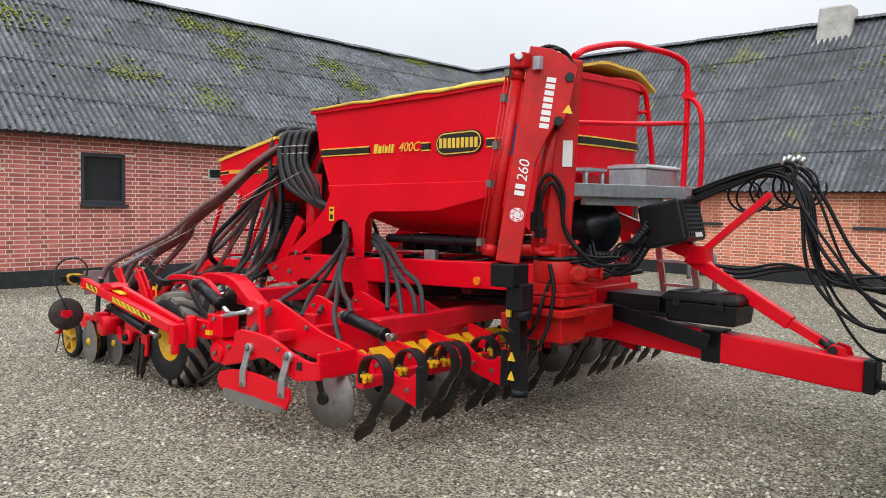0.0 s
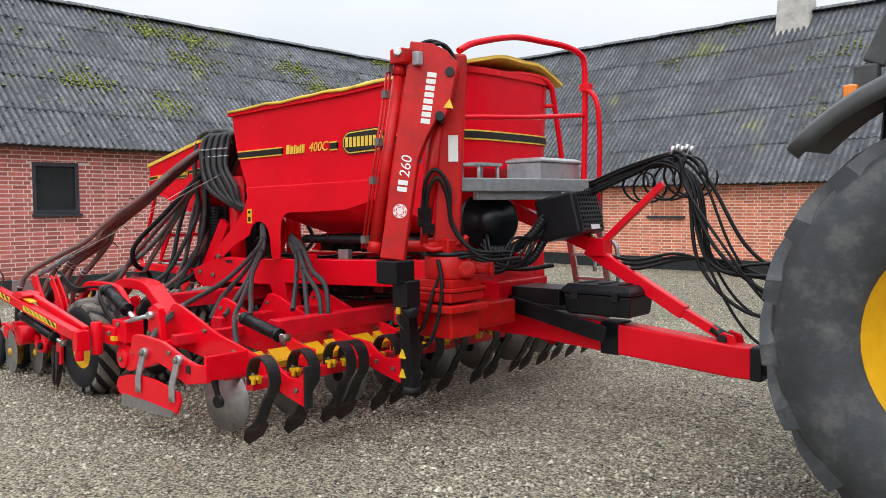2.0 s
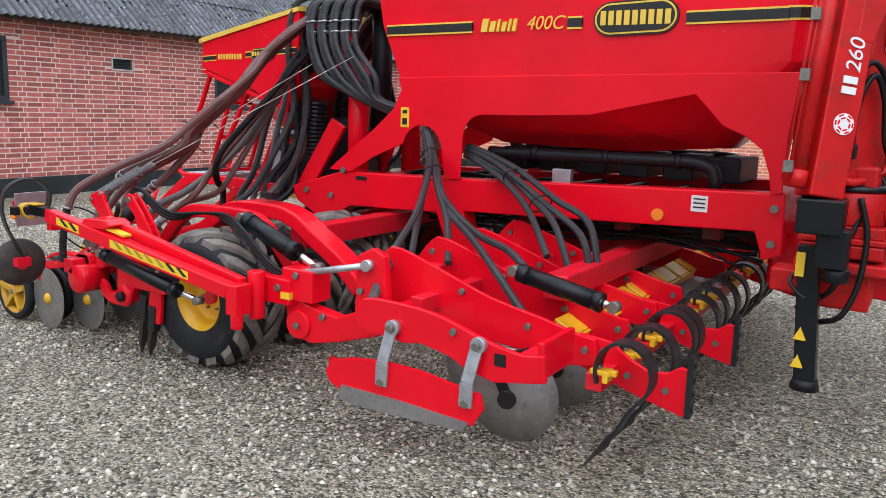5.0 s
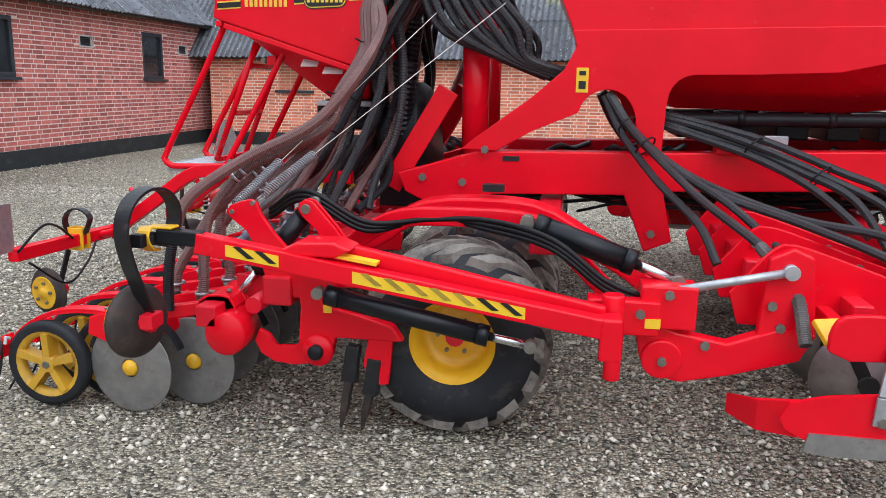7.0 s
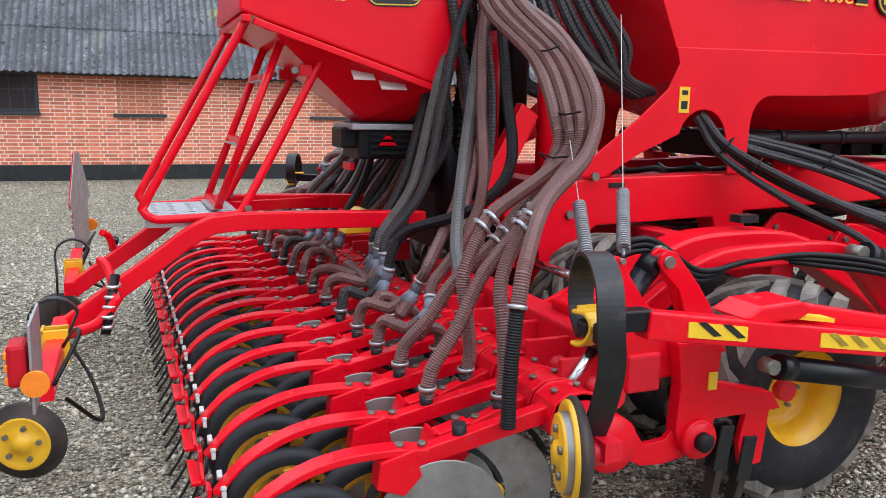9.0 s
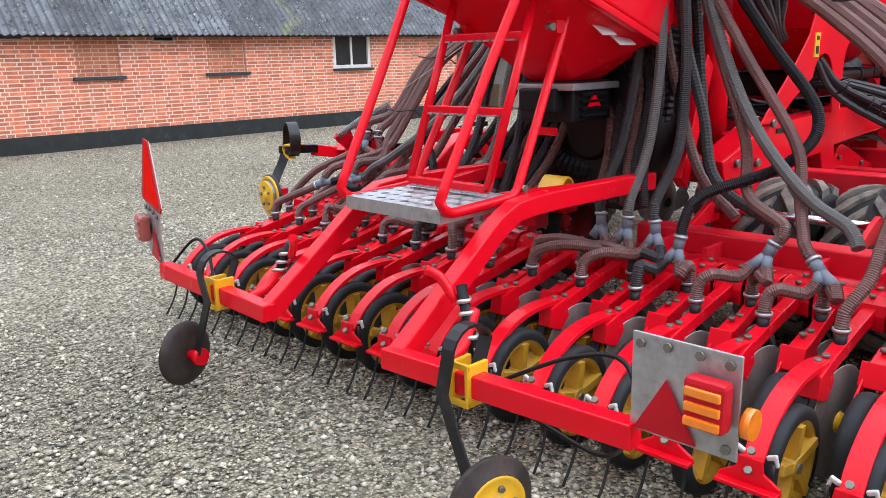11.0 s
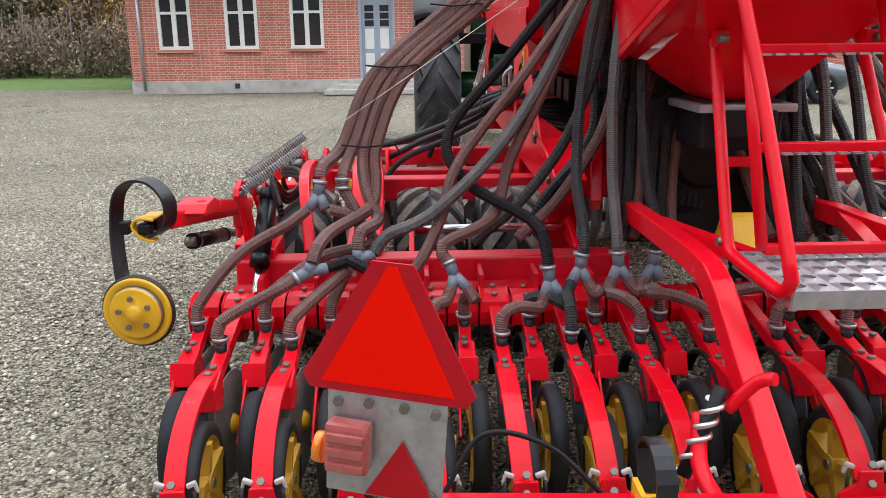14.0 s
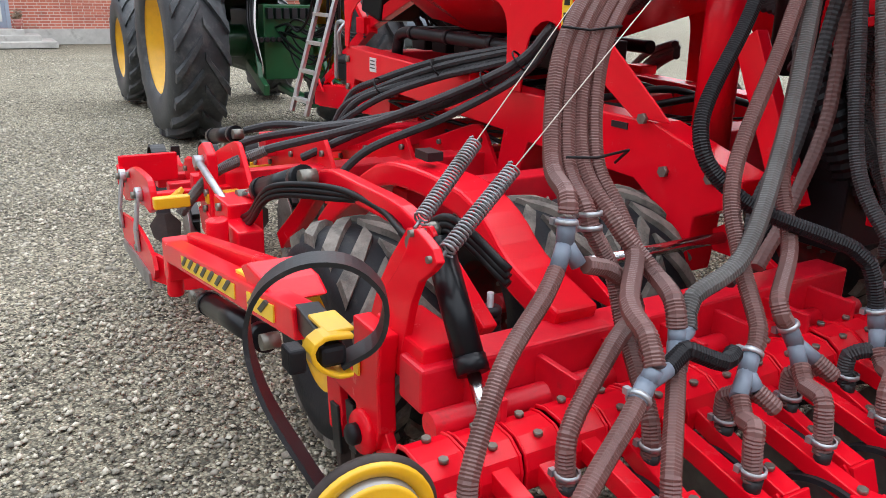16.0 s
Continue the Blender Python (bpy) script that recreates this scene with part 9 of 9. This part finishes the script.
    for i, (fork, rows) in enumerate(forks):
        up = (V((0.30, -s * 0.55, 0.55)), V((0.25, s * 0.30, 0.75)), V((0.15, s * 0.10, 0.85)), V((0.1, -s * 0.12, 0.9)), V((0.08, s * 0.06, 0.95)), V((0.12, -s * 0.1, 0.9)))[i].normalized()
        part_fork(fork, up, side)
        for q, row in enumerate(rows):
            sg = s if q == 0 else -s
            p = boot(row)
            st = fork - up * 0.05 + side * sg * s * 0.03 + V((-0.02, 0, 0))
            down(st, [st + V((-0.04, sg * 0.025, -0.035)), st.lerp(p, 0.55) + V((-0.03, sg * 0.02, 0.055))], row, HOSE if (i + q) % 5 == 3 else HOSE_BROWN)
        a0, a1 = fork + up * 0.05, fork + up * 0.12
        d = fork.y * s - YC * s
        m_ = (HOSE_BROWN, HOSE_BROWN, PLASTIC, HOSE, HOSE_GREY, HOSE)[i]
        if i < 2:
            via = [a0, a1, V((-2.76, Y(s, d - 0.16), 0.84)), V((-2.64, Y(s, d - 0.24), 1.04)), V((-2.52, Y(s, d * 0.5 + 0.10), 1.40)), V((-2.36, Y(s, 0.42), 1.82)), V((-2.08, Y(s, 0.24), 2.16))]
        elif i == 2:
            via = [a0, a1, V((-2.86, Y(s, 0.76), 0.84)), V((-2.66, Y(s, 1.0), 0.96)), V((-2.54, Y(s, 1.06), 1.14)), V((-2.44, Y(s, 0.80), 1.44)), V((-2.30, Y(s, 0.46), 1.84)), V((-2.08, Y(s, 0.22), 2.16))]
        else:
            via = [a0, a1, V((-2.72, Y(s, d * 0.95 + 0.02), 1.0)), V((-2.62, Y(s, d * 0.8 + 0.07), 1.36)), V((-2.50, Y(s, d * 0.6 + 0.09), 1.74)), V((-2.26, Y(s, 0.25), 2.10)), V((-2.04, Y(s, 0.18), 2.2))]
        hose(via, 0.0215, m_, rib=0.0024, label="ribbed seed hose")
    for d, z, x in (((1.34, 1.37, -2.28), (1.06, 1.62, -2.15), (1.44, 1.06, -2.46)) if s > 0 else ((1.38, 1.31, -2.42), (1.11, 1.55, -2.36), (1.44, 1.16, -2.50))):
        bm = B()
        tube(bm, [(x - 0.05, Y(s, d + 0.06), z + 0.03), (x - 0.05, Y(s, d - 0.04), z + 0.02), (x - 0.04, Y(s, d - 0.16), z + 0.03), (x + 0.03, Y(s, d - 0.18), z - 0.02)], 0.004, 5)
        part("cable_tie", bm, HYDR, drill)


def part_fork(p, up, side):
    bm = B()
    cyl(bm, p - up * 0.005, p + up * 0.06, 0.023, 12)
    for sg in (-1, 1):
        q = p - up * 0.055 + side * sg * 0.033 + V((-0.018, 0, 0))
        cyl(bm, p, q, 0.021, 12)
    bmesh.ops.translate(bm, verts=bm.verts, vec=(0, 0, 0))
    f = part("hose_fork", bm, YCONN, drill, "grey plastic hose fork")
    bm = B()
    clamp_ring(bm, p + up * 0.05, up, 0.024)
    part("hose_clip", bm, GALV, f)
    return f


lr(wing_hoses)


# distributor heads behind the hopper and the thick curtain of hoses
def distributor():
    bm = B()
    lathe(bm, [(0, 0), (0.10, 0), (0.22, 0.03), (0.24, 0.06), (0.24, 0.10), (0.20, 0.12), (0, 0.13)], (-1.98, YC, 2.14), (0, 0, 1), 24)
    cyl(bm, (-2.0, YC, 1.2), (-2.0, YC, 2.16), 0.075, 16)
    part("distributor_head", bm, PLASTIC, drill, "black seed distributor head")
    rnd = random.Random(8)
    # flat row of big hoses that loop from the head down into the hopper's rear
    for s in (-1, 1):
        for k in range(9):
            f = k / 8
            x0 = -2.24 + 0.40 * f
            y0 = Y(s, 0.50 - 0.02 * f)
            pts = [(x0 + 0.1, Y(s, 0.28), 2.14), (x0 + 0.01, Y(s, 0.44), 2.17), (x0 - 0.02, y0, 2.06), (x0 + 0.02, Y(s, 0.53), 1.86), (x0 + 0.13 + 0.05 * f, Y(s, 0.53), 1.66), (-1.80 + 0.16 * f, Y(s, 0.50), 1.52), (-1.55 + 0.12 * f, Y(s, 0.44), 1.42 + 0.03 * f)]
            hose([(a, b + s * 0.022 * (k % 2), c) for a, b, c in pts], 0.0205, HOSE, rib=0.0015, label="dark grey seed hose", pitch=0.02)
        bm = B()
        for k in range(9):
            f = k / 8
            x0 = -2.24 + 0.40 * f
            for z in (2.03, 1.96):
                lathe(bm, [(0.0235, -0.005), (0.026, -0.005), (0.026, 0.005), (0.0235, 0.005)], (x0 - 0.008, Y(s, 0.508) + s * 0.022 * (k % 2), z - 0.0), (0.1, 0.05 * s, -1), 12)
        part("hose_clip", bm, GALV, drill)
        # outer loose loops behind
        for k in range(4):
            x = -2.32 - 0.05 * k
            y = 0.40 - 0.05 * (k % 3)
            pts = [(-2.1, Y(s, 0.2), 2.2), (x + 0.06, Y(s, y - 0.04), 2.22), (x - 0.05, Y(s, y), 2.08), (x - 0.06, Y(s, y + 0.02), 1.8), (x - 0.02 + 0.03 * (k % 2), Y(s, y + 0.04), 1.45), (x + rnd.uniform(-0.08, 0.06), Y(s, y + 0.06 + 0.03 * k + rnd.uniform(-0.04, 0.04)), 1.12), (x - 0.10 + rnd.uniform(-0.06, 0.06), Y(s, y + 0.16 + 0.06 * k + rnd.uniform(-0.08, 0.08)), 0.86), (x - 0.16, Y(s, y + 0.3 + 0.09 * k), 0.70)]
            hose(pts, 0.022, (HOSE, PLASTIC, HOSE_BROWN)[k % 3], rib=0.002, label="dark seed hose", pitch=0.016)
        # inner curtain
        for k in range(6):
            y = 0.06 + 0.05 * k
            pts = [(-2.12, Y(s, 0.10 + 0.02 * k), 2.16), (-2.26, Y(s, y), 2.02), (-2.50 - 0.02 * (k % 2), Y(s, y + 0.02), 1.6), (-2.52, Y(s, y + 0.05), 1.2), (-2.62 - 0.02 * k, Y(s, y + 0.10), 0.92), (-2.78, Y(s, y + 0.14), 0.74)]
            hose(pts, 0.021, (HOSE_BROWN, HOSE, HOSE)[k % 3], rib=0.003, label="ribbed seed hose")


distributor()


# fertiliser hoses to the front tool
def front_hoses(s):
    """Ways of the hoses as x, distance from the middle, z."""
    rear = [[(-1.23, 0.57, 1.34), (-1.10, 0.70, 1.16), (-0.85, 1.20, 0.92), (-0.65, 1.70, 0.78), (-0.58, 1.90, 0.68), (-0.56, 2.05, 0.51)],
            [(-1.23, 0.55, 1.33), (-1.11, 0.66, 1.17), (-0.91, 0.90, 1.0), (-0.69, 1.15, 0.87), (-0.49, 1.45, 0.70)],
            [(-1.22, 0.56, 1.35), (-1.08, 0.67, 1.15), (-0.84, 0.95, 0.97), (-0.45, 1.25, 0.84), (-0.16, 1.45, 0.81), (0.0, 1.57, 0.76)],
            [(-1.21, 0.57, 1.32), (-1.07, 0.70, 1.12), (-0.80, 1.0, 0.93), (-0.41, 1.35, 0.82), (-0.14, 1.60, 0.73), (0.10, 1.75, 0.58)],
            [(-1.25, 0.56, 1.33), (-1.15, 0.65, 1.14), (-0.99, 0.95, 0.94), (-0.83, 1.25, 0.79), (-0.76, 1.40, 0.64)]]
    fore = [[(-1.0, 0.44, 1.20), (-0.93, 0.50, 1.20), (-0.77, 0.57, 1.15), (-0.54, 0.70, 1.09), (-0.33, 0.85, 1.0), (-0.12, 1.0, 0.89), (0.03, 1.10, 0.66)],
            [(-1.0, 0.44, 1.22), (-0.93, 0.50, 1.22), (-0.75, 0.58, 1.18), (-0.50, 0.74, 1.10), (-0.22, 0.90, 0.98), (0.03, 1.0, 0.85), (0.12, 1.05, 0.66)],
            [(-1.0, 0.42, 1.24), (-0.93, 0.49, 1.24), (-0.74, 0.57, 1.20), (-0.47, 0.72, 1.13), (-0.17, 0.89, 1.01), (0.05, 0.95, 0.91), (0.14, 1.0, 0.68)],
            [(-1.0, 0.44, 1.18), (-0.93, 0.51, 1.18), (-0.76, 0.60, 1.13), (-0.52, 0.76, 1.05), (-0.29, 0.95, 0.93), (-0.08, 1.15, 0.74)]]
    for way in rear + fore:
        hose([V((x, Y(s, d), z)) for x, d, z in way], 0.0185, HOSE, rib=0.0012, label="dark grey hose to the front tool", pitch=0.02)
    # the outermost runs into a ribbed sleeve
    hose([V((-0.66, Y(s, 1.68), 0.785)), V((-0.58, Y(s, 1.90), 0.68)), V((-0.56, Y(s, 2.05), 0.51))], 0.0225, HOSE_GREY, rib=0.003, label="grey ribbed sleeve over the hose end")
    for x, d, z, r in ((-1.13, 0.66, 1.19, 0.050), (-1.04, 0.76, 1.09, 0.058), (-0.52, 0.72, 1.10, 0.055), (-0.25, 0.90, 0.98, 0.062)):
        bm = B()
        lathe(bm, [(r, -0.004), (r + 0.004, -0.004), (r + 0.004, 0.004), (r, 0.004)], (x, Y(s, d), z), (0.6, 0.45 * s, -0.6), 16)
        part("cable_tie", bm, HYDR, drill)


lr(front_hoses)

# odds and ends under the hopper, seen between the legs
for k in range(9):
    x = -1.6 + 0.3 * k
    bm = B()
    tube(bm, smooth_line([(x, YC - 0.45, 0.98), (x + 0.12, YC - 0.2, 1.04), (x + 0.2, YC + 0.2, 1.0), (x + 0.3, YC + 0.45, 1.02)], 0.05), 0.018, 7)
    part("cross_hose", bm, HYDR, drill)
for x, z in ((-1.5, 0.72), (-0.6, 0.62), (0.1, 0.66)):
    bm = B()
    box(bm, (x, YC, z), (0.12, 2.9, 0.12))
    part("axle_beam", bm, RED_WORN, drill, "red cross beam under the hopper", bevel=0.008)


# ---- tractor ----
def tractor():
    tr = thing("tractor", "green tractor with yellow wheels hitched before the drill", "tractor", at=(0, 0, 0))
    ax = 4.15
    for s in (-1, 1):
        lug_tyre("rear_wheel", tr, (ax, s * 0.90 - 0.02, 0.93), 0.885, 0.54, 19, TYRE_TRAC, TYRE_TRAC, 0.50, YELLOW, 1, 0.06, "tall grey-black rear tractor tyre on a yellow rim", 0.9)
        lug_tyre("front_wheel", tr, (6.75, s * 0.86 - 0.02, 0.68), 0.64, 0.42, 18, TYRE_TRAC, TYRE_TRAC, 0.36, YELLOW, 1, 0.035, "front tractor tyre on a yellow rim", 0.9)
        # fender
        bm = B()
        rings = []
        for a in range(137, 20, -6):
            r0 = 1.10
            c, sn = math.cos(radians(a)), math.sin(radians(a))
            rings.append([V((ax + r * c, s * y - 0.02, 0.98 + r * sn)) for r, y in ((r0, 0.50), (r0 + 0.03, 0.50), (r0 + 0.04, 1.02), (r0 - 0.01, 1.16), (r0 - 0.075, 1.16), (r0 - 0.01, 1.0))])
        quadmesh(bm, rings, smooth=True, caps=True)
        f = part("fender", bm, DARKGREY, tr, "dark grey plastic fender")
        bm = B()
        p = V((ax - 0.64, s * 0.75 - 0.02, 1.98))
        box(bm, p, (0.06, 0.12, 0.09))
        part("marker_lamp", bm, ORANGE, f, "orange marker lamp", bevel=0.01)
    bm = B()
    cyl(bm, (ax, -0.75, 0.93), (ax, 0.70, 0.93), 0.16, 16)
    box(bm, (ax, -0.02, 0.95), (0.8, 0.55, 0.6))
    box(bm, (5.2, -0.02, 0.85), (2.0, 0.42, 0.5))
    box(bm, (6.75, -0.02, 0.68), (0.4, 1.3, 0.2))
    part("transmission", bm, GREEN, tr, "green cast transmission housing", bevel=0.03)
    bm = B()
    quadmesh(bm, [[V((x, y - 0.02, z)) for y, z in ((-w, z0), (-w, z1 - 0.15), (-w * 0.8, z1), (w * 0.8, z1), (w, z1 - 0.15), (w, z0))] for x, w, z0, z1 in ((5.0, 0.42, 1.05, 1.85), (6.2, 0.40, 1.0, 1.78), (7.3, 0.36, 0.95, 1.62), (7.5, 0.28, 1.0, 1.45))], smooth=False, caps=True)
    part("bonnet", bm, GREEN, tr, "green bonnet", bevel=0.03)
    # cab
    bm = B()
    for x, y in ((3.62, 0.62), (3.62, -0.66), (5.05, 0.60), (5.05, -0.64)):
        beam(bm, (x, y, 1.5), (x + (0.12 if x < 4 else -0.05), y * 0.92, 2.78), 0.07, 0.09)
    box(bm, (4.35, -0.02, 1.48), (1.5, 1.3, 0.12))
    cb = part("cab_frame", bm, BLACK, tr, "black cab frame", bevel=0.01)
    bm = B()
    box(bm, (4.36, -0.02, 2.86), (1.65, 1.4, 0.18))
    part("cab_roof", bm, GREEN, tr, bevel=0.05)
    for s in (-1, 1):
        bm = B()
        quadmesh(bm, [[V((3.68, s * 0.63 - 0.02, 1.55)), V((5.03, s * 0.61 - 0.02, 1.55)), V((4.98, s * 0.57 - 0.02, 2.76)), V((3.74, s * 0.58 - 0.02, 2.76))]] + [[V((3.68, s * 0.62 - 0.02, 1.55)), V((5.03, s * 0.60 - 0.02, 1.55)), V((4.98, s * 0.56 - 0.02, 2.76)), V((3.74, s * 0.57 - 0.02, 2.76))]], caps=True)
        part("cab_glass", bm, GLASS, tr)
    # work lamp and mirror hinge seen over the fender
    bm = B()
    beam(bm, (3.58, -0.72, 2.12), (3.72, -0.70, 2.45), 0.04, 0.10)
    box(bm, (3.56, -0.74, 2.06), (0.10, 0.09, 0.11))
    part("lamp_bracket", bm, DARKGREY, tr, bevel=0.01)
    # linkage, hoses and couplings behind
    bm = B()
    for s in (-1, 1):
        beam(bm, (3.9, s * 0.28, 0.72), (3.12, s * 0.36, 0.55), 0.05, 0.10)
        beam(bm, (3.7, s * 0.30, 1.30), (3.35, s * 0.34, 0.62), 0.045, 0.045)
    beam(bm, (3.8, -0.02, 0.5), (2.98, YC, 0.42), 0.10, 0.06)
    box(bm, (3.62, -0.02, 0.95), (0.16, 0.5, 0.7))
    part("rear_linkage", bm, GREEN, tr, "green rear linkage arms", bevel=0.01)
    bm = B()
    for k in range(6):
        box(bm, (3.52, -0.22 + 0.08 * k, 1.22), (0.10, 0.055, 0.10))
    for k in range(4):
        cyl(bm, (3.52, 0.10 + 0.06 * k, 0.98), (3.46, 0.10 + 0.06 * k, 0.98), 0.025, 10)
    part("hydraulic_coupling", bm, DARKSTEEL, tr, bevel=0.005)
    for k in range(4):
        bm = B()
        tube(bm, smooth_line([(3.55, 0.28 + 0.03 * k, 1.5 - 0.05 * k), (3.40, 0.36 + 0.02 * k, 1.1), (3.42, 0.30, 0.75), (3.6, 0.25, 0.62 + 0.03 * k)], 0.04), 0.011, 7)
        part("hose", bm, HYDR if k else WHITE, tr)


tractor()


# ---- loose stones on the yard ----
def stones(count, x0, x1, y0, y1, seed, lo, hi):
    rnd = np.random.RandomState(seed)
    base = np.array([(1, 0, 0), (-1, 0, 0), (0, 1, 0), (0, -1, 0), (0, 0, 1), (0, 0, -1)], float)
    tri = np.array([(0, 2, 4), (2, 1, 4), (1, 3, 4), (3, 0, 4), (2, 0, 5), (1, 2, 5), (3, 1, 5), (0, 3, 5)])
    c = np.stack([rnd.uniform(x0, x1, count), rnd.uniform(y0, y1, count), np.zeros(count)], 1)
    size = lo + (hi - lo) * rnd.rand(count) ** 2.2
    sc = size[:, None] * rnd.uniform(0.6, 1.25, (count, 3)) * np.array([1, 1, 0.7])
    ang = rnd.uniform(0, 6.283, count)
    v = base[None] * sc[:, None, :] * rnd.uniform(0.75, 1.2, (count, 6, 1))
    ca, sa = np.cos(ang)[:, None], np.sin(ang)[:, None]
    x, y = v[..., 0] * ca - v[..., 1] * sa, v[..., 0] * sa + v[..., 1] * ca
    v = np.stack([x, y, v[..., 2]], 2) + c[:, None, :]
    v[..., 2] += -0.012 + 0.25 * sc[:, 2][:, None]
    f = (tri[None] + 6 * np.arange(count)[:, None, None]).reshape(-1, 3)
    me = bpy.data.meshes.new("gravel_stones")
    me.vertices.add(count * 6)
    me.vertices.foreach_set("co", v.reshape(-1))
    me.loops.add(len(f) * 3)
    me.loops.foreach_set("vertex_index", f.reshape(-1).astype(np.int32))
    me.polygons.add(len(f))
    me.polygons.foreach_set("loop_start", np.arange(0, len(f) * 3, 3, dtype=np.int32))
    me.polygons.foreach_set("loop_total", np.full(len(f), 3, dtype=np.int32))
    me.update()
    me.validate()
    me.materials.append(STONES)
    ob = new("gravel_stones", me)
    tagged(ob, "loose pale and dark gravel stones", "gravel", kind="stuff")


stones(120000, -8.5, 5.5, -5.2, 4.6, 3, 0.005, 0.019)
stones(60000, -10.0, 14.0, -5.5, 11.5, 4, 0.007, 0.022)


# ---- moss on the barn roofs ----
def roof_moss(name, label, parent, material, count, length, eave, depth, ridge, seed, lo, hi, clump, over=0.3):
    rnd = np.random.RandomState(seed)
    zs = (ridge - eave) / (depth / 2)
    base = np.array([(1, 0, 0), (-1, 0, 0), (0, 1, 0), (0, -1, 0), (0, 0, 1), (0, 0, -0.6)], float)
    tri = np.array([(0, 2, 4), (2, 1, 4), (1, 3, 4), (3, 0, 4), (2, 0, 5), (1, 2, 5), (3, 1, 5), (0, 3, 5)])
    if clump:
        centres = np.stack([rnd.uniform(0, length, clump), 0.25 + 0.75 * rnd.rand(clump) ** 0.7], 1)
        pick = rnd.randint(0, clump, count)
        x = centres[pick, 0] + rnd.standard_t(2.2, count) * 0.24
        f = centres[pick, 1] + rnd.standard_t(2.2, count) * 0.03
    else:
        x, f = rnd.uniform(0, length, count), rnd.rand(count)
    x = np.clip(x, 0, length)
    x = np.round(x / 0.13 - 0.5) * 0.13 + 0.065 + rnd.normal(0, 0.018, count)
    f = np.clip(f, 0.0, 0.99)
    y = -over + (depth / 2 + over) * f
    z = eave + 0.05 + zs * y + 0.012
    size = lo + (hi - lo) * rnd.rand(count) ** 2
    v = base[None] * size[:, None, None] * rnd.uniform(0.6, 1.3, (count, 6, 1)) * np.array([0.9, 1.1, 0.7])
    v = v + np.stack([x, y, z], 1)[:, None, :]
    f_ = (tri[None] + 6 * np.arange(count)[:, None, None]).reshape(-1, 3)
    tagged(grid_obj(name, v.reshape(-1, 3).tolist(), f_.tolist(), material, parent), label, kind="stuff")


for ob_, ln_, e_, dp_, rg_, n1, n2 in ((barn_a, 34.0, 2.78, 7.2, 6.02, 4600, 10500), (barn_b, 21.75, 2.14, 7.4, 6.06, 1600, 1500)):
    roof_moss("moss_lump", "dark lumps of moss on the roof", ob_, MOSS, n1, ln_, e_, dp_, rg_, 61, 0.010, 0.036, 0)
    roof_moss("moss_cushion", "yellow-green cushions of moss on the roof", ob_, MOSS_GREEN, n2, ln_, e_, dp_, rg_, 62, 0.014, 0.052, 30 if n2 > 2000 else 16)

# ---- bricks of the barn walls ----
for job in BRICK_JOBS:
    brick_face(*job, "proud bricks between pale joints")
